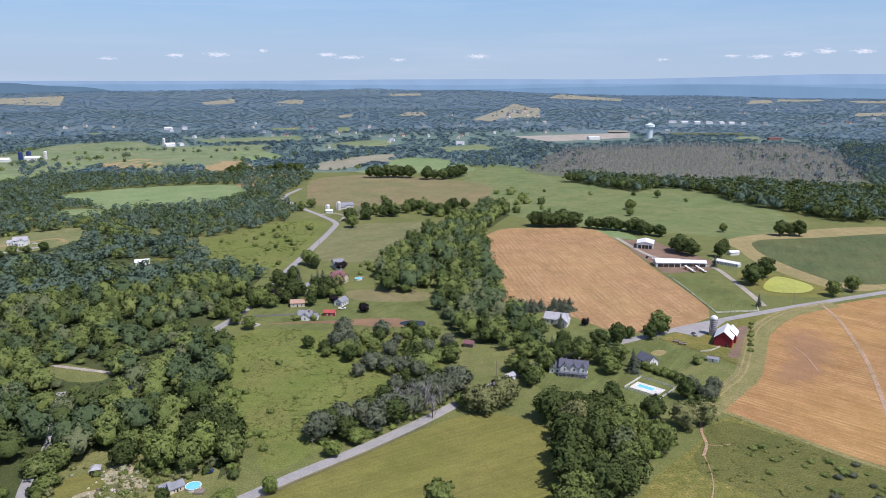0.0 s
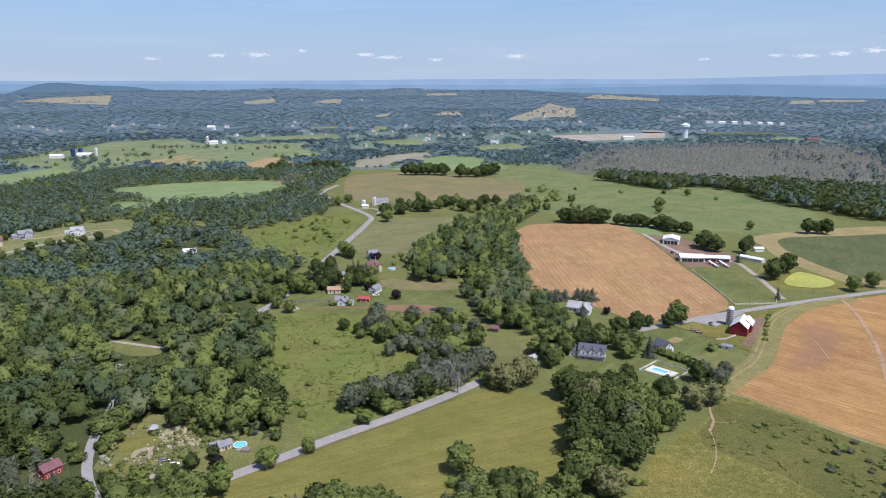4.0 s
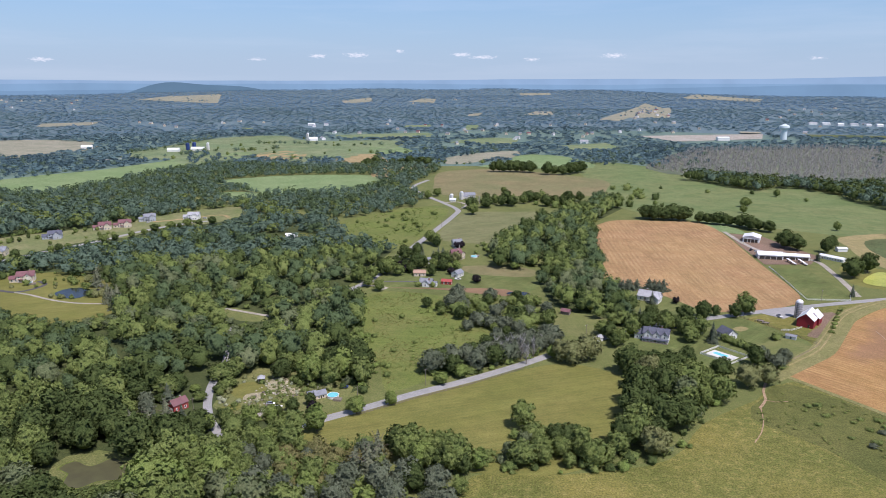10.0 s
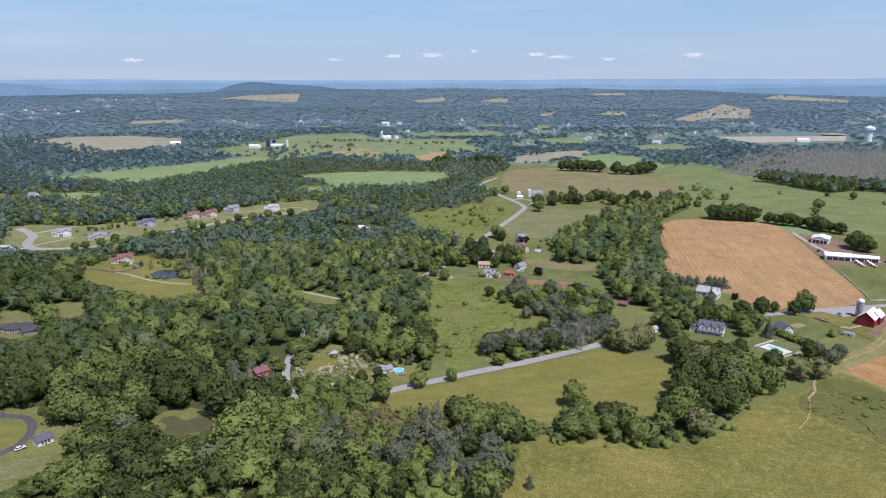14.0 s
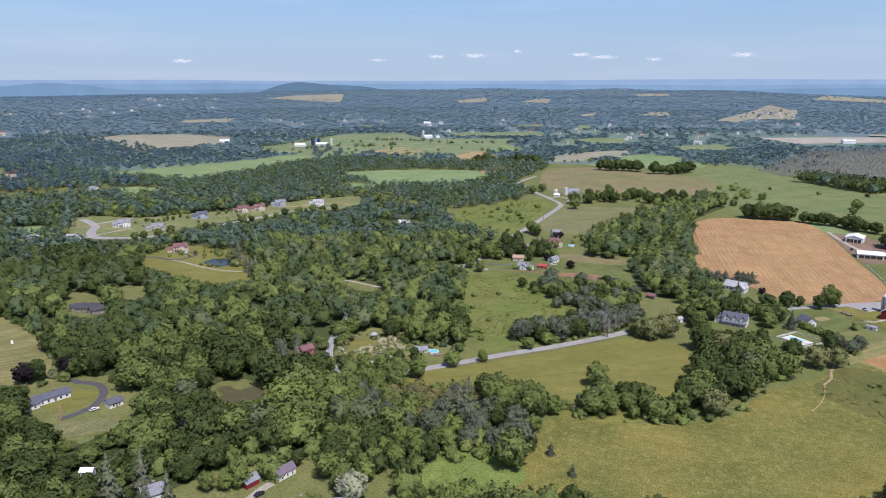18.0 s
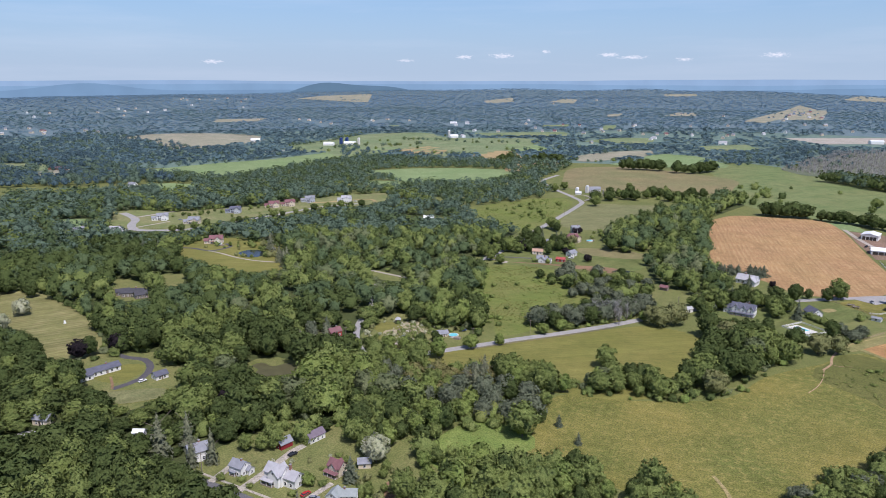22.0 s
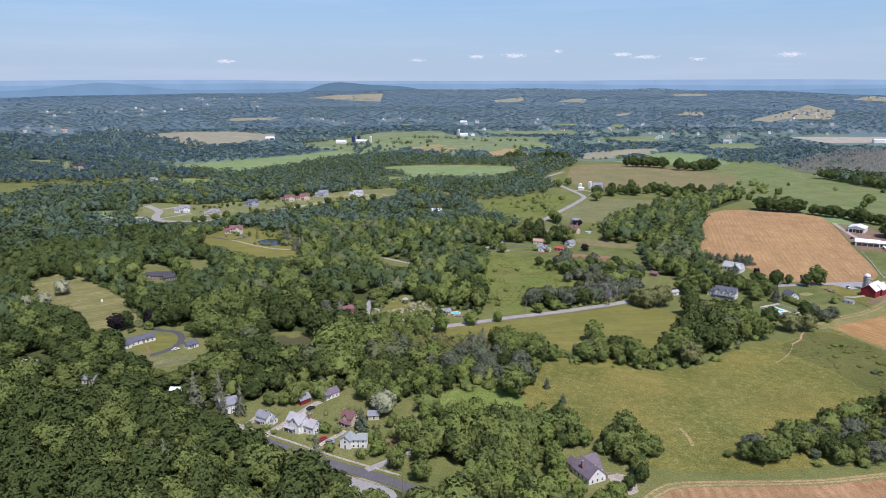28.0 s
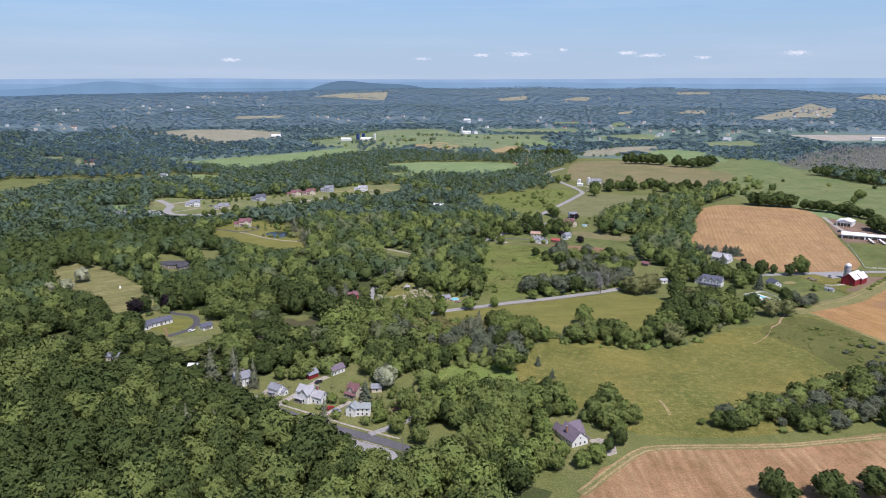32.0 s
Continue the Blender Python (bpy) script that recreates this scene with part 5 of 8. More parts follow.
M_CONCW = surface("pale_concrete", (0.66, 0.64, 0.60), (0.56, 0.55, 0.52), 0.5, 0.85)
M_STEEL = surface("galvanised_steel", (0.72, 0.73, 0.75), (0.60, 0.61, 0.63), 0.5, 0.4, 0.3)
M_BLUES = surface("blue_enamel_silo", (0.03, 0.06, 0.20), (0.025, 0.05, 0.16), 0.5, 0.35)
M_WOODG = surface("weathered_wood", (0.26, 0.22, 0.18), (0.19, 0.16, 0.13), 1.5, 0.9)
M_STONE = surface("pale_stone", (0.50, 0.46, 0.40), (0.40, 0.37, 0.32), 1.5, 0.9)
M_POOL = surface("pool_water", (0.20, 0.62, 0.68), (0.17, 0.56, 0.64), 0.6, 0.08)
M_WATER = surface("dark_pond_water", (0.02, 0.028, 0.035), (0.03, 0.035, 0.035), 0.1, 0.06)
M_BROWNW = surface("brown_pond_water", (0.075, 0.070, 0.034), (0.10, 0.098, 0.044), 0.15, 0.6)


def gable(bw, br, L, W, he, hr, ox=0.0, oy=0.0, rz=0.0, over=0.45, thick=0.22, z0=0.0):
    """A gabled volume with its ridge along x, added to a wall mesh and a roof mesh."""
    m = Matrix.Translation((ox, oy, z0)) @ Matrix.Rotation(radians(rz), 4, "Z")
    pr = [(-W / 2, 0), (W / 2, 0), (W / 2, he), (0, he + hr), (-W / 2, he)]
    ends = [[bw.verts.new(m @ Vector((x, y, z))) for y, z in pr] for x in (-L / 2, L / 2)]
    bw.faces.new(ends[0][::-1])
    bw.faces.new(ends[1])
    for k in range(5):
        bw.faces.new((ends[0][k], ends[0][(k + 1) % 5], ends[1][(k + 1) % 5], ends[1][k]))
    sl = hr / (W / 2)
    zt, zb, e = he + hr + 0.06, he - over * sl + 0.06, W / 2 + over
    prof = [(-e, zb), (0, zt), (e, zb), (e, zb + thick), (0, zt + thick), (-e, zb + thick)]
    ends = [[br.verts.new(m @ Vector((x, y, z))) for y, z in prof] for x in (-L / 2 - over, L / 2 + over)]
    for k in range(6):
        br.faces.new((ends[0][k], ends[0][(k + 1) % 6], ends[1][(k + 1) % 6], ends[1][k]))
    for q_ in ends:
        br.faces.new((q_[0], q_[1], q_[4], q_[5]))
        br.faces.new((q_[1], q_[2], q_[3], q_[4]))
    bmesh.ops.recalc_face_normals(bw, faces=bw.faces[:])
    bmesh.ops.recalc_face_normals(br, faces=br.faces[:])


WIN = {}


def window(parent, x, y, z, face, w=1.0, h=1.4):
    """A window with a frame, its pane as a part; face: the way it looks, in degrees."""
    key = (w, h)
    if key not in WIN:
        bm = bmesh.new()
        for cx, cz, sx, sz in ((0, h / 2 + 0.06, w + 0.3, 0.14), (0, -h / 2 - 0.06, w + 0.36, 0.14), (-w / 2 - 0.06, 0, 0.14, h + 0.2), (w / 2 + 0.06, 0, 0.14, h + 0.2), (0, 0, w, 0.06)):
            add_box(bm, cx, 0, cz, sx, 0.16, sz)
        fr = bpy.data.meshes.new("window_frame")
        bm.to_mesh(fr)
        bm.free()
        fr.materials.append(M_TRIM)
        bm = bmesh.new()
        add_box(bm, 0, 0.0, 0, w, 0.08, h)
        pn = bpy.data.meshes.new("pane")
        bm.to_mesh(pn)
        bm.free()
        pn.materials.append(M_GLASS)
        WIN[key] = (fr, pn)
    fr, pn = WIN[key]
    o = new("window", fr)
    o.parent = parent
    o.matrix_basis = pose(x, y, z, 0, 0, face + 90)
    p = new("pane", pn)
    p.parent = o
    return o


def wall_windows(parent, L, W, he, hr, storeys=2, ox=0.0, oy=0.0, rz=0.0, step=2.6, sides="snew", gablewin=True):
    c, s = math.cos(radians(rz)), math.sin(radians(rz))

    def put(lx, ly, z, f, w=1.0, h=1.4):
        window(parent, ox + lx * c - ly * s, oy + lx * s + ly * c, z, f + rz, w, h)
    for k in range(storeys):
        z = (1.6 if storeys > 1 else min(1.6, he * 0.55)) + k * 2.7
        if z + 0.7 > he:
            continue
        n = max(1, int((L - 1.2) / step))
        for i in range(n):
            lx = (i - (n - 1) / 2) * (L - 1.2) / n
            if "s" in sides:
                put(lx, -W / 2 - 0.02, z, -90)
            if "n" in sides:
                put(lx, W / 2 + 0.02, z, 90)
        n = max(1, int((W - 1.2) / step))
        for i in range(n):
            ly = (i - (n - 1) / 2) * (W - 1.2) / n
            if "e" in sides:
                put(L / 2 + 0.02, ly, z, 0)
            if "w" in sides:
                put(-L / 2 - 0.02, ly, z, 180)
    if gablewin and hr > 1.8:
        for sg, f, t in ((1, 0, "e"), (-1, 180, "w")):
            if t in sides:
                put(sg * (L / 2 + 0.02), 0, he + hr * 0.3, f, 0.8, 1.0)


def house(name, x, y, rz, vols, wall, roof, label, category="house", storeys=2, chimney=None, porch=None, door=None, sides="snew", group="", wins=True, dormers=(), openings=(), size=1.0):
    """A house of gabled volumes (L, W, eaves, roof, dx, dy, turn), with windows, door, chimney and porch."""
    h = thing(name, label, category, group)
    for v in vols:
        bw, br = bmesh.new(), bmesh.new()
        gable(bw, br, *v)
        part("wall", bw, wall, h)
        part("roof", br, roof, h)
    for ox, oy, w, ht, r in openings:
        # the wall stays closed; a dark board paints in the shade of an open side
        o = part("opening", box(0, 0, ht / 2, w, 0.3, ht, 0.02), M_DARK, h, "dark panel painted as the open side of the barn")
        o.matrix_basis = pose(ox, oy, 0.02, 0, 0, r)
        for i in range(5):
            part("post", box(-w / 2 + i * w / 4, -0.2, ht / 2 + 0.1, 0.25, 0.25, ht + 0.2), M_TRIM, o)
    if wins:
        for i, v in enumerate(vols):
            L, W, he, hr, ox, oy, r = v
            wall_windows(h, L, W, he, hr, storeys if he > 4 else 1, ox, oy, r, sides=sides)
    L, W, he, hr = vols[0][:4]
    for dx, s, w in dormers:
        bw, br = bmesh.new(), bmesh.new()
        gable(bw, br, W * 0.42, w, 1.1, 1.2, dx, s * W * 0.27, 90, 0.25, 0.15, he + hr * 0.2)
        d = part("dormer", bw, wall, h)
        part("dormer_roof", br, roof, d)
        window(h, dx, s * (W * 0.48 + 0.02), he + hr * 0.2 + 0.75, 90 * s, 0.8, 0.9)
    if chimney:
        cx, cy = chimney
        zt = he + hr + 0.9
        c = part("chimney", box(cx, cy, zt - 1.6, 0.9, 0.9, 3.2, 0.03), M_BRICK, h, "brick chimney")
        part("chimney_cap", box(cx, cy, zt + 0.06, 1.1, 1.1, 0.14, 0.02), M_CONC, c)
    if porch:
        px, py, pw, pd = porch
        bm = bmesh.new()
        bmesh.ops.create_cube(bm, size=1, matrix=Matrix.Translation((px, py, 2.75)) @ Matrix.Rotation(radians(9 if py < 0 else -9), 4, "X") @ Matrix.Diagonal((pw + 0.5, pd + 0.5, 0.2, 1)))
        part("porch_roof", bm, roof, h)
        part("porch_floor", box(px, py, 0.25, pw, pd, 0.5, 0.03), M_WOODG, h)
        n = max(2, int(pw / 2.4) + 1)
        edge = py + math.copysign(pd / 2 - 0.15, py)
        for i in range(n):
            part("post", box(px - pw / 2 + 0.15 + i * (pw - 0.3) / (n - 1), edge, 1.6, 0.18, 0.18, 2.2), M_TRIM, h)
    if door:
        dx, dy, f = door
        d = part("door", box(0, 0, 1.05, 1.0, 0.12, 2.1, 0.02), M_DARK if wall is not M_WHITE else M_WOODG, h)
        d.matrix_basis = pose(dx, dy, 0.1, 0, 0, f + 90)
        k = part("door_handle", box(0.35, -0.1, 1.05, 0.08, 0.1, 0.16), M_STEEL, d)
    return place(h, x, y, 0.0, rz, size)


# village row along the dark road
house("village_house", -94, 55, -8, [(8.5, 7, 5.0, 2.6, 0, 0, 0), (4, 4, 3.0, 1.6, 4.5, 2.0, 0)], M_WHITE, M_RGREY, "small white clapboard house with grey shingle roof", group="village houses", chimney=(1.5, 0), porch=(-1, -4.2, 4, 1.5), door=(0.2, -3.55, -90), size=0.8)
house("village_house", -78.5, 55, -8, [(9, 6.5, 5.4, 2.6, -2, 0, 0), (7, 5.5, 5.0, 2.8, -1.0, -0.9, 90), (7, 6.0, 4.2, 2.4, 5.0, 1.0, 0)], M_WHITE, M_RLIGHT, "white clapboard house with cross gable and grey roof", group="village houses", porch=(-3.6, -4.6, 6, 2.2), chimney=(4, 1), door=(-3.5, -3.4, -90), size=1.0)
house("village_house", -65.5, 66, -14, [(8, 6, 4.8, 2.8, 0, 0, 0), (6.5, 4.5, 4.6, 2.6, 0.2, -0.6, 90)], M_CREAM, M_RMAR, "cream house with maroon roof and front porch", group="village houses", porch=(0, -4.9, 8, 2.2), door=(-1.5, -3.1, -90), size=0.84)
house("village_house", -56, 52, 4, [(9, 6.5, 5.2, 2.2, 2.2, 1.5, 18), (7, 6, 5.2, 2.2, -3.4, -1, 90)], M_WHITE, M_RGREEN, "white house with grey-green shingle roof", group="village houses", chimney=(1, 1), door=(-3.3, -4.6, -90), size=0.82)
house("village_house", -112, 57, -16, [(8, 6.5, 4.8, 2.5, 0, 0, 70)], M_WHITE, M_RGREY, "white house half hidden by spruces", group="village houses", chimney=(0, 1), size=1.05)
house("garage", -83.5, 82, 71, [(11, 6, 3.6, 2.6, 0, 0, 0)], M_WHITE, M_RPURP, "white garage with plum shingle roof", "garage", 1, door=(-5.55, 0, 180), size=0.8)
house("red_shed", -90.5, 74, 71, [(7, 5, 3.0, 2.2, 0, 0, 0)], M_REDW, M_RGREY, "dark red shed with grey roof", "shed", 1, wins=False, door=(-3.55, 0, 180), size=0.9)
house("garden_shed", -59.5, 72.5, 30, [(5, 4, 2.6, 1.4, 0, 0, 0)], M_CREAM, M_RGREY, "small shed under a blossoming tree", "shed", 1, door=(-2.55, 0, 180), size=1.05)
house("garden_shed", -141, 62, 20, [(5, 3.4, 2.6, 1.0, 0, 0, 0)], M_WHITE, M_RWHITE, "small white-roofed shed among trees", "shed", 1, door=(-2.55, 0, 180))
house("woodland_house", -216, 58, 25, [(9, 6, 3.4, 2, 0, 0, 0), (6, 5, 3, 1.8, 3, -4, 0)], M_WHITE, M_RLIGHT, "white house in a woodland gap", storeys=1, door=(0, -3.05, -90))
house("woodland_house", -180, 57, 10, [(8, 6, 3.2, 2, 0, 0, 0)], M_CREAM, M_RGREY, "low house in a woodland gap", storeys=1, door=(0, -3.05, -90))
# the white house by the wheat
house("farmhouse", 20.5, 63, -41, [(13, 10, 3.4, 4.6, 0, 0, 0), (8, 8, 4.0, 3.6, -6, 4.5, 90), (5, 4.5, 3.2, 2.6, -9.5, -2.0, 0)], M_WHITE, M_RPURP, "white house with steep plum-grey roof and brick chimney", storeys=1, chimney=(-1, -3.4), dormers=((3.0, 1, 2.4), (-2, 1, 2.4)), porch=(4.2, 5.9, 4.4, 2.0), door=(2.5, 5.05, 90), size=0.86)
# ranch house and its garage
house("ranch_house", -197, 99, 68, [(19, 7.5, 2.9, 1.7, 0, 0, 0), (7, 6.5, 2.7, 1.3, -10, -2.5, 0)], M_WHITE, M_RDARK, "long white ranch house with slate-blue roof", storeys=1, chimney=(3, 0.2), door=(2, -3.8, -90))
house("garage", -170.5, 104, 68, [(7, 6, 2.6, 1.6, 0, 0, 0)], M_WHITE, M_RDARK, "small white garage with slate-blue roof", "garage", 1, door=(0, -3.05, -90))
# large dark-roofed house in the woods
house("woodland_house", -268, 190, 28, [(16, 9, 3.4, 2.4, 0, 0, 0), (9, 7, 3.2, 2.2, 7, -6, 30), (10, 6, 3.0, 1.8, -9, 4, 20)], M_WOODG, M_RBLACK, "low dark-roofed house among tall trees", storeys=1, chimney=(2, 1), door=(0, -4.55, -90))
house("garden_shed", -251, 197, 28, [(6, 5, 2.8, 1.5, 0, 0, 0)], M_CREAM, M_RLIGHT, "pale shed beside the dark-roofed house", "shed", 1)
# red house, gazebo and garden by the lane
house("red_house", -128.5, 174, 62, [(9.5, 6.5, 4.2, 2.6, 0, 0, 0)], M_REDH, M_RMAR, "red boarded house with faded maroon roof", chimney=(2, 0.5), door=(4.8, 0, 0), size=0.85)
house("garden_house", -80, 193, 42, [(8, 5.5, 3, 2.2, 0, 0, 0), (6, 5, 2.8, 2, -5, 2.5, 0)], M_CREAM, M_RGREY, "low grey-roofed house beside the round pool", storeys=1, door=(0, -2.8, -90), size=0.75)
# new houses on the cul-de-sac
NBH = [(-416, 376, 40, M_WHITE, M_RGREY), (-378, 372, 20, M_CREAM, M_RGREY), (-378, 428, 30, M_GREYW, M_RDARK), (-362, 466, 35, M_CREAM, M_RMAR), (-352, 478, 35, M_CREAM, M_RMAR), (-347, 506, 40, M_GREYW, M_RGREY), (-313, 520, 15, M_WHITE, M_RLIGHT), (-433, 304, 50, M_GREYW, M_RGREY), (-461, 311, 35, M_CREAM, M_RGREY), (-408, 316, 20, M_WHITE, M_RLIGHT), (-312, 318, 30, M_CREAM, M_RMAR)]
for i, (x, y, r, w, rf) in enumerate(NBH):
    house("suburban_house", x, y, r, [(13, 8.5, 5.2, 3, 0, 0, 0), (8, 6.5, 5, 2.6, 2, -3.5, 90), (7, 6.5, 3, 2, -8.5, 0, 0)], w, rf,
          {M_WHITE: "white two-storey house", M_CREAM: "tan two-storey house", M_GREYW: "blue-grey two-storey house"}[w] + " with shingle gables on a new lawn", group="new houses on the cul-de-sac", chimney=(3, 1), door=(-1.5, -4.3, -90), porch=(-3.2, -4.9, 3.5, 1.4))
w = house("far_barn", -803, 605, 12, [(34, 9, 4, 2.4, 0, 0, 0)], M_BRICK, M_RMAR, "long low red-brown barn on a far field", "barn", 1, wins=False)
for x, y, r in ((-556, 494, 20), (-550, 448, 60), (-590, 520, 0), (-520, 410, 30)):
    house("hillside_house", x, y, r, [(12, 8, 4.4, 3, 0, 0, 0)], M_WHITE, M_RGREY, "white house far among woods", group="houses in the west woods")
# hamlet on the side road
house("hamlet_house", -70.5, 352, -8, [(10, 7, 3.0, 2.8, 0, 0, 0), (7, 5.5, 3.2, 2.6, 1, -2, 90), (4, 4, 2.6, 1.6, 7, -1, 0)], M_WHITE, M_RGREY, "white house with weathered brown-grey roof", storeys=1, group="hamlet", chimney=(2.8, -1.2), door=(-3, -3.55, -90))
house("hamlet_house", -79, 373, 10, [(10, 7, 3.0, 1.8, 0, 0, 0)], M_CREAM, M_RTAN, "tan bungalow with terracotta shingle roof", storeys=1, group="hamlet", door=(0, -3.55, -90))
house("white_barn", -55.5, 375, 65, [(9, 6.5, 3.4, 2.2, 0, 0, 0)], M_WHITE, M_RGREY, "small white barn with grey roof", "barn", 1, door=(-4.55, 0, 180))
house("red_shed", -59, 357, -4, [(8, 5, 2.6, 1.3, 0, 0, 0)], M_REDH, M_RRED, "low shed with bright red metal roof", "shed", 1)
house("hamlet_house", -63, 420, -20, [(12, 9, 4.6, 2.6, 0, 0, 0), (9, 7, 4.4, 2.4, -6, 8, 60)], M_CREAM, M_RMAR, "large house with faded plum roof", group="hamlet", chimney=(0, 2), door=(0, -4.6, -90))
house("hamlet_house", -69, 456, 30, [(9, 7, 4.8, 2.6, 0, 0, 0), (6, 5, 3.5, 2, -3, -7, 80)], M_WHITE, M_RGREY, "white house with grey roof behind trees", group="hamlet", chimney=(2, 0))
house("hamlet_house", -77, 405, 15, [(9, 7, 3.2, 2.2, 0, 0, 0)], M_WHITE, M_RGREY, "white cottage with grey roof among spruces", storeys=1, group="hamlet", door=(0, -3.55, -90))
house("hamlet_house", -150, 405, 15, [(9, 7, 4.2, 2.4, 0, 0, 0)], M_GREYW, M_RGREY, "grey house hidden in the woods", group="hamlet", chimney=(1, 0))
house("white_hall", -199, 461, 20, [(12, 8, 3.2, 2, 0, 0, 0)], M_WHITE, M_RWHITE, "long white hall in a woodland clearing", "barn", 1, door=(0, -4.55, -90))
# the large white estate house
house("estate_house", 54.5, 281, -14, [(17, 9, 5.6, 3.2, 0, 0, 0), (9, 5, 5.4, 2.8, -5, -0.8, 90), (9, 4.4, 5.4, 2.6, 0.6, -0.8, 90), (9, 4.4, 5.4, 2.6, 6, -0.8, 90), (7, 7, 4, 2.4, -11, 1, 0)], M_WHITE, M_RDARK, "large white house with slate roof and wrap-round porch", chimney=(3, 2.4), porch=(0, -6.2, 17, 2.0), door=(0, -5.4, -90), size=0.92)
house("estate_garage", 88, 291, -62, [(9, 7, 3.0, 2.8, 0, 0, 0)], M_WHITE, M_RDARK, "white garage with slate roof behind a hedge", "garage", 1, door=(4.6, 0, 0), size=1.1)
house("roadside_house", 57.5, 346, -22, [(13, 8, 3.0, 2.8, 0, 0, 0), (8, 6.5, 3, 2.6, 4, -3, 90)], M_WHITE, M_RLIGHT, "white bungalow with light grey roof under pines", storeys=1, chimney=(-2, 1), door=(-2, -4.05, -90), size=1.2)
house("roadside_shed", 27, 274.5, 42, [(6, 4, 2.6, 1.2, 0, 0, 0)], M_WHITE, M_RLIGHT, "small white roadside shed", "shed", 1)
house("field_shed", 12, 312, -20, [(6, 4, 2.6, 1.4, 0, 0, 0)], M_WOODG, M_RMAR, "weathered open shed at the edge of trees", "shed", 1, wins=False)
house("field_shed", 117.5, 294, -28, [(6, 3, 2.2, 0.8, 0, 0, 0)], M_WHITE, M_RGREY, "small grey-roofed field shelter", "shed", 1)
# red barn
house("red_barn", 131.5, 317.5, 62, [(15, 9, 4.8, 3.6, 0, 0, 0), (9, 6.5, 4.4, 3.0, 5.5, -2.4, 0), (5, 3.5, 2.6, 1.2, 9.5, -1.5, 0)], M_REDW, M_RWHITE, "red boarded barn with white metal roof", "barn", 1, wins=False, door=(-7.55, -2, 180), size=1.15)
# dairy
house("dairy_barn", 154, 459, -4, [(20, 12, 3.6, 2.0, -8, 1, 0), (22, 9, 3.2, 1.4, 12, 2, -3)], M_WHITE, M_RWHITE, "long open-sided dairy barn with white metal roof", "barn", 1, sides="we", door=(-18.1, 0, 180), openings=((-8, -5.05, 18, 2.7, 0), (12, -2.65, 20, 2.4, -3)), size=1.08)
house("cattle_shed", 148, 514, 72, [(15, 13, 4.2, 1.6, 0, 0, 0)], M_WHITE, M_RWHITE, "white-roofed cattle shed with an open front", "barn", 1, wins=False, openings=((-7.6, 0, 11, 3.0, -90),), size=1.2)
house("dairy_shed", 188, 462, -45, [(27, 7, 3.2, 1.5, 0, 0, 0)], M_WHITE, M_RWHITE, "long low white farm shed", "barn", 1, door=(-8, -3.55, -90), size=0.85)
house("dairy_shed", 203, 490, 10, [(9, 6, 2.8, 1.2, 0, 0, 0)], M_WHITE, M_RWHITE, "small white farm shed under trees", "barn", 1, wins=False)
for x, y in ((158, 446), (165, 446)):
    f = thing("feed_conveyor", "white covered feed conveyor sloping from the barn", "conveyor", "feed conveyors")
    bm = bmesh.new()
    bmesh.ops.create_cube(bm, size=1, matrix=Matrix.Translation((0, 0, 2.2)) @ Matrix.Rotation(radians(6), 4, "X") @ Matrix.Diagonal((2.0, 15, 0.3, 1)))
    part("cover", bm, M_RWHITE, f)
    for yy in (-6, 0, 6):
        part("trestle", box(0, yy, 1.0, 1.4, 0.25, 2.0), M_WOODG, f)
    place(f, x, y, 0, 14)


def silo(name, x, y, r, h, wall, dome, label, bands=9):
    s = thing(name, label, "silo")
    bm = bmesh.new()
    tube(bm, (0, 0, 0), (0, 0, h), r, r, 20)
    part("barrel", bm, wall, s)
    for k in range(bands):
        bm = bmesh.new()
        tube(bm, (0, 0, (k + 0.6) * h / bands), (0, 0, (k + 0.6) * h / bands + 0.14), r + 0.05, r + 0.05, 20)
        part("hoop", bm, M_STEEL if wall is not M_BLUES else M_BLUES, s)
    bm = bmesh.new()
    bmesh.ops.create_uvsphere(bm, u_segments=20, v_segments=10, radius=r * 1.02, matrix=Matrix.Translation((0, 0, h)) @ Matrix.Diagonal((1, 1, 0.75, 1)))
    part("dome", bm, dome, s)
    bm = bmesh.new()
    tube(bm, (r + 0.4, 0, 0), (r + 0.4, 0, h), 0.45, 0.45, 8)
    part("chute", bm, wall, s)
    return place(s, x, y, float(hz(x, y)), 200)


silo("silo", 129.8, 327.8, 2.3, 11.4, M_CONC, M_RWHITE, "grey concrete stave silo with a white dome")
silo("silo", -107, 657, 2.3, 7.5, M_CONCW, M_RWHITE, "pale concrete silo at the far farm")
silo("silo", -98, 665, 2.4, 9.5, M_CONCW, M_STEEL, "pale concrete silo with a steel dome")
house("far_barn", -92, 676, 20, [(16, 9, 4.5, 3, 0, 0, 0), (10, 6, 3, 2, -8, -4, 0)], M_CONCW, M_RGREY, "grey old barn beside silos", "barn", 1, wins=False)
house("far_barn", -105, 652, 0, [(8, 5, 2.6, 1.5, 0, 0, 0)], M_WHITE, M_RWHITE, "small white farm shed", "barn", 1, wins=False)
silo("blue_silo", -632, 1078, 4, 14, M_BLUES, M_BLUES, "tall dark blue enamelled silo", 5)
silo("blue_silo", -622, 1082, 4, 15, M_BLUES, M_BLUES, "tall dark blue enamelled silo", 5)
silo("silo", -598, 1084, 3, 15, M_CONCW, M_RWHITE, "pale silo at the end of far barns")
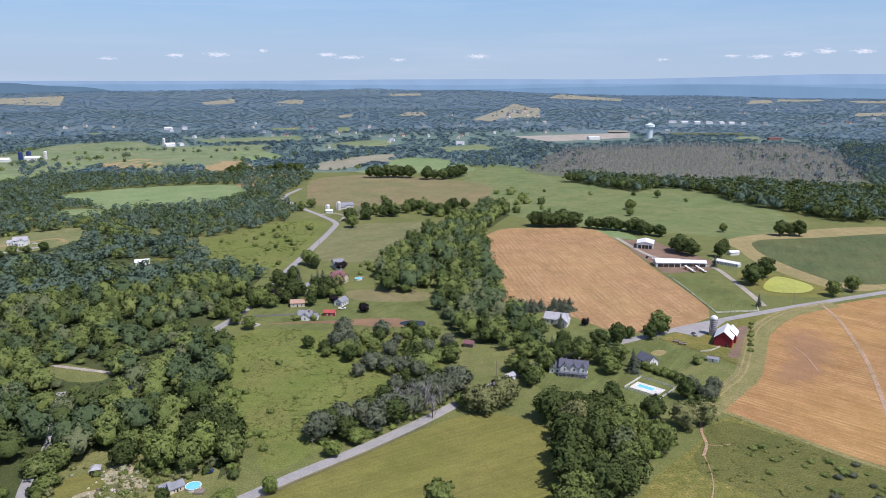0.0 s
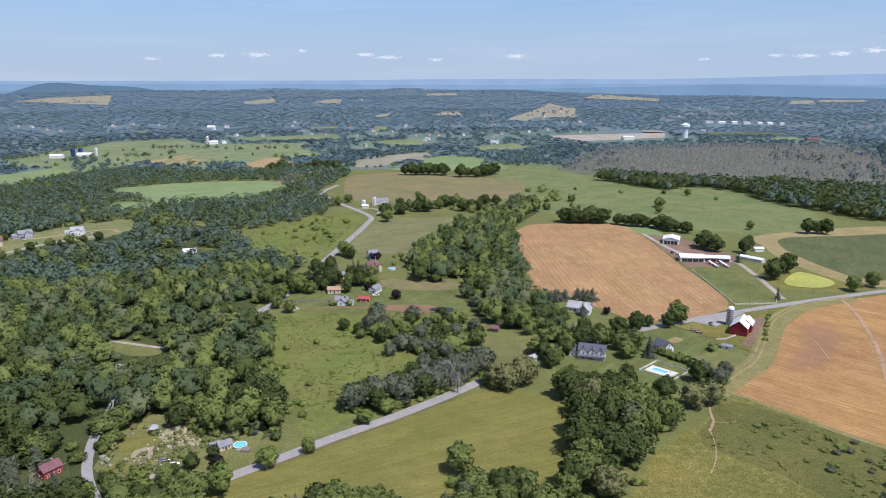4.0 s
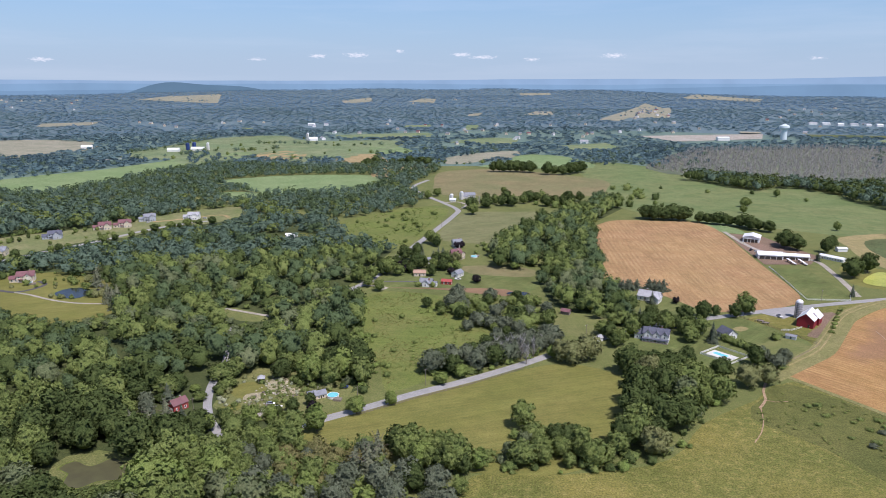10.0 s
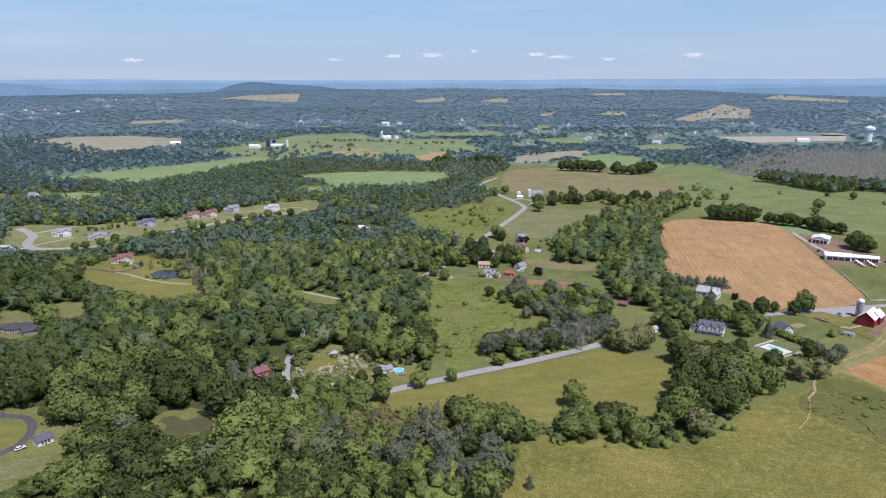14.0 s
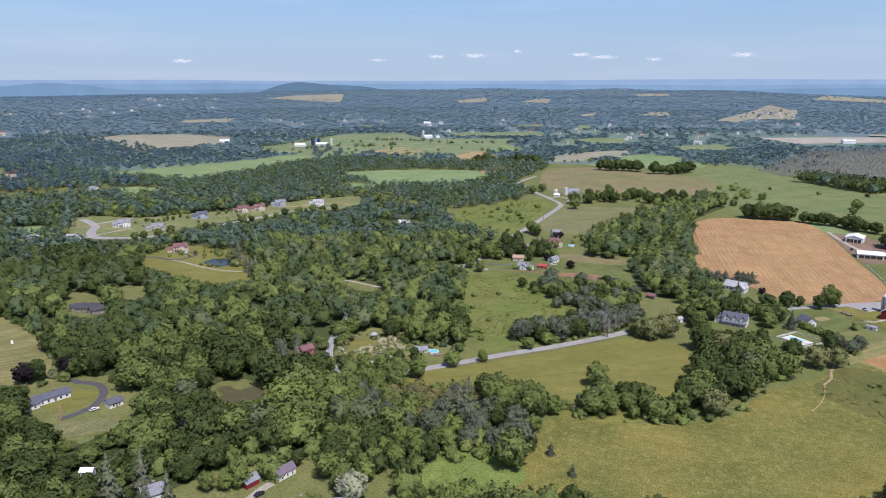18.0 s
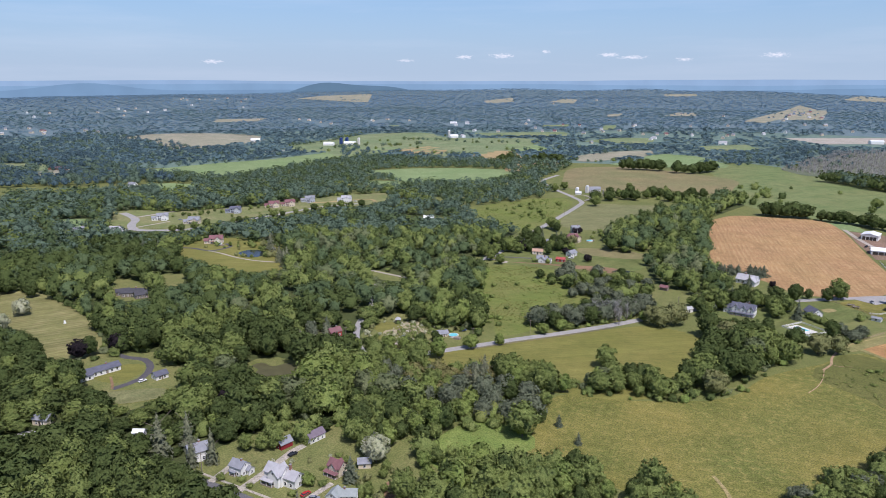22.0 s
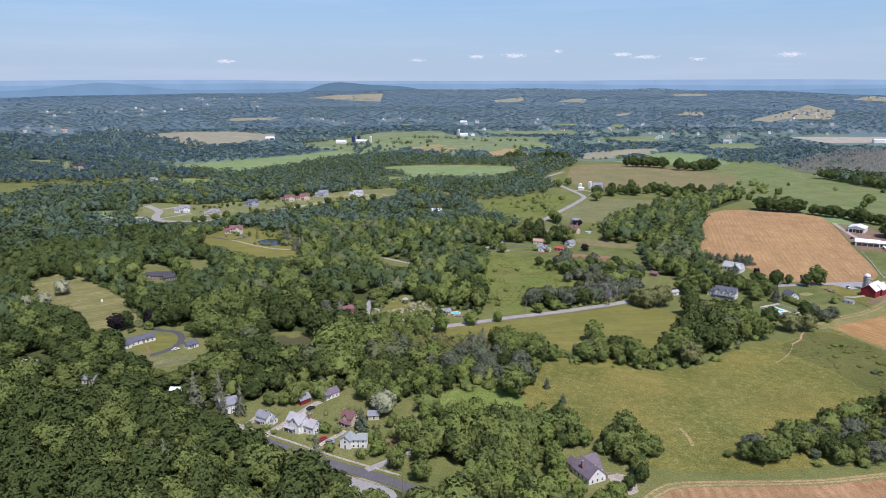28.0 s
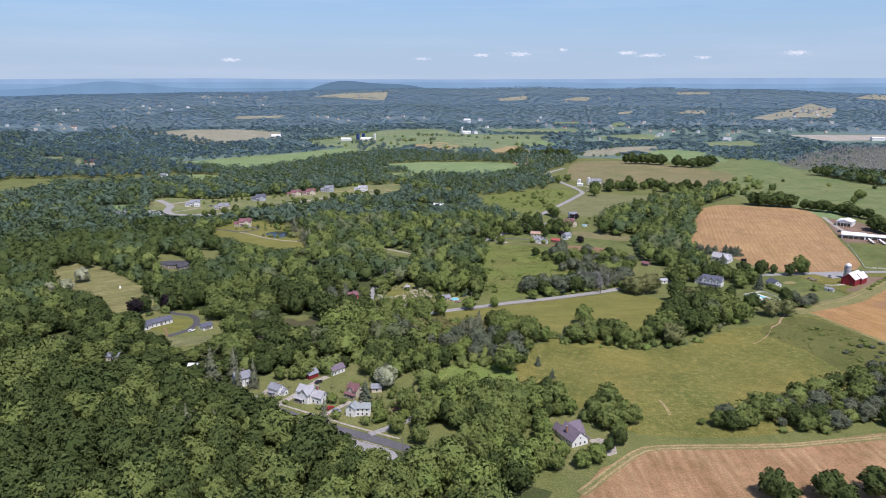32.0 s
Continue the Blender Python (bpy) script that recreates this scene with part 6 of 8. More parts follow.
for x, y, r, L, lab in ((-642, 1050, 8, 26, "long white barn far off"), (-610, 1072, 8, 30, "long white barn beside blue silos"), (-815, 1067, 30, 24, "white barn on a far field"), (-480, 1270, 40, 22, "far white farm building"), (-466, 1284, -50, 16, "far white farm building"), (30, 1330, 10, 20, "far grey farm building"), (-620, 1640, 0, 22, "far long white building"), (-590, 1660, 15, 14, "far long white building")):
    w = house("far_barn", x, y, r, [(L * 1.0, 11, 5.5, 3.4, 0, 0, 0)], M_WHITE, M_RWHITE if L > 20 else M_RLIGHT, lab, "barn", 1, wins=False)
    w.location.z = float(hz(x, y)) - 0.3
silo("silo", -492, 1275, 3, 17, M_CONCW, M_RWHITE, "white silo beside far farm buildings")

# water tower
wt = thing("water_tower", "pale blue-white water tower with a broad fluted stem", "water tower")
M_TOWER = surface("pale_tower_paint", (0.66, 0.74, 0.76), (0.58, 0.66, 0.68), 0.1, 0.5)
bm = bmesh.new()
tube(bm, (0, 0, -3), (0, 0, 22), 6.2, 5.6, 24)
part("stem", bm, M_TOWER, wt)
bm = bmesh.new()
tube(bm, (0, 0, 19), (0, 0, 23.5), 5.8, 9.6, 24)
tube(bm, (0, 0, 23.5), (0, 0, 27), 9.6, 9.2, 24)
tube(bm, (0, 0, 27), (0, 0, 30.5), 9.2, 2.0, 24)
part("tank", bm, M_TOWER, wt)
bm = bmesh.new()
tube(bm, (0, 0, 30.4), (0, 0, 31.6), 1.0, 0.8, 12)
part("vent", bm, M_TOWER, wt)
place(wt, 409, 1445, float(hz(409, 1445)) - 1, 0, 1.35)

# industrial yard and far town
hill_field("gravel_yard", [(139, 1468), (205, 1380), (372, 1450), (395, 1545)], M_GRAVEL, "wide pale gravel yard beyond the woods", 0.6)
hill_field("soil_heap", [(350, 1543), (392, 1543), (396, 1575), (356, 1577)], M_TAN2, "reddish earth heap at the gravel yard", 3.0)
wh = house("warehouse", 291, 1410, 12, [(30, 16, 7, 2.4, 0, 0, 0)], M_WHITE, M_RWHITE, "white-roofed warehouse at the gravel yard", "warehouse", 1, wins=False)
wh.location.z = float(hz(291, 1410)) + 0.4
for i, (x, L) in enumerate(((577, 26), (605, 24), (634, 20), (662, 24), (690, 16), (712, 20), (738, 14))):
    y = 1846 - 0.27 * (x - 577)
    w = house("warehouse", x, y, 5 + 3 * (i % 3), [(L, 16, 6, 2, 0, 0, 0)], M_WHITE, M_RWHITE if i % 3 else M_RLIGHT, "far white warehouse in a row", "warehouse", 1, wins=False, group="far warehouses")
    w.location.z = float(hz(x, y)) - 0.3
w = house("red_hall", 643, 1412, 5, [(34, 14, 5, 2.4, 0, 0, 0)], M_BRICK, M_RMAR, "far dark red hall", "hall", 1, wins=False)
w.location.z = float(hz(643, 1412)) - 0.3
for x, y, L, r in TOWN_AT:
    k = int(abs(x * 7 + y * 3)) % 5
    w = house("town_house", x, y, r, [(L, 8, 4.5, 3, 0, 0, 0)], M_WHITE if k < 1 else M_CREAM, (M_RLIGHT, M_RGREY, M_RGREY, M_RLIGHT, M_RMAR)[k], "pale house far off among trees", "house", 1, wins=False, group="far town")
    w.location.z = float(hz(x, y)) - 0.3


# ---------------------------------------------------------------- single trees
def crown_part(name, vf, mat, parent):
    o = new(name, mesh_arrays(name, vf[0], vf[1], [mat], None, True, vf[2]))
    o.parent = parent
    return o


def trunk_mesh(seed, top=0.55, r=0.022, limbs=5):
    rr = np.random.default_rng(seed)
    bm = bmesh.new()
    tube(bm, (0, 0, -0.02), (0.005, 0.003, top * 0.5), r, r * 0.75, 6)
    tube(bm, (0.005, 0.003, top * 0.5), (0, 0.01, top), r * 0.75, r * 0.4, 5)
    for k in range(limbs):
        a = k * 6.28 / limbs + rr.uniform(-0.4, 0.4)
        z = top * rr.uniform(0.4, 0.8)
        l = rr.uniform(0.16, 0.26)
        tube(bm, (0, 0, z), (math.cos(a) * l, math.sin(a) * l, z + rr.uniform(0.12, 0.24)), r * 0.42, r * 0.14, 3)
    return bm


KINDS = {
    # name: (crown maker, material, label, category, trunk top)
    "broadleaf_tree": (lambda s: broad_crown(200 + s, 13, 56, 0.0, 0.41, 0.05), M_LEAF, "green broadleaved tree in full summer leaf", "tree", 0.5),
    "dark_tree": (lambda s: broad_crown(230 + s, 13, 56, 0.0, 0.39, 0.05), M_LEAF_D, "dark green maple-like tree in full leaf", "tree", 0.5),
    "bright_tree": (lambda s: broad_crown(260 + s, 13, 56, 0.0, 0.38, 0.05), M_LEAF_B, "bright yellow-green young tree in full leaf", "tree", 0.5),
    "willow_tree": (lambda s: broad_crown(290 + s, 13, 56, 0.0, 0.47, 0.05), M_LEAF_W, "pale green willow with drooping foliage", "tree", 0.5),
    "silver_tree": (lambda s: broad_crown(320 + s, 13, 56, 0.0, 0.45, 0.05), M_LEAF_S, "grey-green willow tree with dense foliage", "tree", 0.45),
    "copper_beech": (lambda s: broad_crown(350 + s, 13, 56, 0.0, 0.45, 0.05), M_LEAF_P, "dark purple-leaved ornamental beech tree", "tree", 0.45),
    "blossom_tree": (lambda s: broad_crown(380 + s, 13, 56, 0.0, 0.41, 0.05), M_LEAF_FL, "tree covered with creamy white blossom", "tree", 0.45),
    "spruce_tree": (lambda s: cone_crown(400 + s, 13, 16, 0.2, 0.05, 0.055), M_NEEDLE, "dark green conical spruce tree", "conifer", 0.9),
    "grey_spruce": (lambda s: cone_crown(430 + s, 14, 15, 0.19, 0.08, 0.05), M_SPRUCE, "tall thin grey-green Norway spruce", "conifer", 0.95),
    "bare_tree": (lambda s: bare_crown(460 + s, 90), M_DEAD, "leafless grey dying roadside tree", "tree", 0.6),
    "shrub": (lambda s: broad_crown(490 + s, 6, 30, -0.2, 0.6, 0.07, 1), M_LEAF, "rounded leafy green garden shrub", "shrub", 0.3),
    "brown_shrub": (lambda s: broad_crown(520 + s, 6, 30, -0.2, 0.7, 0.07, 1), M_LEAF_BR, "brownish green shrub in a thicket", "shrub", 0.3),
    "pink_bush": (lambda s: broad_crown(560 + s, 5, 26, -0.25, 0.6, 0.08, 1), M_LEAF_PK, "low pink-flowering garden bush", "shrub", 0.3),
    "silver_shrub": (lambda s: broad_crown(570 + s, 6, 30, -0.2, 0.6, 0.07, 1), M_LEAF_W, "pale green leafy garden shrub", "shrub", 0.3),
    "flower_bush": (lambda s: broad_crown(550 + s, 5, 26, -0.25, 0.6, 0.08, 1), M_LEAF_FL, "low white-flowering garden bush", "shrub", 0.3),
}
PROTO = {}
TREE_RNG = np.random.default_rng(5)


def plant(kind, x, y, h, squat=1.0):
    """A tree of one kind and height; three crown shapes to a kind."""
    v = int(TREE_RNG.integers(0, 3))
    h = h * U
    m = pose(x * U, y * U, float(hz(x, y)) - 0.05, 0, 0, float(TREE_RNG.uniform(0, 360)))
    sc = Matrix.Diagonal((h * squat, h * squat, h, 1))
    if (kind, v) not in PROTO:
        make, mat, lab, cat, top = KINDS[kind]
        t = thing(kind, lab, cat, kind.replace("_", " ") + "s")
        part("trunk", trunk_mesh(v + 3, top), M_BARK, t)
        crown_part("crown", make(v), mat, t)
        t.matrix_basis = m @ sc
        PROTO[kind, v] = (t, Matrix.Diagonal((h * squat, h * squat, h, 1)))
        return t
    t, s0 = PROTO[kind, v]
    return copy_thing(t, m @ sc @ s0.inverted())


def row(kind, pts, lo, hi, squat=1.0):
    jit = 1.3 if lo >= 7 and len(pts) > 5 else 0.0
    for x, y in pts:
        dx, dy, wd = TREE_RNG.uniform(-jit, jit), TREE_RNG.uniform(-jit, jit), TREE_RNG.uniform(0.86, 1.2)
        plant(kind, x + float(dx), y + float(dy), float(TREE_RNG.uniform(lo * 0.9, hi)), squat * float(wd))


def grove(kinds, poly, spacing, lo, hi, seed, clear=(), squat=1.0, glades=False, keep=1.0):
    p = scatter([poly], spacing, clear, ROADS, seed, 1.4 if keep < 1 else 0.85, keep)
    top = sightline_height(p, glades)
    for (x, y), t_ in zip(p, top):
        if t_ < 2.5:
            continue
        plant(kinds[int(TREE_RNG.integers(0, len(kinds)))], float(x), float(y), float(min(TREE_RNG.uniform(lo, hi), t_)), squat)


# around the red barn, the estate and the dairy
row("dark_tree", [(97, 321), (81, 315), (72, 309), (61, 302), (50, 297), (64, 258), (93, 257)], 8, 10)
row("broadleaf_tree", [(75, 293), (68, 290), (105, 327), (42, 284), (37, 272), (60, 296)], 9, 12)
row("dark_tree", [(76, 240)], 8, 9.5, 1.15)
row("dark_tree", [(54, 299), (65, 299), (83, 319), (64, 251), (36, 267), (33, 277), (44, 291), (54, 311), (72, 306), (88, 322), (46, 302)], 7, 9.5)
row("broadleaf_tree", [(70, 281), (30, 283), (40, 300)], 7, 9, 1.25)
row("spruce_tree", [(80, 282)], 8.5, 9.5, 1.9)
row("spruce_tree", [(82, 287), (43, 292), (48, 303), (171, 372), (57, 338), (178, 455)], 8, 10)
row("spruce_tree", [(36, 367), (40, 364), (44, 363), (48, 363), (52, 366), (59, 366), (62, 367), (65, 368), (67, 365), (64, 362), (42, 368), (47, 368)], 6, 7.5, 2.5)
row("copper_beech", [(71, 341), (-42, 362), (-65, 452), (-70, 402), (-89, 378)], 4, 6)
row("dark_tree", [(264, 551), (271, 553), (277, 550), (192, 484), (199, 495), (165, 494), (172, 488), (168, 498), (184, 414), (190, 424), (198, 430)], 11, 15, 1.1)
row("broadleaf_tree", [(220, 391), (236, 400), (223, 566), (221, 738), (166, 634), (175, 668), (180, 674), (105, 329)], 8, 11)
row("dark_tree", [(76, 588), (80, 592), (84, 586), (89, 590), (94, 585), (99, 590), (104, 586), (108, 588)], 12, 15, 1.15)
row("dark_tree", [(121, 582), (127, 578), (133, 575), (140, 572), (144, 574), (149, 566), (154, 568), (158, 558), (163, 556), (168, 550)], 9, 12, 1.2)
row("willow_tree", [(43, 233), (16, 245), (11, 246), (22, 251), (63, 228), (86, 231), (92, 235)], 9, 12, 1.05)
row("silver_tree", [(102, 256), (97, 262), (106, 262)], 6, 8, 1.2)
row("shrub", [(110, 291), (86, 286), (88.5, 283), (90, 280), (92, 277.5), (94, 275), (96, 271.5), (98, 268), (99, 265), (87, 284)], 3.2, 4.2, 1.1)
row("shrub", [(99, 255), (102, 258.5), (105, 262), (108, 265), (103, 254)], 2.6, 3.4, 1.2)
row("bright_tree", [(-36, 213), (-29, 221), (-62, 182), (-51, 191), (7, 250)], 6, 8, 1.1)
row("broadleaf_tree", [(-1, 182), (36, 176), (-20, 116), (-18, 110)], 10, 13)
row("spruce_tree", [(1, 111.5), (-8, 122)], 5, 6.5, 1.3)
# hamlet and side road
row("broadleaf_tree", [(-86, 456), (-91, 462), (-112, 352), (-104, 342), (-98, 372), (-60, 640), (-66, 628), (-126, 680), (-131, 660), (-76, 582), (-59, 712), (-34, 650)], 8, 12)
row("dark_tree", [(-103, 368), (-96, 408), (-92, 418), (-74, 398), (-66, 394), (-84, 388), (-70, 642), (-55, 632), (-13, 640), (-2, 643), (5, 640)], 8, 12)
row("spruce_tree", [(-88, 422), (-71, 410), (-68, 406)], 8, 11)
row("bare_tree", [(-76, 634), (-80, 628)], 11, 13)
row("dark_tree", [(-72, 650), (-62, 655), (-52, 664), (-48, 640), (-44, 634), (-28, 662), (-22, 668), (8, 668), (14, 664), (20, 672), (-80, 612), (-68, 620)], 8, 12, 1.15)
row("willow_tree", [(-10, 412), (-62, 408)], 7, 9)
row("shrub", [(-40, 425), (-34, 440), (-46, 448), (-30, 452), (-52, 436), (-26, 430), (-20, 446)], 3, 5, 1.2)
row("dark_tree", [(-84, 453), (-91, 384), (-104, 380), (-85, 376), (-72, 374), (-68, 386), (-80, 390), (-97, 392), (-88, 398)], 7, 9)
row("broadleaf_tree", [(-106, 360), (-95, 335), (-100, 372), (-92, 370), (-74, 392)], 7, 10, 1.1)
row("copper_beech", [(-94, 387), (-60, 378), (-68, 449)], 5, 6.5)
row("spruce_tree", [(-86, 413), (-79, 414), (-74, 415), (-73, 426), (-64, 396), (-70, 392)], 7, 9, 1.2)
row("bright_tree", [(-59, 392), (-63, 390), (-22, 398)], 5, 6.5, 1.2)
row("shrub", [(-41, 363), (-44, 444), (-40, 447), (-36, 441), (-48, 452), (-54, 456), (-50, 461), (-75, 349), (-66, 349)], 2.4, 3.6, 1.1)
row("silver_tree", [(-24, 283), (-18, 283), (-35, 278), (-30, 286), (-42, 309), (-49, 311)], 6.5, 8.5, 1.2)
# thicket between the two meadows
row("dark_tree", [(-40.4, 156.9), (-32.1, 151.2), (-24.3, 149.4), (-16.8, 147.6)], 7.5, 10)
row("broadleaf_tree", [(-36.2, 152.7), (-28.0, 149.7), (-20.6, 149.0), (-30.8, 156.6), (-24.5, 156.8)], 7.5, 10)
row("bright_tree", [(-12.5, 151.0)], 6, 8)
row("silver_tree", [(-18.7, 123.7)], 9, 10, 1.15)
row("shrub", [(-10.8, 160.1), (-9.1, 161.2), (-7.1, 159.7), (-5.5, 159.5), (-12.0, 157.2), (-9.5, 156.6), (-3.8, 157.9)], 1.6, 3.0, 1.3)
row("grey_spruce", [(-50.0, 142.0), (-45.0, 139.7), (-44.4, 148.2)], 10, 13, 1.4)
row("brown_shrub", [(-60.3, 144.5), (-56.0, 143.0), (-60.2, 137.2), (-59.5, 149.7)], 4, 6, 1.2)
# trees before the road of the new houses
row("broadleaf_tree", [(-371, 338), (-361, 352), (-352, 372), (-347, 384), (-341, 394), (-336, 408), (-331, 420), (-321, 440), (-318, 452), (-309, 476), (-300, 486)], 5, 8, 1.15)
row("dark_tree", [(-366, 342), (-357, 362), (-344, 388), (-327, 428), (-315, 462), (-304, 480), (-294, 494), (-285, 500)], 5, 8, 1.15)
# field hedges between the far pastures
row("dark_tree", [(-91, 891), (-84, 893), (-77, 891), (-70, 894), (-62, 896), (-52, 893), (-44, 891), (-19, 876), (-10, 880), (-1, 876), (8, 884), (16, 895), (22, 905)], 12, 17, 1.2)
row("dark_tree", [(-271, 918), (-262, 925), (-250, 928), (-240, 934), (-228, 938), (-214, 941), (-200, 942), (-190, 940)], 11, 15, 1.3)
# village gardens
row("grey_spruce", [(-61, 34.5), (-105, 57), (-110, 51), (-118, 60), (-122, 52), (-90, 16), (-95, 8)], 13, 17, 1.0)
row("spruce_tree", [(-59.5, 63.5)], 9, 10, 1.4)
row("blossom_tree", [(-57, 76), (-295, 141), (-283, 120), (-290, 114)], 8.5, 10)
row("shrub", [(-97, 49.5), (-90.5, 51), (-71.5, 50), (-66, 58), (-47.5, 49), (-50, 46), (-45, 52), (-42, 50), (-73.5, 60), (-62, 46), (-86, 49), (-70, 75), (-66.5, 73)], 1.6, 3.4, 1.2)
row("bright_tree", [(-70, 56.5), (-39, 55), (-46, 50)], 4.5, 6, 1.2)
row("broadleaf_tree", [(-40, 60), (-36, 44), (-27, 40), (-30, 52), (-63, 80), (-70, 86)], 8, 11)
row("bright_tree", [(30.5, 52), (-12, 22), (-4, 18), (6, 40), (12, 44)], 7, 12)
row("dark_tree", [(-217, 112), (-206, 120), (-240, 138)], 9, 11, 1.0)
row("copper_beech", [(-208, 119), (-219, 108), (-128, 92)], 8, 10)
row("dark_tree", [(-318, 166), (-330, 172), (-338, 166)], 8, 10)
row("dark_tree", [(82, 51), (97, 57), (110, 64), (86, 48), (101, 53)], 8, 10, 1.1)
row("copper_beech", [(-111.5, 160.4)], 5.5, 6.5, 1.1)
row("copper_beech", [(-78.5, 181.5), (-35, 24.5)], 3.6, 4.6, 1.2)
row("spruce_tree", [(-123, 167), (-119, 158), (-133, 163), (-135, 178)], 6.5, 8.5, 1.4)
row("broadleaf_tree", [(-95, 147.5), (-89, 152), (-83.5, 156)], 7.5, 9.5, 1.1)
row("dark_tree", [(-79, 160.5), (-107, 147)], 7, 8.5)
row("grey_spruce", [(-122, 158), (-126, 152), (-131, 148), (-229, 284), (-226, 276), (-262, 314), (-235, 286)], 11, 14, 1.3)
row("dark_tree", [(-202, 261), (-214, 268)], 8, 10)
row("silver_tree", [(-140, 172), (-136, 166), (-234, 288)], 6, 8)

# thickets, one by one where the camera sees them best
GARDEN = [(-33, 77), (-17, 94), (17, 90), (32, 93), (41, 81), (37, 72), (28, 72), (22, 79), (13, 79), (8, 72), (9, 60), (14, 48), (22, 42), (10, 30), (-12, 33), (-22, 42), (-30, 52)]
grove(["broadleaf_tree", "dark_tree", "broadleaf_tree", "bright_tree", "shrub"], GARDEN, 5.4, 7, 11.5, 51, [[(-25, 52), (-18, 54), (-12, 36), (-18, 34)]])
row("bright_tree", [(13, 55), (20, 50), (27, 47)], 6, 8)
row("dark_tree", [(33, 60), (36, 66)], 5, 7)
grove(["silver_tree", "broadleaf_tree", "dark_tree", "bright_tree"], [(-80, 100), (-84, 130), (-60, 136), (-20, 140), (-10, 132), (-12, 118), (-26, 116), (-40, 108), (-50, 98)], 7.4, 6, 10, 52)
grove(["brown_shrub", "brown_shrub", "shrub", "silver_tree"], [(-92, 132), (-82, 152), (-60, 160), (-44, 158), (-40, 142), (-60, 130)], 5.4, 4, 7, 53)
grove(["dark_tree", "broadleaf_tree", "bright_tree"], [(-40, 146), (-38, 158), (-14, 160), (-14, 148), (-26, 144)], 7.5, 9, 12, 54)
grove(["broadleaf_tree", "dark_tree", "bright_tree"], [(-112, 134), (-104, 148), (-84, 160), (-68, 168), (-62, 158), (-84, 140), (-100, 128)], 7.5, 7, 11, 55)
grove(["dark_tree", "silver_tree", "broadleaf_tree", "shrub"], [(72, 88), (86, 96), (106, 104), (130, 118), (150, 140), (150, 176), (128, 176), (112, 160), (92, 138), (78, 118), (66, 104), (58, 92)], 4.4, 2.0, 8, 56, squat=1.2, keep=0.75)
grove(["shrub", "shrub", "silver_tree"], [(92, 212), (104, 220), (126, 212), (150, 196), (140, 178), (118, 178), (106, 196)], 4.2, 0.6, 1.6, 57, squat=2.2, keep=0.4)
grove(["silver_tree", "broadleaf_tree", "dark_tree", "shrub"], [(-66, 306), (-52, 328), (-8, 332), (10, 300), (-2, 276), (-22, 270), (-30, 286)], 7.5, 4, 9, 58, squat=1.15)
grove(["shrub"], [(-98, 300), (-60, 300), (-30, 270), (-44, 226), (-64, 216), (-88, 262)], 24, 1.2, 2.4, 59, squat=1.4)
grove(["shrub", "shrub", "broadleaf_tree"], [(-180, 520), (-137, 606), (-102, 596), (-108, 450), (-150, 460)], 20, 2, 5, 60, squat=1.3, keep=0.8)
grove(["bare_tree", "bare_tree", "silver_tree"], [(-26, 236), (-8, 256), (2, 266), (8, 258), (-12, 238)], 4.2, 8, 11, 61)
BED = [(-108, 185), (-104, 190), (-103, 200), (-100, 204), (-97, 200), (-91, 201), (-87, 193), (-90, 189), (-94, 188), (-96, 182), (-102, 179)]
grove(["flower_bush", "shrub", "silver_shrub", "shrub", "pink_bush"], BED, 1.7, 0.5, 1.4, 62, [], 1.2)
grove(["shrub", "silver_shrub", "shrub", "flower_bush"], [(-118, 178), (-119, 204), (-96, 210), (-76, 202), (-72, 194), (-84, 182), (-95, 172), (-108, 172)], 3.6, 0.7, 2.4, 63, [BED, [(-116, 191), (-116, 198), (-112, 202), (-106, 200), (-103, 196), (-104, 189), (-107, 186), (-112, 187)], [(-84, 198), (-72, 200), (-70, 188), (-84, 188)]], 1.2)
grove(["shrub", "silver_shrub", "broadleaf_tree"], [(-120, 176), (-122, 206), (-117, 206), (-116, 180), (-108, 172), (-92, 170), (-92, 174), (-112, 168)], 4.0, 1.6, 4.0, 67, [], 1.1)
grove(["shrub", "silver_shrub", "broadleaf_tree"], [(-100, 206), (-82, 204), (-74, 199), (-82, 198), (-96, 202)], 4.0, 1.6, 4.0, 68, [], 1.1)
row("dark_tree", [(-81, 186), (-86, 180), (-90, 176)], 4, 5.5)
row("bright_tree", [(-97, 168), (-91, 172), (-104, 165), (-109, 160)], 5.5, 7.5)
grove(["shrub", "silver_shrub", "shrub", "bare_tree"], [(-256, 314), (-244, 308), (-242, 296), (-252, 294), (-255, 298), (-249, 302), (-250, 306)], 3.4, 2.6, 5.0, 69)
grove(["shrub", "silver_shrub"], [(-279, 290), (-262, 286), (-258, 290), (-274, 293)], 4.5, 2.6, 3.0, 70)
row("silver_shrub", [(-283, 306), (-287, 312), (-268, 315), (-262, 314), (-278, 314)], 1.4, 2.4)
row("bare_tree", [(-246, 302), (-248, 299)], 8, 10)
row("dark_tree", [(93, 281), (95, 277.5), (96.5, 274), (98, 270), (99, 266), (100.5, 262), (101.5, 258), (98, 254), (93.5, 250)], 2.6, 3.6, 1.7)
row("shrub", [(155, 343), (152, 337), (149.6, 331), (147, 325), (144.5, 319), (142, 313), (139, 306)], 1.3, 2.1, 1.6)
# scattered hedge growth and dead wood farther off
DEADWOOD = [(110, 960), (216, 1250), (431, 1310), (640, 1270), (600, 960), (440, 800), (309, 790), (218, 860)]
far_patch("dead_wood_floor", DEADWOOD, M_DEADFLOOR, "grey brush-strewn floor of the dead wood")
q = scatter([DEADWOOD], 8.6, [], [], 71)
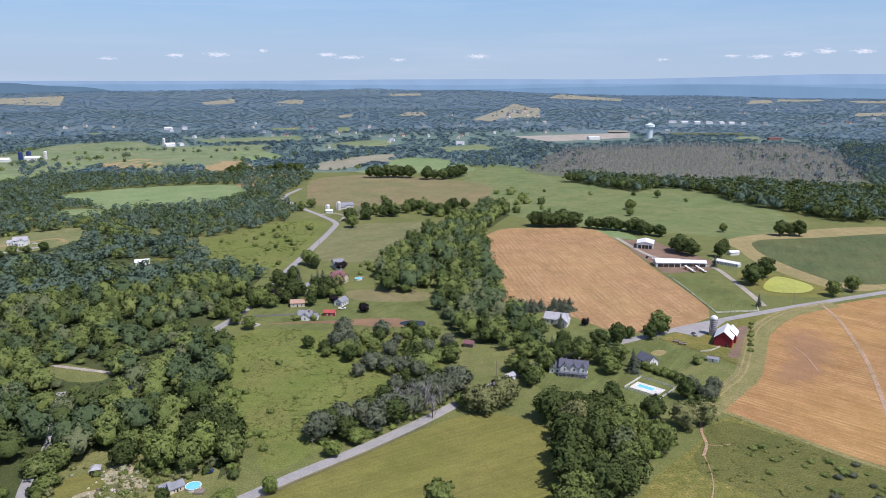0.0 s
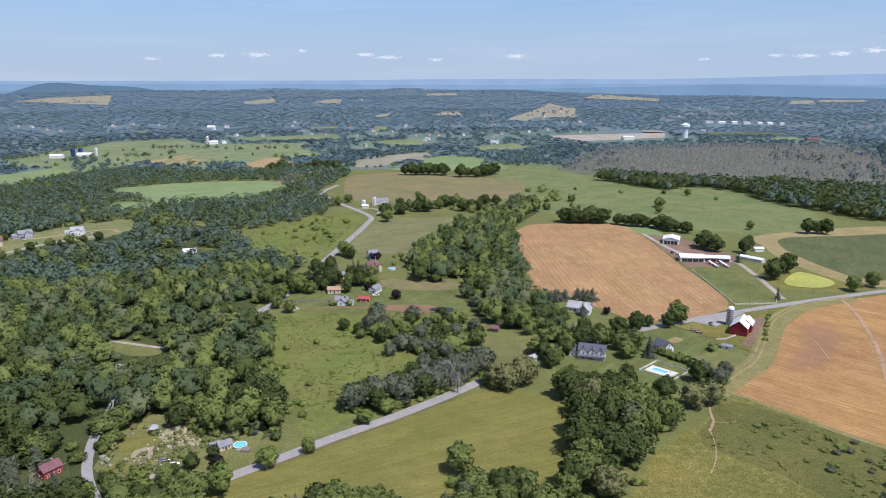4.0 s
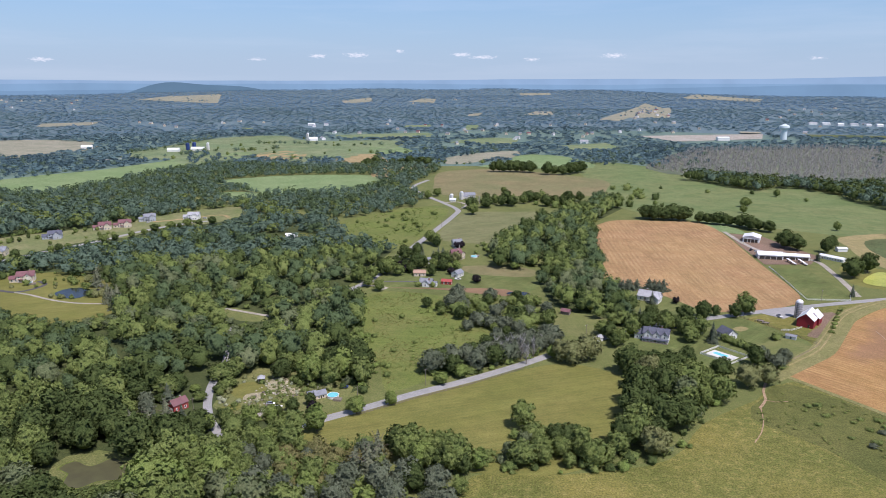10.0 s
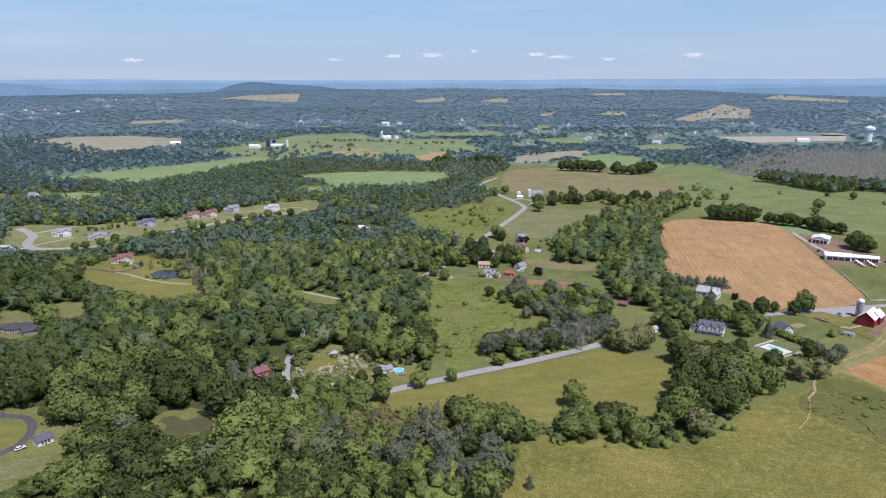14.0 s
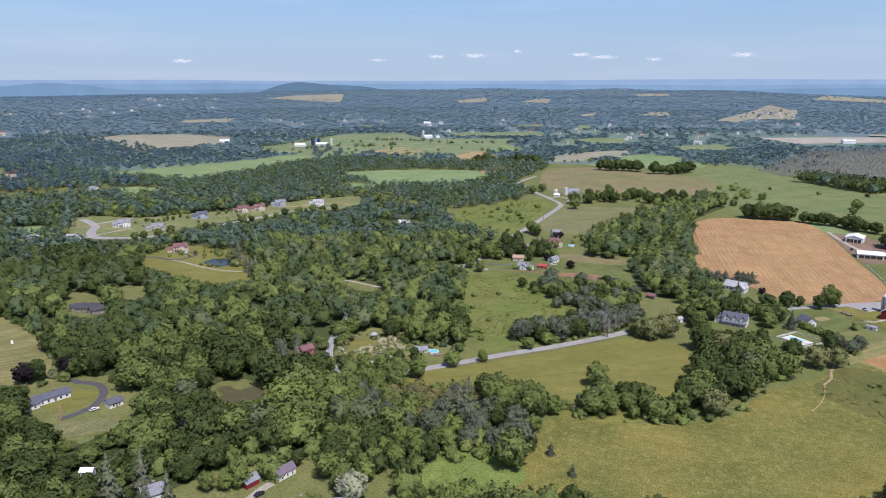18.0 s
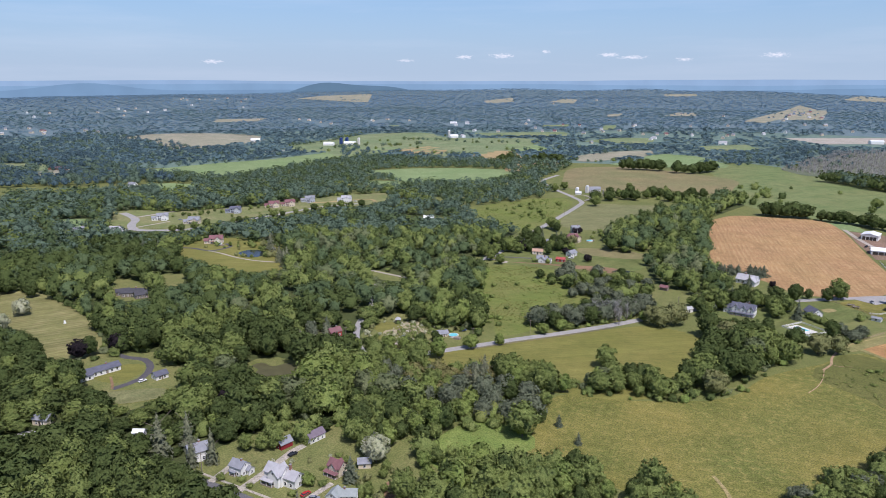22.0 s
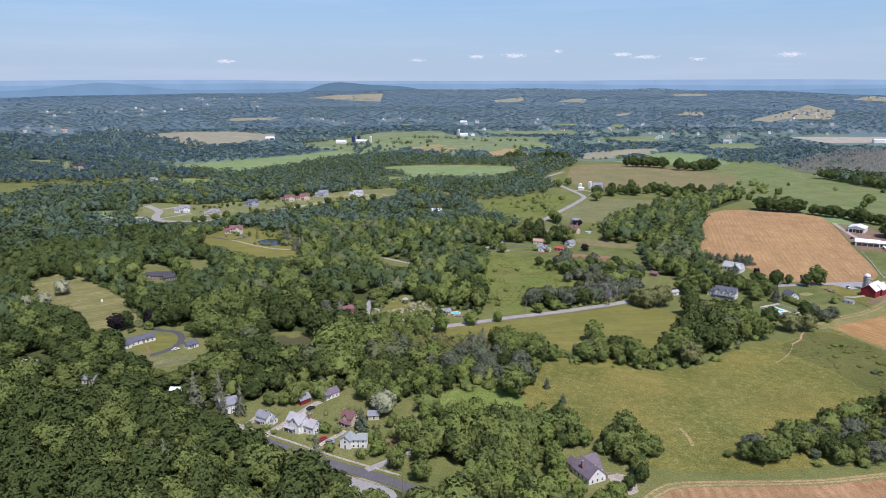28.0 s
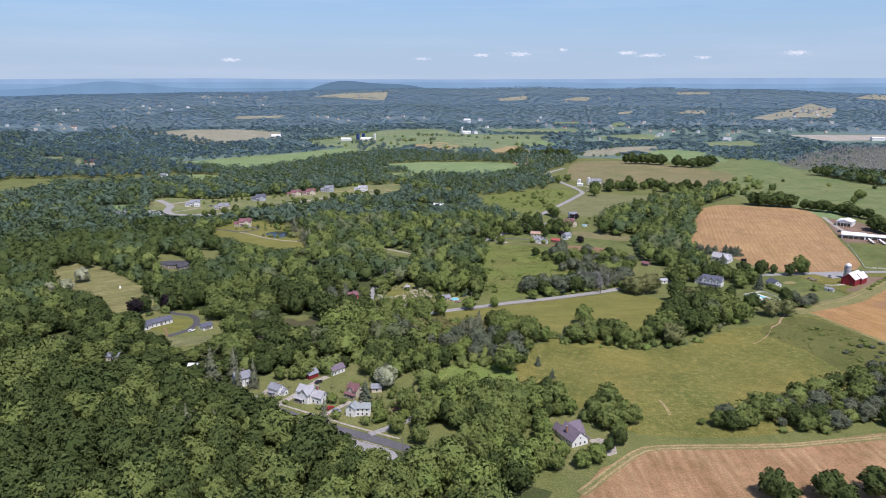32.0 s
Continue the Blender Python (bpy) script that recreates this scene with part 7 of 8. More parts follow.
woods("dead_woodland", q, [bare_crown(110 + k, 30, 0.016) for k in range(6)], 6.5, 11, [M_DEAD], (1,), "wide stand of leafless grey dead trees", 72, 1.35)
q = scatter([DEADWOOD], 11, [], [], 73, keep=0.9)
qd = scatter([[(380, 800), (440, 805), (600, 965), (640, 1270), (520, 1290), (430, 1100), (400, 930)], [(105, 955), (218, 850), (262, 830), (236, 905), (190, 985), (262, 1240), (206, 1250)]], 15, [], [], 173, keep=0.55, patchy=60.0)
woods("dead_wood_saplings", qd, TUFT, 4, 9, [M_LEAF_T, M_HAZE_VALLEY], (1, 1), "young green trees among dead ones", 174, 1.1)
woods("dead_wood_undergrowth", q, FARS, 1.5, 4, [M_SAGE_L], (1,), "low green undergrowth between dead trees", 74, 2.0)
q = scatter([[(145, 850), (178, 815), (207, 768), (235, 800), (262, 797), (285, 757), (298, 687), (320, 650), (348, 600), (420, 630), (480, 740), (420, 780), (342, 815), (240, 835), (170, 880)]], 8.5, [], [], 75)
woods("east_woodland", q, FART, 10, 15, [M_LEAF_D, M_LEAF_T], (3, 2), "dark broadleaved wood at the pasture's edge", 76, 1.15)
q = scatter([[(30, 640), (60, 720), (50, 770), (80, 760), (100, 690), (70, 640)], [(-60, 640), (-40, 700), (40, 690), (40, 640), (0, 630)]], 14, [], [], 77, keep=0.6)
woods("pasture_thicket", q, BUSH, 4, 9, [M_LEAF, M_LEAF_D], (2, 1), "scattered thickets in the pasture", 78, 1.1)
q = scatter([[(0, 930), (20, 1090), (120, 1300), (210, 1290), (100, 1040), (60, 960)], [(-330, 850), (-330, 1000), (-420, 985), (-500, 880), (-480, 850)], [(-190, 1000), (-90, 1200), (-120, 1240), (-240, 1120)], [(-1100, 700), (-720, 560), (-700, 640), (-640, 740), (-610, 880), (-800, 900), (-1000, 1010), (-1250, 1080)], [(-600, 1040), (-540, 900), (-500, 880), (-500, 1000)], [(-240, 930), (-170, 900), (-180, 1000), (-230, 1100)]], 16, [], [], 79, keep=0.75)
woods("hedge_woodland", q, FART, 5, 9, [M_LEAF_T, M_HAZE_VALLEY], (1, 2), "woods and hedges between far fields", 80, 1.2)
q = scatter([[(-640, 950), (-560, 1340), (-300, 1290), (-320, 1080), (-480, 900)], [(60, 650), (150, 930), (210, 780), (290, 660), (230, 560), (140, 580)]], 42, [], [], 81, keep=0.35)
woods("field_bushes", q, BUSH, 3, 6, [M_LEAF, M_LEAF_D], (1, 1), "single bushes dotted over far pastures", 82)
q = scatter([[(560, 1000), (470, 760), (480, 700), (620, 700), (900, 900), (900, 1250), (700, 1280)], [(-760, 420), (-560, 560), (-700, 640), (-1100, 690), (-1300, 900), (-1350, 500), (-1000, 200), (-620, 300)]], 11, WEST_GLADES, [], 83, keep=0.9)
woods("side_woodland", q, FART, 8, 13, [M_LEAF_T, M_HAZE_VALLEY], (1, 1), "woods beyond the fields", 84, 1.2)
# weeds and tussocks over the rough fields
for nm, pl, sp, lo, hi, mt, sd in (("scrub_weeds", SCRUB, 1.7, 0.5, 1.3, [M_WEED, M_TUSS], 91), ("meadow_tussocks", BIGMEADOW, 2.2, 0.15, 0.5, [M_TUSS, M_WEED], 92), ("scrub_weeds", SCRUB2, 3.4, 0.8, 2.4, [M_LEAF_B, M_LEAF], 93), ("rough_weeds", [(-60, 98), (-50, 136), (-18, 140), (-14, 104), (8, 96), (-20, 90), (-30, 60)], 2.6, 0.4, 1.2, [M_LEAF_B, M_WEED], 94)):
    q = scatter([pl], sp, [], [(MAIN, 5)], sd, jitter=1.6, keep=0.9, patchy=14.0)
    woods(nm, q, FARH, lo * 0.6, hi * 0.6, mt, (1, 1), "tall weeds and tussocks in rough grass", sd, 2.4)

grove(["broadleaf_tree", "shrub", "dark_tree", "bright_tree"], [(-75, 86), (-72, 104), (-60, 122), (-46, 112), (-44, 96), (-52, 84), (-58, 80)], 6.2, 5, 9, 69)
grove(["broadleaf_tree", "shrub", "dark_tree"], [(-114, 20), (-114, 36), (-100, 34), (-62, 28), (-50, 20), (-64, 12), (-108, 14)], 6.0, 4.0, 9, 64, glades=True)
grove(["broadleaf_tree", "shrub", "dark_tree", "bright_tree"], [(-44, 66), (-50, 92), (-30, 88), (-24, 62), (-34, 56)], 7, 4, 8, 65)
grove(["broadleaf_tree", "shrub", "dark_tree", "shrub"], [(-104, 62), (-98, 88), (-84, 98), (-62, 100), (-58, 90), (-76, 90), (-92, 70)], 6.5, 4, 8, 66)

q = scatter([[(-110, 112), (-92, 138), (-66, 146), (-20, 138), (-14, 116), (-46, 100), (-80, 96)]], 4.6, [], ROADS, 97, keep=0.8)
woods("bramble_thicket", q, BUSH, 2.6, 5.5, [M_LEAF_B, M_WEED, M_LEAF], (3, 2, 2), "bright green brambles and young growth", 98, 1.1)
# young trees and hedges on the new lawns
grove(["shrub", "broadleaf_tree", "shrub", "dark_tree"], [(-425, 385), (-400, 430), (-365, 478), (-352, 520), (-345, 512), (-355, 468), (-385, 420), (-408, 385)], 9, 2, 5, 99)
grove(["shrub", "broadleaf_tree", "shrub"], [(-372, 380), (-340, 440), (-322, 480), (-296, 505), (-300, 512), (-340, 470), (-370, 405)], 10, 1.6, 4, 100)
row("shrub", [(-404 + 2.6 * k, 342 + 0.2 * k) for k in range(12)], 0.9, 1.1)
grove(["shrub", "silver_shrub", "broadleaf_tree"], [(-318, 296), (-300, 326), (-262, 322), (-246, 306), (-256, 304), (-280, 310), (-300, 300)], 8, 1.5, 5, 101)
grove(["dark_tree", "spruce_tree", "dark_tree"], [(-380, 262), (-340, 262), (-300, 236), (-280, 246), (-300, 262), (-340, 286), (-372, 290)], 10, 9, 13, 102)
row("dark_tree", [(-153, 156), (-146, 153), (-149, 160)], 13, 15, 1.15)
row("bare_tree", [(-116, 36), (-113, 31), (-121, 33)], 9, 11)
row("grey_spruce", [(-106, 14), (-62, 24)], 12, 15)
grove(["shrub", "broadleaf_tree", "silver_shrub"], [(-58, 56), (-54, 76), (-46, 72), (-42, 62), (-46, 50)], 4.2, 1.5, 4, 103)
grove(["shrub", "silver_shrub", "flower_bush"], [(-102, 60), (-86, 66), (-72, 78), (-68, 70), (-72, 58), (-84, 56), (-98, 62)], 5.2, 0.7, 1.8, 104)
grove(["broadleaf_tree", "dark_tree", "shrub", "bright_tree"], [(-128, 58), (-124, 84), (-102, 98), (-97, 90), (-105, 70), (-113, 60)], 6.2, 5, 9, 105)
grove(["bright_tree", "broadleaf_tree", "shrub"], [(-112, 157), (-101, 169), (-88, 174), (-83, 169), (-97, 154)], 5, 4, 7, 106)
row("bright_tree", [(11, 60), (9, 66), (14, 50), (31, 52)], 6.5, 8.5, 1.1)
row("broadleaf_tree", [(30, 76), (35, 70), (24, 80)], 7, 9)
# brambles and young growth over the scrub field, its wooded edge and the rank meadow edge
SCRUB_E = [(-66, 318), (-30, 318), (-4, 304), (-6, 264), (-30, 242), (-44, 220), (-54, 232), (-60, 262), (-64, 290)]
q = scatter([SCRUB_E], 2.9, [], [(MAIN, 6)], 111, jitter=1.4, keep=0.75, patchy=12.0)
woods("scrub_brambles", q, FARH, 0.6, 1.2, [M_LEAF_B, M_WEED], (3, 1), "bright green bramble mounds in the scrub field", 112, 3.0)
q = scatter([[(-112, 318), (-98, 320), (-92, 292), (-77, 259), (-58, 226), (-50, 206), (-60, 200), (-70, 224), (-92, 259), (-108, 294)]], 3.6, [], [(MAIN, 7)], 113, jitter=1.4, keep=0.7, patchy=11.0)
woods("edge_bushes", q, BUSH, 1.2, 2.9, [M_LEAF_B, M_LEAF], (2, 2), "young bushes along the edge of the wood", 114, 1.3)
q = scatter([[(80, 204), (88, 222), (102, 238), (140, 204), (190, 168), (160, 150), (130, 150), (112, 164), (100, 184)]], 2.6, [], [], 115, jitter=1.5, keep=0.7, patchy=12.0)
woods("rank_weeds", q, FARH, 0.4, 1.2, [M_WEED, M_LEAF], (3, 1), "rank green weeds at the meadow edge", 116, 2.0)
row("bare_tree", [(-17, 245), (-13, 242), (-10, 249), (-7, 244), (-4, 240), (-2, 249), (-15, 239)], 10.5, 13.5)


# ---------------------------------------------------------------- water
def pond(name, pts, mat, label, rim=None):
    p = thing(name, label, "pond", kind="structure")
    pts = [tuple(q_) for q_ in smooth_line(list(pts) + [pts[0]], 2.0)[:-1]]
    c = np.mean(pts, 0)
    area = sum(a[0] * b[1] - b[0] * a[1] for a, b in zip(pts, pts[1:] + pts[:1]))
    if area < 0:
        pts = pts[::-1]
    for nm, k, z, mt in (("bank", 1.07, 0.18, rim or M_LUSH), ("surface", 1.0, 0.24, mat)):
        bm = bmesh.new()
        bm.faces.new([bm.verts.new(((c[0] + (x - c[0]) * k) * U, (c[1] + (y - c[1]) * k) * U, z)) for x, y in pts])
        part(nm, bm, mt, p)
    return p


pond("duckweed_pond", [(188, 405), (195, 419), (207, 432), (215, 425), (219, 413), (216, 404), (206, 397), (193, 398)], M_DUCKWEED, "farm pond covered in bright yellow-green duckweed")
pond("house_pond", [(-277, 298), (-276, 306), (-270, 310), (-262, 308), (-256, 310), (-250, 306), (-249, 300), (-255, 298), (-258, 291), (-265, 290), (-272, 293)], M_WATER, "dark reflecting pond on a lawn", M_SCRUB)
pond("woodland_pond", [(-143, 128), (-141, 133), (-134, 131), (-130, 137), (-124, 134), (-117, 133), (-120, 126), (-126, 124), (-130, 119), (-136, 121), (-138, 126)], M_BROWNW, "shallow brown pond in the woods", M_SCRUB)
pond("lined_pond", [(-22, 343), (-18, 348), (-10, 347), (-9, 342), (-14, 339)], M_WATER, "small dark pond with a bare soil bank", M_SOIL)
pond("dry_pond", [(-182, 82), (-170, 92), (-160, 96), (-156, 90), (-168, 78)], M_SAGE, "dried grassy pond below the driveway")

# ---------------------------------------------------------------- village ground
patch("village_lawn", [(-108, 48), (-106, 70), (-88, 94), (-66, 96), (-46, 84), (-34, 66), (-32, 42), (-60, 42)], M_LAWN, "village gardens with mown grass", 0.11)
patch("glade_lawn", [(-45, 88), (-43, 106), (-32, 119), (-18, 115), (-12, 104), (-22, 88), (-30, 78), (-38, 80)], M_GLADE, "small sunlit green glade", 0.11)
patch("farmhouse_lawn", [(6, 78), (26, 80), (40, 66), (36, 44), (26, 38), (14, 50)], M_LAWN, "lawn round the white house", 0.11)
patch("ranch_lawn", [(-214, 118), (-190, 126), (-166, 116), (-158, 92), (-178, 76), (-200, 82), (-218, 96)], M_LAWN, "mown lawn inside a looped driveway", 0.11)
patch("west_lawn", UPPER_LAWN, M_STRIPED, "wide dry-striped lawn ringed by woods", 0.10)
patch("striped_lawn", [(-200, 96), (-194, 110), (-186, 112), (-181, 104), (-182, 94), (-190, 92)], M_MOWN, "dry striped lawn inside the drive loop", 0.13)
patch("pond_lawn", [(-332, 266), (-335, 318), (-301, 340), (-251, 326), (-222, 285), (-232, 252), (-265, 250), (-300, 256)], M_MOWN, "dry lawn round a pond", 0.10)
patch("new_lawns", NEW_LAWNS, M_NEWLAWN, "dry new lawns between suburban houses", 0.10)
patch("garden_lawn", [(-120, 212), (-92, 216), (-70, 204), (-72, 186), (-84, 174), (-108, 172)], M_LAWN, "garden lawn beside the lane", 0.10)
patch("round_lawn", [(-116, 191), (-116, 198), (-112, 202), (-106, 200), (-103, 196), (-104, 189), (-107, 186), (-112, 187)], M_MOWN, "oval close-mown garden lawn", 0.15)
patch("round_lawn", [(-113, 176), (-112, 181), (-108, 182), (-106, 179), (-107, 175)], M_MOWN, "small oval garden lawn", 0.15)
patch("gravel_bed", [(-105, 206), (-100, 208), (-97, 203), (-100, 196), (-104, 198)], M_CREAMG, "cream gravel bed behind the flowers", 0.16)
patch("gravel_bed", [(-109, 190), (-104, 193), (-101, 190), (-103, 186), (-108, 185)], M_CREAMG, "cream gravel bed among flowering plants", 0.16)
patch("gravel_bed", [(-97, 199), (-92, 200), (-89, 196), (-93, 193), (-97, 195)], M_CREAMG, "cream gravel bed among flowering plants", 0.16)
patch("gravel_bed", [(-99.5, 226), (-96, 227), (-94.5, 223), (-98, 221)], M_CREAMG, "cream gravel clearing between trees", 0.16)
patch("gravel_court", [(-98, 175), (-93, 182), (-90, 180), (-95, 173)], M_GRAVEL, "pale gravel forecourt", 0.16)
patch("barn_apron", [(112, 332), (122, 324), (130, 332), (146, 350), (128, 342)], M_ROAD, "asphalt apron beside the silo", 0.24, False)
patch("stone_terrace", [(26, 66), (32, 68), (36, 60), (31, 57)], M_GRAVEL, "stony patch below the trees", 0.16)
patch("house_clearing", [(-215, 452), (-196, 480), (-176, 470), (-190, 446)], M_LUSH, "clearing round the white hall", 0.1)
patch("dairy_lawn", [(180, 400), (186, 440), (196, 446), (228, 430), (232, 400), (206, 388)], M_MOWN, "mown grass round the duckweed pond", 0.09)
for nm, pl, w, mt, lab in (
    ("driveway", [(-88, 46), (-86.5, 60), (-86, 72), (-84.5, 77)], 3.6, M_GRAVEL, "pale gravel driveway to the white garage"),
    ("driveway", [(-99, 47), (-99, 58)], 3.2, M_GRAVEL, "short gravel driveway"),
    ("driveway", [(-68, 43), (-66, 52), (-64, 60)], 2.6, M_GRAVEL, "gravel path to the cream house"),
    ("driveway", [(-45, 40), (-41, 47), (-38, 53), (-36, 59), (-36, 65), (-39, 69)], 3.6, M_ROAD, "curved grey driveway"),
    ("sidewalk", [(-108, 50.6), (-77, 46.2), (-56, 43.2), (-34, 41.2)], 1.2, M_GRAVEL, "pale concrete footpath beside the village road"),
    ("driveway", [(2, 50), (0, 40), (-2, 30)], 3.4, M_GRAVEL, "grey drive under trees"),
    ("garden_path", [(-190, 97), (-184, 92), (-180, 88)], 1.4, M_SOIL, "narrow brick garden path"),
    ("house_drive", [(-334, 292), (-318, 297), (-301, 295), (-295, 303), (-295, 313), (-304, 318)], 3.2, M_ASPHALT, "dark asphalt drive to the pond house"),
    ("pond_path", [(-301, 295), (-288, 292), (-274, 287), (-262, 284), (-251, 283), (-240, 284), (-228, 287)], 2.2, M_GRAVEL, "pale gravel drive past the pond"),
    ("meadow_path", [(93, 238), (90, 229), (89, 221), (85, 213)], 1.3, M_TRACK, "pale trodden path across the meadow"),
    ("meadow_path", [(85.5, 214), (84, 203), (81, 193), (77, 185)], 0.5, M_TRACK, "faint trodden path across the meadow"),
    ("meadow_path", [(89, 221), (92, 219.6), (97, 221)], 0.45, M_TRACK, "faint trodden side path in the meadow"),
    ("field_verge", [(97, 251), (104, 245), (122, 224), (142, 203), (190, 168)], 3.4, M_VERGE, "pale grassy verge along the wheat"),
    ("meadow_path", [(49, 95), (47.5, 100), (44, 107)], 1.6, M_TAN, "trodden bare spot in the meadow"),
    ("wheat_track", [(206, 373), (203, 355), (198, 335), (185, 295), (168, 254), (158, 232)], 2.6, M_TRACK, "pale track through the wheat"),
    ("wheat_track", [(161, 312), (161, 300), (158, 283)], 0.8, M_TRACK, "faint track through the wheat"),
    ("farm_lane", [(-112, 640), (-100, 648), (-92, 640), (-88, 632), (-90, 612)], 3.6, M_GRAVEL, "looped farm lane by the silos"),
    ("hamlet_drive", [(-108, 352), (-92, 356), (-78, 358), (-68, 361)], 2.6, M_TARMAC, "dark drive to the hamlet house"),
    ("hamlet_drive", [(-110, 346), (-98, 344), (-92, 342), (-95, 338)], 2.4, M_GRAVEL, "curved gravel drive"),
    ("woodland_lane", [(-168, 289), (-150, 284), (-138, 281)], 2.8, M_GRAVEL, "pale lane glimpsed in the woods"),
    ("estate_drive", [(66, 309), (62, 300), (58, 294), (52, 292)], 3.2, M_GRAVEL, "gravel drive to the estate house"),
    ("far_road", [(-700, 905), (-655, 960), (-640, 1020), (-650, 1100)], 7.0, M_ROAD, "far pale road between fields"),
):
    ribbon(nm, pl, w, mt, lab, 0.26, 0.1, "path" if w < 2 else "drive")


# ---------------------------------------------------------------- pools
rp = thing("round_pool", "round above-ground pool with turquoise water", "pool")
bm = bmesh.new()
tube(bm, (0, 0, 0), (0, 0, 1.2), 3.1, 3.1, 28)
part("wall", bm, M_TRIM, rp)
bm = bmesh.new()
tube(bm, (0, 0, 1.16), (0, 0, 1.24), 2.9, 2.9, 28)
part("water", bm, M_POOL, rp)
bm = bmesh.new()
for k in range(28):
    a = k * math.tau / 28
    add_box(bm, math.cos(a) * 3.1, math.sin(a) * 3.1, 1.26, 0.28, 0.74, 0.06, a)
part("rim", bm, M_TRIM, rp)
part("deck", box(3.6, -3.4, 0.55, 4.2, 3.0, 1.1, 0.04), M_WOODG, rp)
part("ladder", box(3.3, -1.4, 1.0, 0.6, 0.5, 2.0, 0.05), M_TRIM, rp)
place(rp, -75, 194, 0.1)
c = copy_thing(rp, pose(-52 * U, 425 * U, 0.1, 0, 0, 100))
c["label"] = "round above-ground pool behind the hamlet houses"
c = copy_thing(rp, pose(-306 * U, 312 * U, 0.1, 0, 0, 40))
c["label"] = "round blue pool beside the pond house"

ep = thing("swimming_pool", "rectangular swimming pool with pale paved deck", "pool")
part("deck", box(0, 0, 0.08, 14.5, 8.6, 0.2, 0.04), M_CONCW, ep)
part("coping", box(-1.0, 0.4, 0.2, 8.8, 3.9, 0.1, 0.03), M_TRIM, ep)
part("water", box(-1.0, 0.4, 0.235, 8.2, 3.3, 0.06, 0.02), M_POOL, ep)
place(ep, 81.2, 265.6, 0.12, -42, 1.12)
for k in range(3):
    l = thing("sun_lounger", "white sun lounger on the pool deck", "lounger", "pool loungers")
    part("seat", box(0, 0, 0.35, 1.9, 0.65, 0.1, 0.03), M_TRIM, l)
    part("backrest", box(-0.95, 0, 0.6, 0.12, 0.65, 0.6, 0.03), M_TRIM, l)
    for sx in (-0.7, 0.7):
        for sy in (-0.25, 0.25):
            part("leg", box(sx, sy, 0.16, 0.07, 0.07, 0.32), M_STEEL, l)
    place(l, 84.6 + k * 0.75, 260.6 + k * 0.8, 0.3, 48)
bh = thing("pool_table", "pool table set with a closed parasol", "table")
bm = bmesh.new()
tube(bm, (0, 0, 0.7), (0, 0, 0.76), 0.6, 0.6, 14)
part("tabletop", bm, M_TRIM, bh)
bm = bmesh.new()
tube(bm, (0, 0, 0), (0, 0, 2.4), 0.05, 0.04, 6)
part("pole", bm, M_STEEL, bh)
bm = bmesh.new()
tube(bm, (0, 0, 1.5), (0, 0, 2.5), 0.25, 0.04, 8)
part("canopy", bm, M_CONCW, bh)
place(bh, 84, 262.5, 0.3)


# ---------------------------------------------------------------- fences
POSTS = {}


def fence(name, line, gap, h, mat, label, rails=2, pt=0.12, category="fence"):
    """A fence of posts and rails; each post and rail a part."""
    f = thing(name, label, category)
    pts = [np.array(p, float) * U for p in line]
    out = []
    for a, b in zip(pts, pts[1:]):
        n = max(1, int(round(np.hypot(*(b - a)) / gap)))
        out += [a + (b - a) * k / n for k in range(n)]
    out.append(pts[-1])
    key = (h, pt, mat.name)
    if key not in POSTS:
        bm = box(0, 0, h / 2, pt, pt, h, 0.015)
        me = bpy.data.meshes.new("post")
        bm.to_mesh(me)
        bm.free()
        me.materials.append(mat)
        POSTS[key] = me
    o0 = out[0]
    for p in out:
        o = new("post", POSTS[key])
        o.parent = f
        o.location = (p[0] - o0[0], p[1] - o0[1], 0)
    for a, b in zip(out, out[1:]):
        d = b - a
        L = float(np.hypot(*d))
        rk = (round(L, 1), h, rails, mat.name, "rail")
        if rk not in POSTS:
            bm = bmesh.new()
            for k in range(rails):
                add_box(bm, 0, 0, h * (0.92 - k * 0.72 / max(1, rails - 1)) if rails > 1 else h * 0.9, L * 1.01, 0.05, 0.14)
            me = bpy.data.meshes.new("rail")
            bm.to_mesh(me)
            bm.free()
            me.materials.append(mat)
            POSTS[rk] = me
        o = new("rail", POSTS[rk])
        o.parent = f
        m_ = (a + b) / 2 - o0
        o.location, o.rotation_euler = (m_[0], m_[1], 0), (0, 0, math.atan2(d[1], d[0]))
    f.location = (o0[0], o0[1], 0.1)
    return f


fence("pool_fence", [(72.0, 266), (81.6, 276.4), (92.6, 265.6), (83, 255.6), (72.0, 266)], 1.5, 1.3, M_TRIM, "white picket-like fence round the swimming pool", 4, 0.14)
fence("meadow_fence", [(-62, 180), (-43, 198.4), (-24, 215.2), (-4.5, 235)], 2.8, 1.2, M_WOODG, "weathered brown rail fence along the road", 3)
fence("paddock_fence", [(141, 433), (142.6, 396), (143.5, 360.5), (167, 363.5), (170, 373)], 3.2, 1.2, M_TRIM, "white paddock rail fence", 3)
fence("barn_fence", [(98, 324), (108, 315), (117, 303.5), (122, 297), (128, 287)], 2.6, 1.2, M_WOODG, "brown rail fence between lawn and barn field", 2)
fence("barn_fence", [(116, 305), (121, 306), (127, 311)], 2.2, 1.2, M_TRIM, "white rail fence beside the red barn", 3)
fence("track_fence", [(96, 250), (110, 264.5), (123, 280.5), (127, 286)], 3.0, 1.1, M_WOODG, "grey rail fence along the farm track", 2)
fence("lot_fence", [(-58, 35.2), (-34, 33.4), (-24, 31.5)], 3.0, 0.6, M_WOODG, "low timber guard posts beside the road", 1, 0.2)


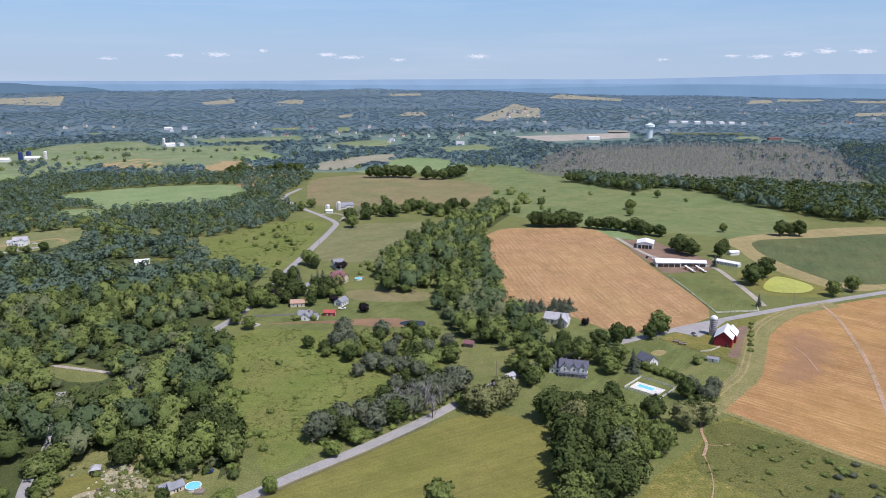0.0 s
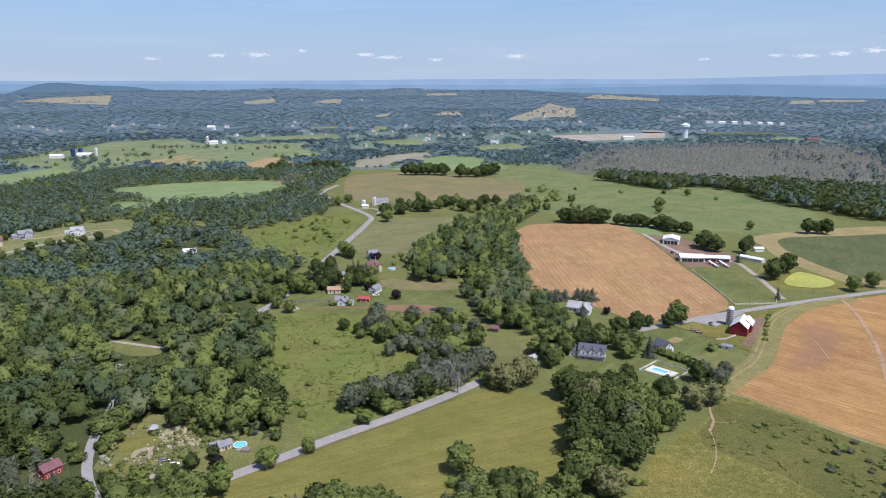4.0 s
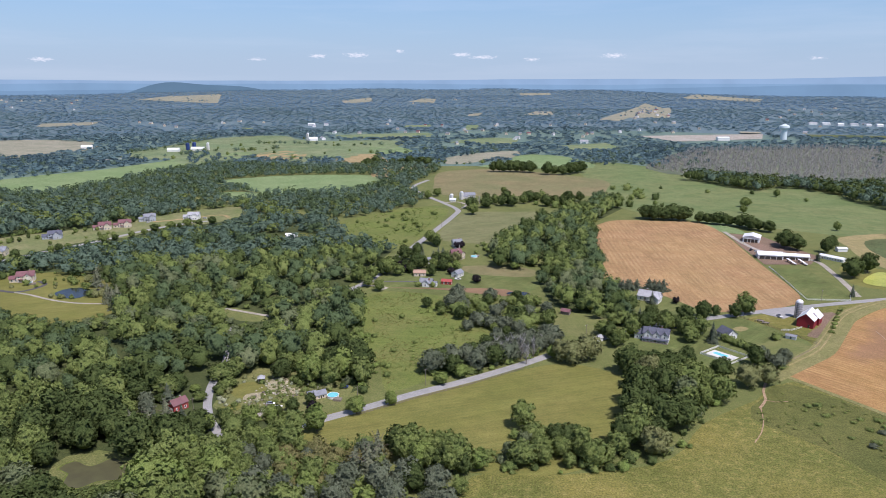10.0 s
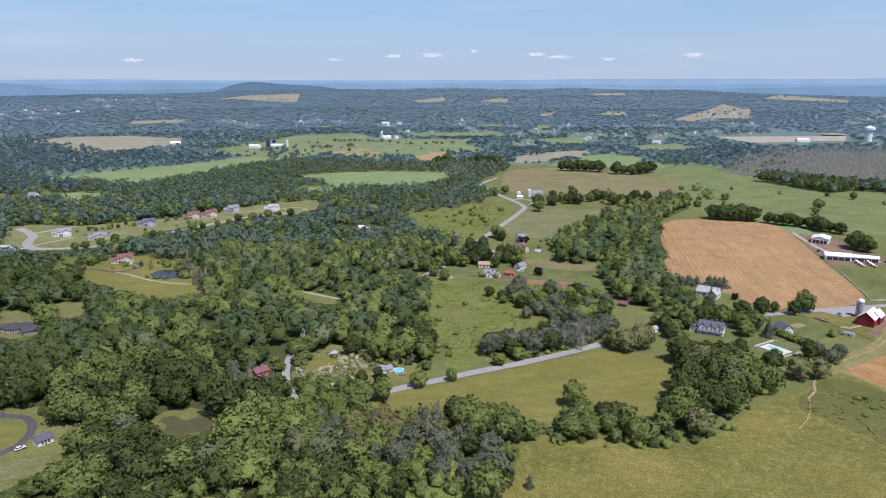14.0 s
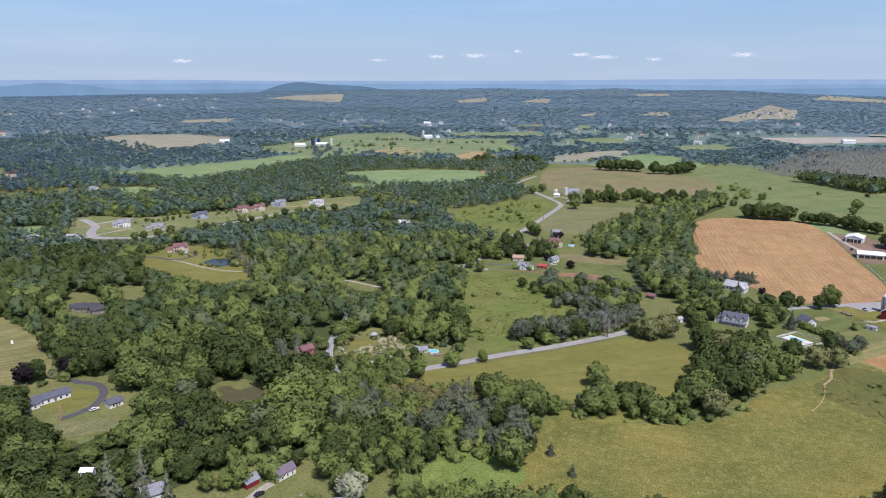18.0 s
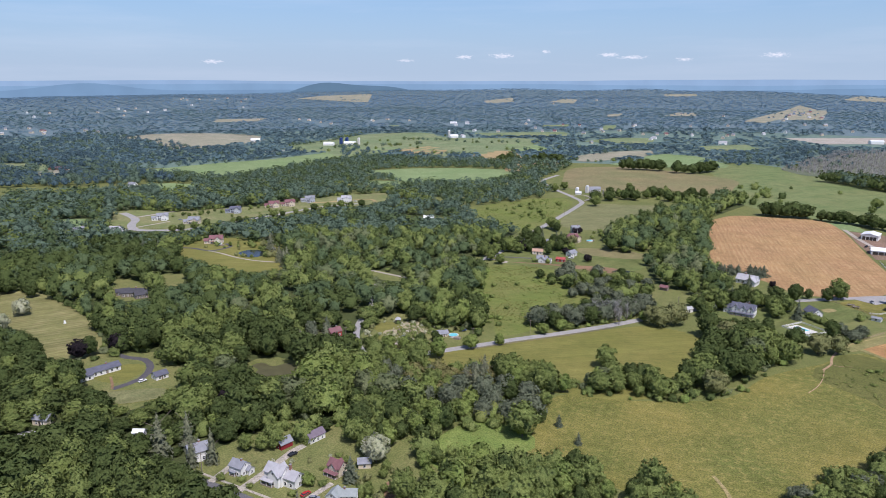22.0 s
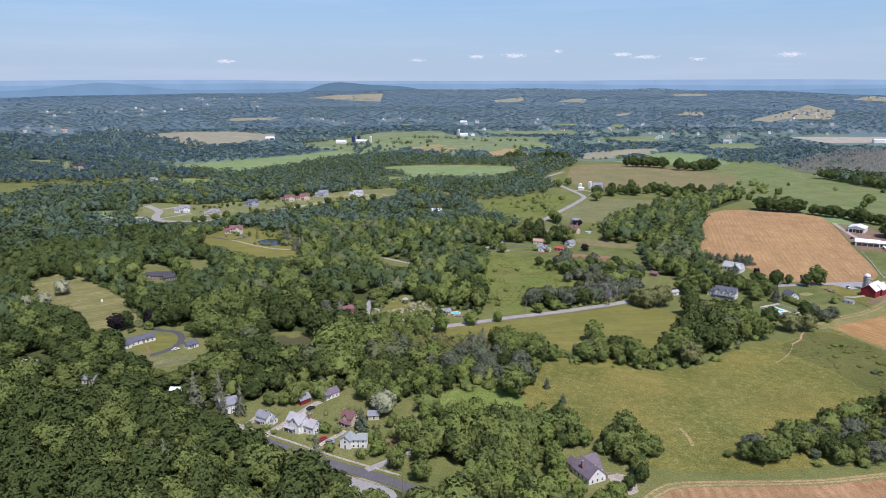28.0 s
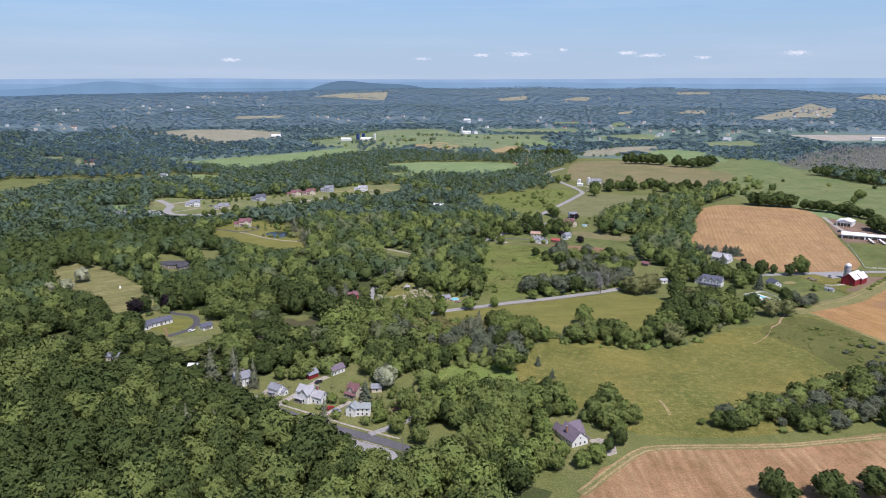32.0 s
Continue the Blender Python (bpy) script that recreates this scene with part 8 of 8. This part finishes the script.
# ---------------------------------------------------------------- poles, vehicles and yard things
def pole(x, y, rz, h=9.5):
    p = thing("utility_pole", "weathered wooden utility pole with a crossarm", "utility pole", "roadside poles")
    bm = bmesh.new()
    tube(bm, (0, 0, 0), (0, 0, h), 0.16, 0.11, 8)
    part("shaft", bm, M_WOODG, p)
    part("crossarm", box(0, 0, h - 0.6, 2.2, 0.12, 0.14, 0.01), M_WOODG, p)
    for sx in (-0.95, 0.0, 0.95):
        bm = bmesh.new()
        tube(bm, (sx, 0, h - 0.53), (sx, 0, h - 0.3), 0.05, 0.04, 6)
        part("insulator", bm, M_STEEL, p)
    return place(p, x, y, 0, rz)


p0 = pole(-42, 211.5, 40)
for x, y, r in ((-12, 240, 45), (-64, 190.5, 42), (22, 277, 45), (100, 331, 60), (150, 358, 62), (-97.5, 440, 90), (-100.5, 396, 90), (-92, 520, 90), (-88, 600, 120), (-105, 50.5, -8), (-82, 36, -8), (-50, 44.5, -8), (-28, 31, -20), (192, 377, 65), (-120, 170, 60)):
    copy_thing(p0, pose(x * U, y * U, 0, 0, 0, r))

PAINTS = {"white": surface("white_car_paint", (0.78, 0.78, 0.78), (0.72, 0.72, 0.72), 1, 0.25), "silver": surface("silver_car_paint", (0.42, 0.44, 0.46), (0.38, 0.40, 0.42), 1, 0.25, 0.5),
          "red": surface("red_car_paint", (0.42, 0.03, 0.03), (0.36, 0.03, 0.03), 1, 0.25), "black": surface("black_car_paint", (0.02, 0.02, 0.025), (0.03, 0.03, 0.035), 1, 0.2), "blue": surface("blue_car_paint", (0.04, 0.07, 0.18), (0.04, 0.06, 0.15), 1, 0.25)}
M_TYRE = surface("tyre_rubber", (0.02, 0.02, 0.02), (0.03, 0.03, 0.03), 3, 0.9)


def car(x, y, rz, paint, kind="car", where=""):
    L, W, H = (4.6, 1.8, 1.45) if kind == "car" else (5.4, 2.0, 1.8)
    c_ = thing("parked_" + kind, paint + " parked " + ("car" if kind == "car" else "pickup truck") + where, kind, "parked vehicles")
    bm = bmesh.new()
    prof = [(-L / 2, 0.35), (L / 2, 0.35), (L / 2, 0.75), (L * 0.26, 0.95), (-L / 2, 0.95)]
    a = [bm.verts.new((px, -W / 2, pz)) for px, pz in prof]
    b = [bm.verts.new((px, W / 2, pz)) for px, pz in prof]
    bm.faces.new(a)
    bm.faces.new(b[::-1])
    for k in range(5):
        bm.faces.new((a[k], b[k], b[(k + 1) % 5], a[(k + 1) % 5]))
    bmesh.ops.recalc_face_normals(bm, faces=bm.faces[:])
    bmesh.ops.bevel(bm, geom=bm.edges[:], offset=0.08, segments=1, affect="EDGES")
    part("body", bm, PAINTS[paint], c_)
    x0, x1 = (-L * 0.42, L * 0.24) if kind == "car" else (-L * 0.08, L * 0.26)
    bm = bmesh.new()
    v = [bm.verts.new((px, py, pz)) for px, py, pz in ((x0, -W * 0.46, 0.93), (x1, -W * 0.46, 0.93), (x1, W * 0.46, 0.93), (x0, W * 0.46, 0.93), (x0 + 0.45, -W * 0.38, H - 0.05), (x1 - 0.7, -W * 0.38, H - 0.05), (x1 - 0.7, W * 0.38, H - 0.05), (x0 + 0.45, W * 0.38, H - 0.05))]
    for f in ((0, 1, 5, 4), (1, 2, 6, 5), (2, 3, 7, 6), (3, 0, 4, 7), (4, 5, 6, 7)):
        bm.faces.new([v[i] for i in f])
    part("windows", bm, M_GLASS, c_)
    part("roof", box((x0 + x1 - 0.25) / 2, 0, H - 0.02, x1 - x0 - 1.0, W * 0.78, 0.08, 0.02), PAINTS[paint], c_)
    for sx in (-0.31, 0.31):
        for sy in (-1, 1):
            bm = bmesh.new()
            tube(bm, (L * sx, sy * (W / 2 - 0.22), 0.33), (L * sx, sy * (W / 2 + 0.02), 0.33), 0.33, 0.33, 12)
            part("wheel", bm, M_TYRE, c_)
    return place(c_, x, y, 0.28, rz)


for x, y, r, p_, k, wh_ in ((-84.5, 70, 70, "black", "car", " beside the red shed"), (-64.5, 50.5, 20, "silver", "car", " on a village driveway"), (-68, 51.5, 75, "red", "car", " on a village driveway"), (-38.5, 49, 60, "white", "car", " on a curved driveway"),
                           (120.5, 327, 100, "silver", "pickup", " beside the silo"), (140, 480, 60, "black", "pickup", " in the dairy yard"), (143, 477, 40, "white", "car", " in the dairy yard"), (146, 474, 20, "white", "car", " in the dairy yard"), (-92, 181, 30, "white", "car", " on the gravel forecourt"), (-96, 183.5, 20, "silver", "car", " in the garden yard"),
                           (-54, 367, 10, "white", "pickup", " before the white barn"), (-304, 522, 0, "white", "car", " before a new house"), (-174, 98, 70, "white", "car", " beside the ranch garage"), (57, 340, 10, "silver", "car", " before the bungalow"), (66, 300, 60, "blue", "car", " on the estate drive"), (-400, 380, 40, "silver", "car", " before a new house"), (-342, 496, 60, "white", "car", " before a new house")):
    car(x, y, r, p_, k, wh_)

for x, y, r in ((109, 317.5, -20), (111, 314.5, -20)):
    t = thing("hay_wagon", "flat wooden hay wagon in dry grass", "wagon", "hay wagons")
    part("bed", box(0, 0, 0.9, 4.6, 1.9, 0.16, 0.02), M_WOODG, t)
    part("side_board", box(0, 0.95, 1.1, 4.6, 0.08, 0.4), M_WOODG, t)
    for sx in (-1.5, 1.5):
        for sy in (-0.8, 0.8):
            bm = bmesh.new()
            tube(bm, (sx, sy - 0.1, 0.4), (sx, sy + 0.1, 0.4), 0.4, 0.4, 10)
            part("wheel", bm, M_TYRE, t)
    place(t, x, y, 0.1, r)

gz = thing("gazebo", "small open timber gazebo with a grey roof", "gazebo")
bm = bmesh.new()
bmesh.ops.create_cone(bm, cap_ends=True, segments=4, radius1=3.0, radius2=0.3, depth=1.6, matrix=Matrix.Translation((0, 0, 3.6)) @ Matrix.Rotation(radians(45), 4, "Z"))
part("roof", bm, M_RLIGHT, gz)
part("floor", box(0, 0, 0.15, 3.6, 3.6, 0.3, 0.03), M_WOODG, gz)
for sx in (-1.6, 1.6):
    for sy in (-1.6, 1.6):
        part("post", box(sx, sy, 1.5, 0.22, 0.22, 2.9), M_WOODG, gz)
part("back_wall", box(0, 1.65, 1.5, 3.2, 0.12, 2.6), M_WOODG, gz)
place(gz, -108, 202, 0.1, 20)

tr = thing("trampoline", "round blue backyard trampoline", "trampoline")
bm = bmesh.new()
tube(bm, (0, 0, 0.85), (0, 0, 0.95), 1.9, 1.9, 20)
part("mat", bm, PAINTS["blue"], tr)
for k in range(4):
    a = k * math.tau / 4
    part("leg", box(math.cos(a) * 1.7, math.sin(a) * 1.7, 0.43, 0.08, 0.08, 0.86), M_STEEL, tr)
place(tr, -73, 203, 0.1)
st = thing("garden_statue", "white stone lawn ornament on a plinth", "ornament")
bm = bmesh.new()
tube(bm, (0, 0, 0), (0, 0, 1.6), 0.9, 0.5, 10)
tube(bm, (0, 0, 1.6), (0, 0, 2.2), 0.8, 0.2, 10)
part("plinth", bm, M_TRIM, st)
place(st, -264, 140, 0.1)

ROCK = np.random.default_rng(19)
rock0 = None
for k in range(46):
    x, y = float(ROCK.uniform(-107, -92)), float(ROCK.uniform(181, 206))
    m_ = pose(x * U, y * U, 0.1, float(ROCK.uniform(0, 40)), 0, float(ROCK.uniform(0, 360))) @ Matrix.Scale(float(ROCK.uniform(0.5, 1.3)), 4)
    if rock0 is None:
        bm = bmesh.new()
        bmesh.ops.create_icosphere(bm, subdivisions=2, radius=0.7)
        for v in bm.verts:
            v.co *= 0.75 + 0.4 * noise.noise(v.co * 1.7)
            v.co.z *= 0.6
        me = bpy.data.meshes.new("garden_rock")
        bm.to_mesh(me)
        bm.free()
        me.materials.append(M_STONE)
        rock0 = tagged(new("garden_rock", me), "pale weathered garden boulder", "rock", "garden boulders")
        rock0.matrix_basis = m_
        base_ = m_.copy()
    else:
        copy_thing(rock0, m_ @ Matrix.Diagonal((*rock0.scale, 1)).inverted())
for k in range(12):
    x, y = 27.5 + (k % 4) * 1.9, 59 + (k // 4) * 2.4 + (k % 3) * 0.5
    copy_thing(rock0, pose(x * U, y * U, 0.15, 0, 0, k * 40) @ Matrix.Scale(0.5 + 0.1 * (k % 3), 4) @ Matrix.Diagonal((*rock0.scale, 1)).inverted())


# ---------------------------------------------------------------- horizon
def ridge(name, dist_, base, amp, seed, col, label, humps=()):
    """A far ridge at the edge of sight: a glowing sheet painted in haze blue."""
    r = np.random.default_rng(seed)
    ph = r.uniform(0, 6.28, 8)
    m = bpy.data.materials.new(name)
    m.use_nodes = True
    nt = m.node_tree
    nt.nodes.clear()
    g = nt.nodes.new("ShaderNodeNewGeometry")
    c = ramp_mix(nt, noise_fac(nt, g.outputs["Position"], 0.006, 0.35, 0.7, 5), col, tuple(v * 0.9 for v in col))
    # emission carries the painted haze; these hills are no source of light
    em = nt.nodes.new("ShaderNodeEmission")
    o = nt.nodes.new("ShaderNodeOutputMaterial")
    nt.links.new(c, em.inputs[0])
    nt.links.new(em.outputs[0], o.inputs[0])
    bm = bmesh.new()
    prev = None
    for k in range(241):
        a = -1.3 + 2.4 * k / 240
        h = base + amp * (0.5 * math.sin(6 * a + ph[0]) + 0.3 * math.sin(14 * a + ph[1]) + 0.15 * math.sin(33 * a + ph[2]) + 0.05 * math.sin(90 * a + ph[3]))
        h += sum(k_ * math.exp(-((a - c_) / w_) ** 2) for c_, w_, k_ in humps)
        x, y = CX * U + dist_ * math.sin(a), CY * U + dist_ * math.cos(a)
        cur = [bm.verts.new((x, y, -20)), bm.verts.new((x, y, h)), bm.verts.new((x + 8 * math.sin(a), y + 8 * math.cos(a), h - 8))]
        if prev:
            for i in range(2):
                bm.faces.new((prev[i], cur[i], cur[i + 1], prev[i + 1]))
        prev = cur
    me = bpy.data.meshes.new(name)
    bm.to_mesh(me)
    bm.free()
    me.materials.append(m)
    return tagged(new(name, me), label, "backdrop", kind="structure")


ridge("backdrop_far_ridge", 4805, 148, 4, 3, (0.275, 0.41, 0.575), "far horizon ridge sheet glowing in pale haze blue", ((-0.72, 0.12, 7), (0.0, 0.3, 8), (0.5, 0.2, 38)))
ridge("backdrop_middle_ridge", 4790, 128, 8, 5, (0.222, 0.36, 0.515), "ridge sheet below the horizon glowing in haze blue")
ridge("backdrop_near_ridge", 4775, 92, 9, 9, (0.185, 0.31, 0.45), "wooded ridge sheet glowing in painted haze blue", ((-0.83, 0.06, 42), (0.3, 0.2, 30)))
ridge("backdrop_round_hill", 4760, 40, 3, 12, (0.118, 0.205, 0.288), "long rounded hill sheet glowing in haze blue", ((-0.54, 0.05, 90), (-0.455, 0.06, 74)))
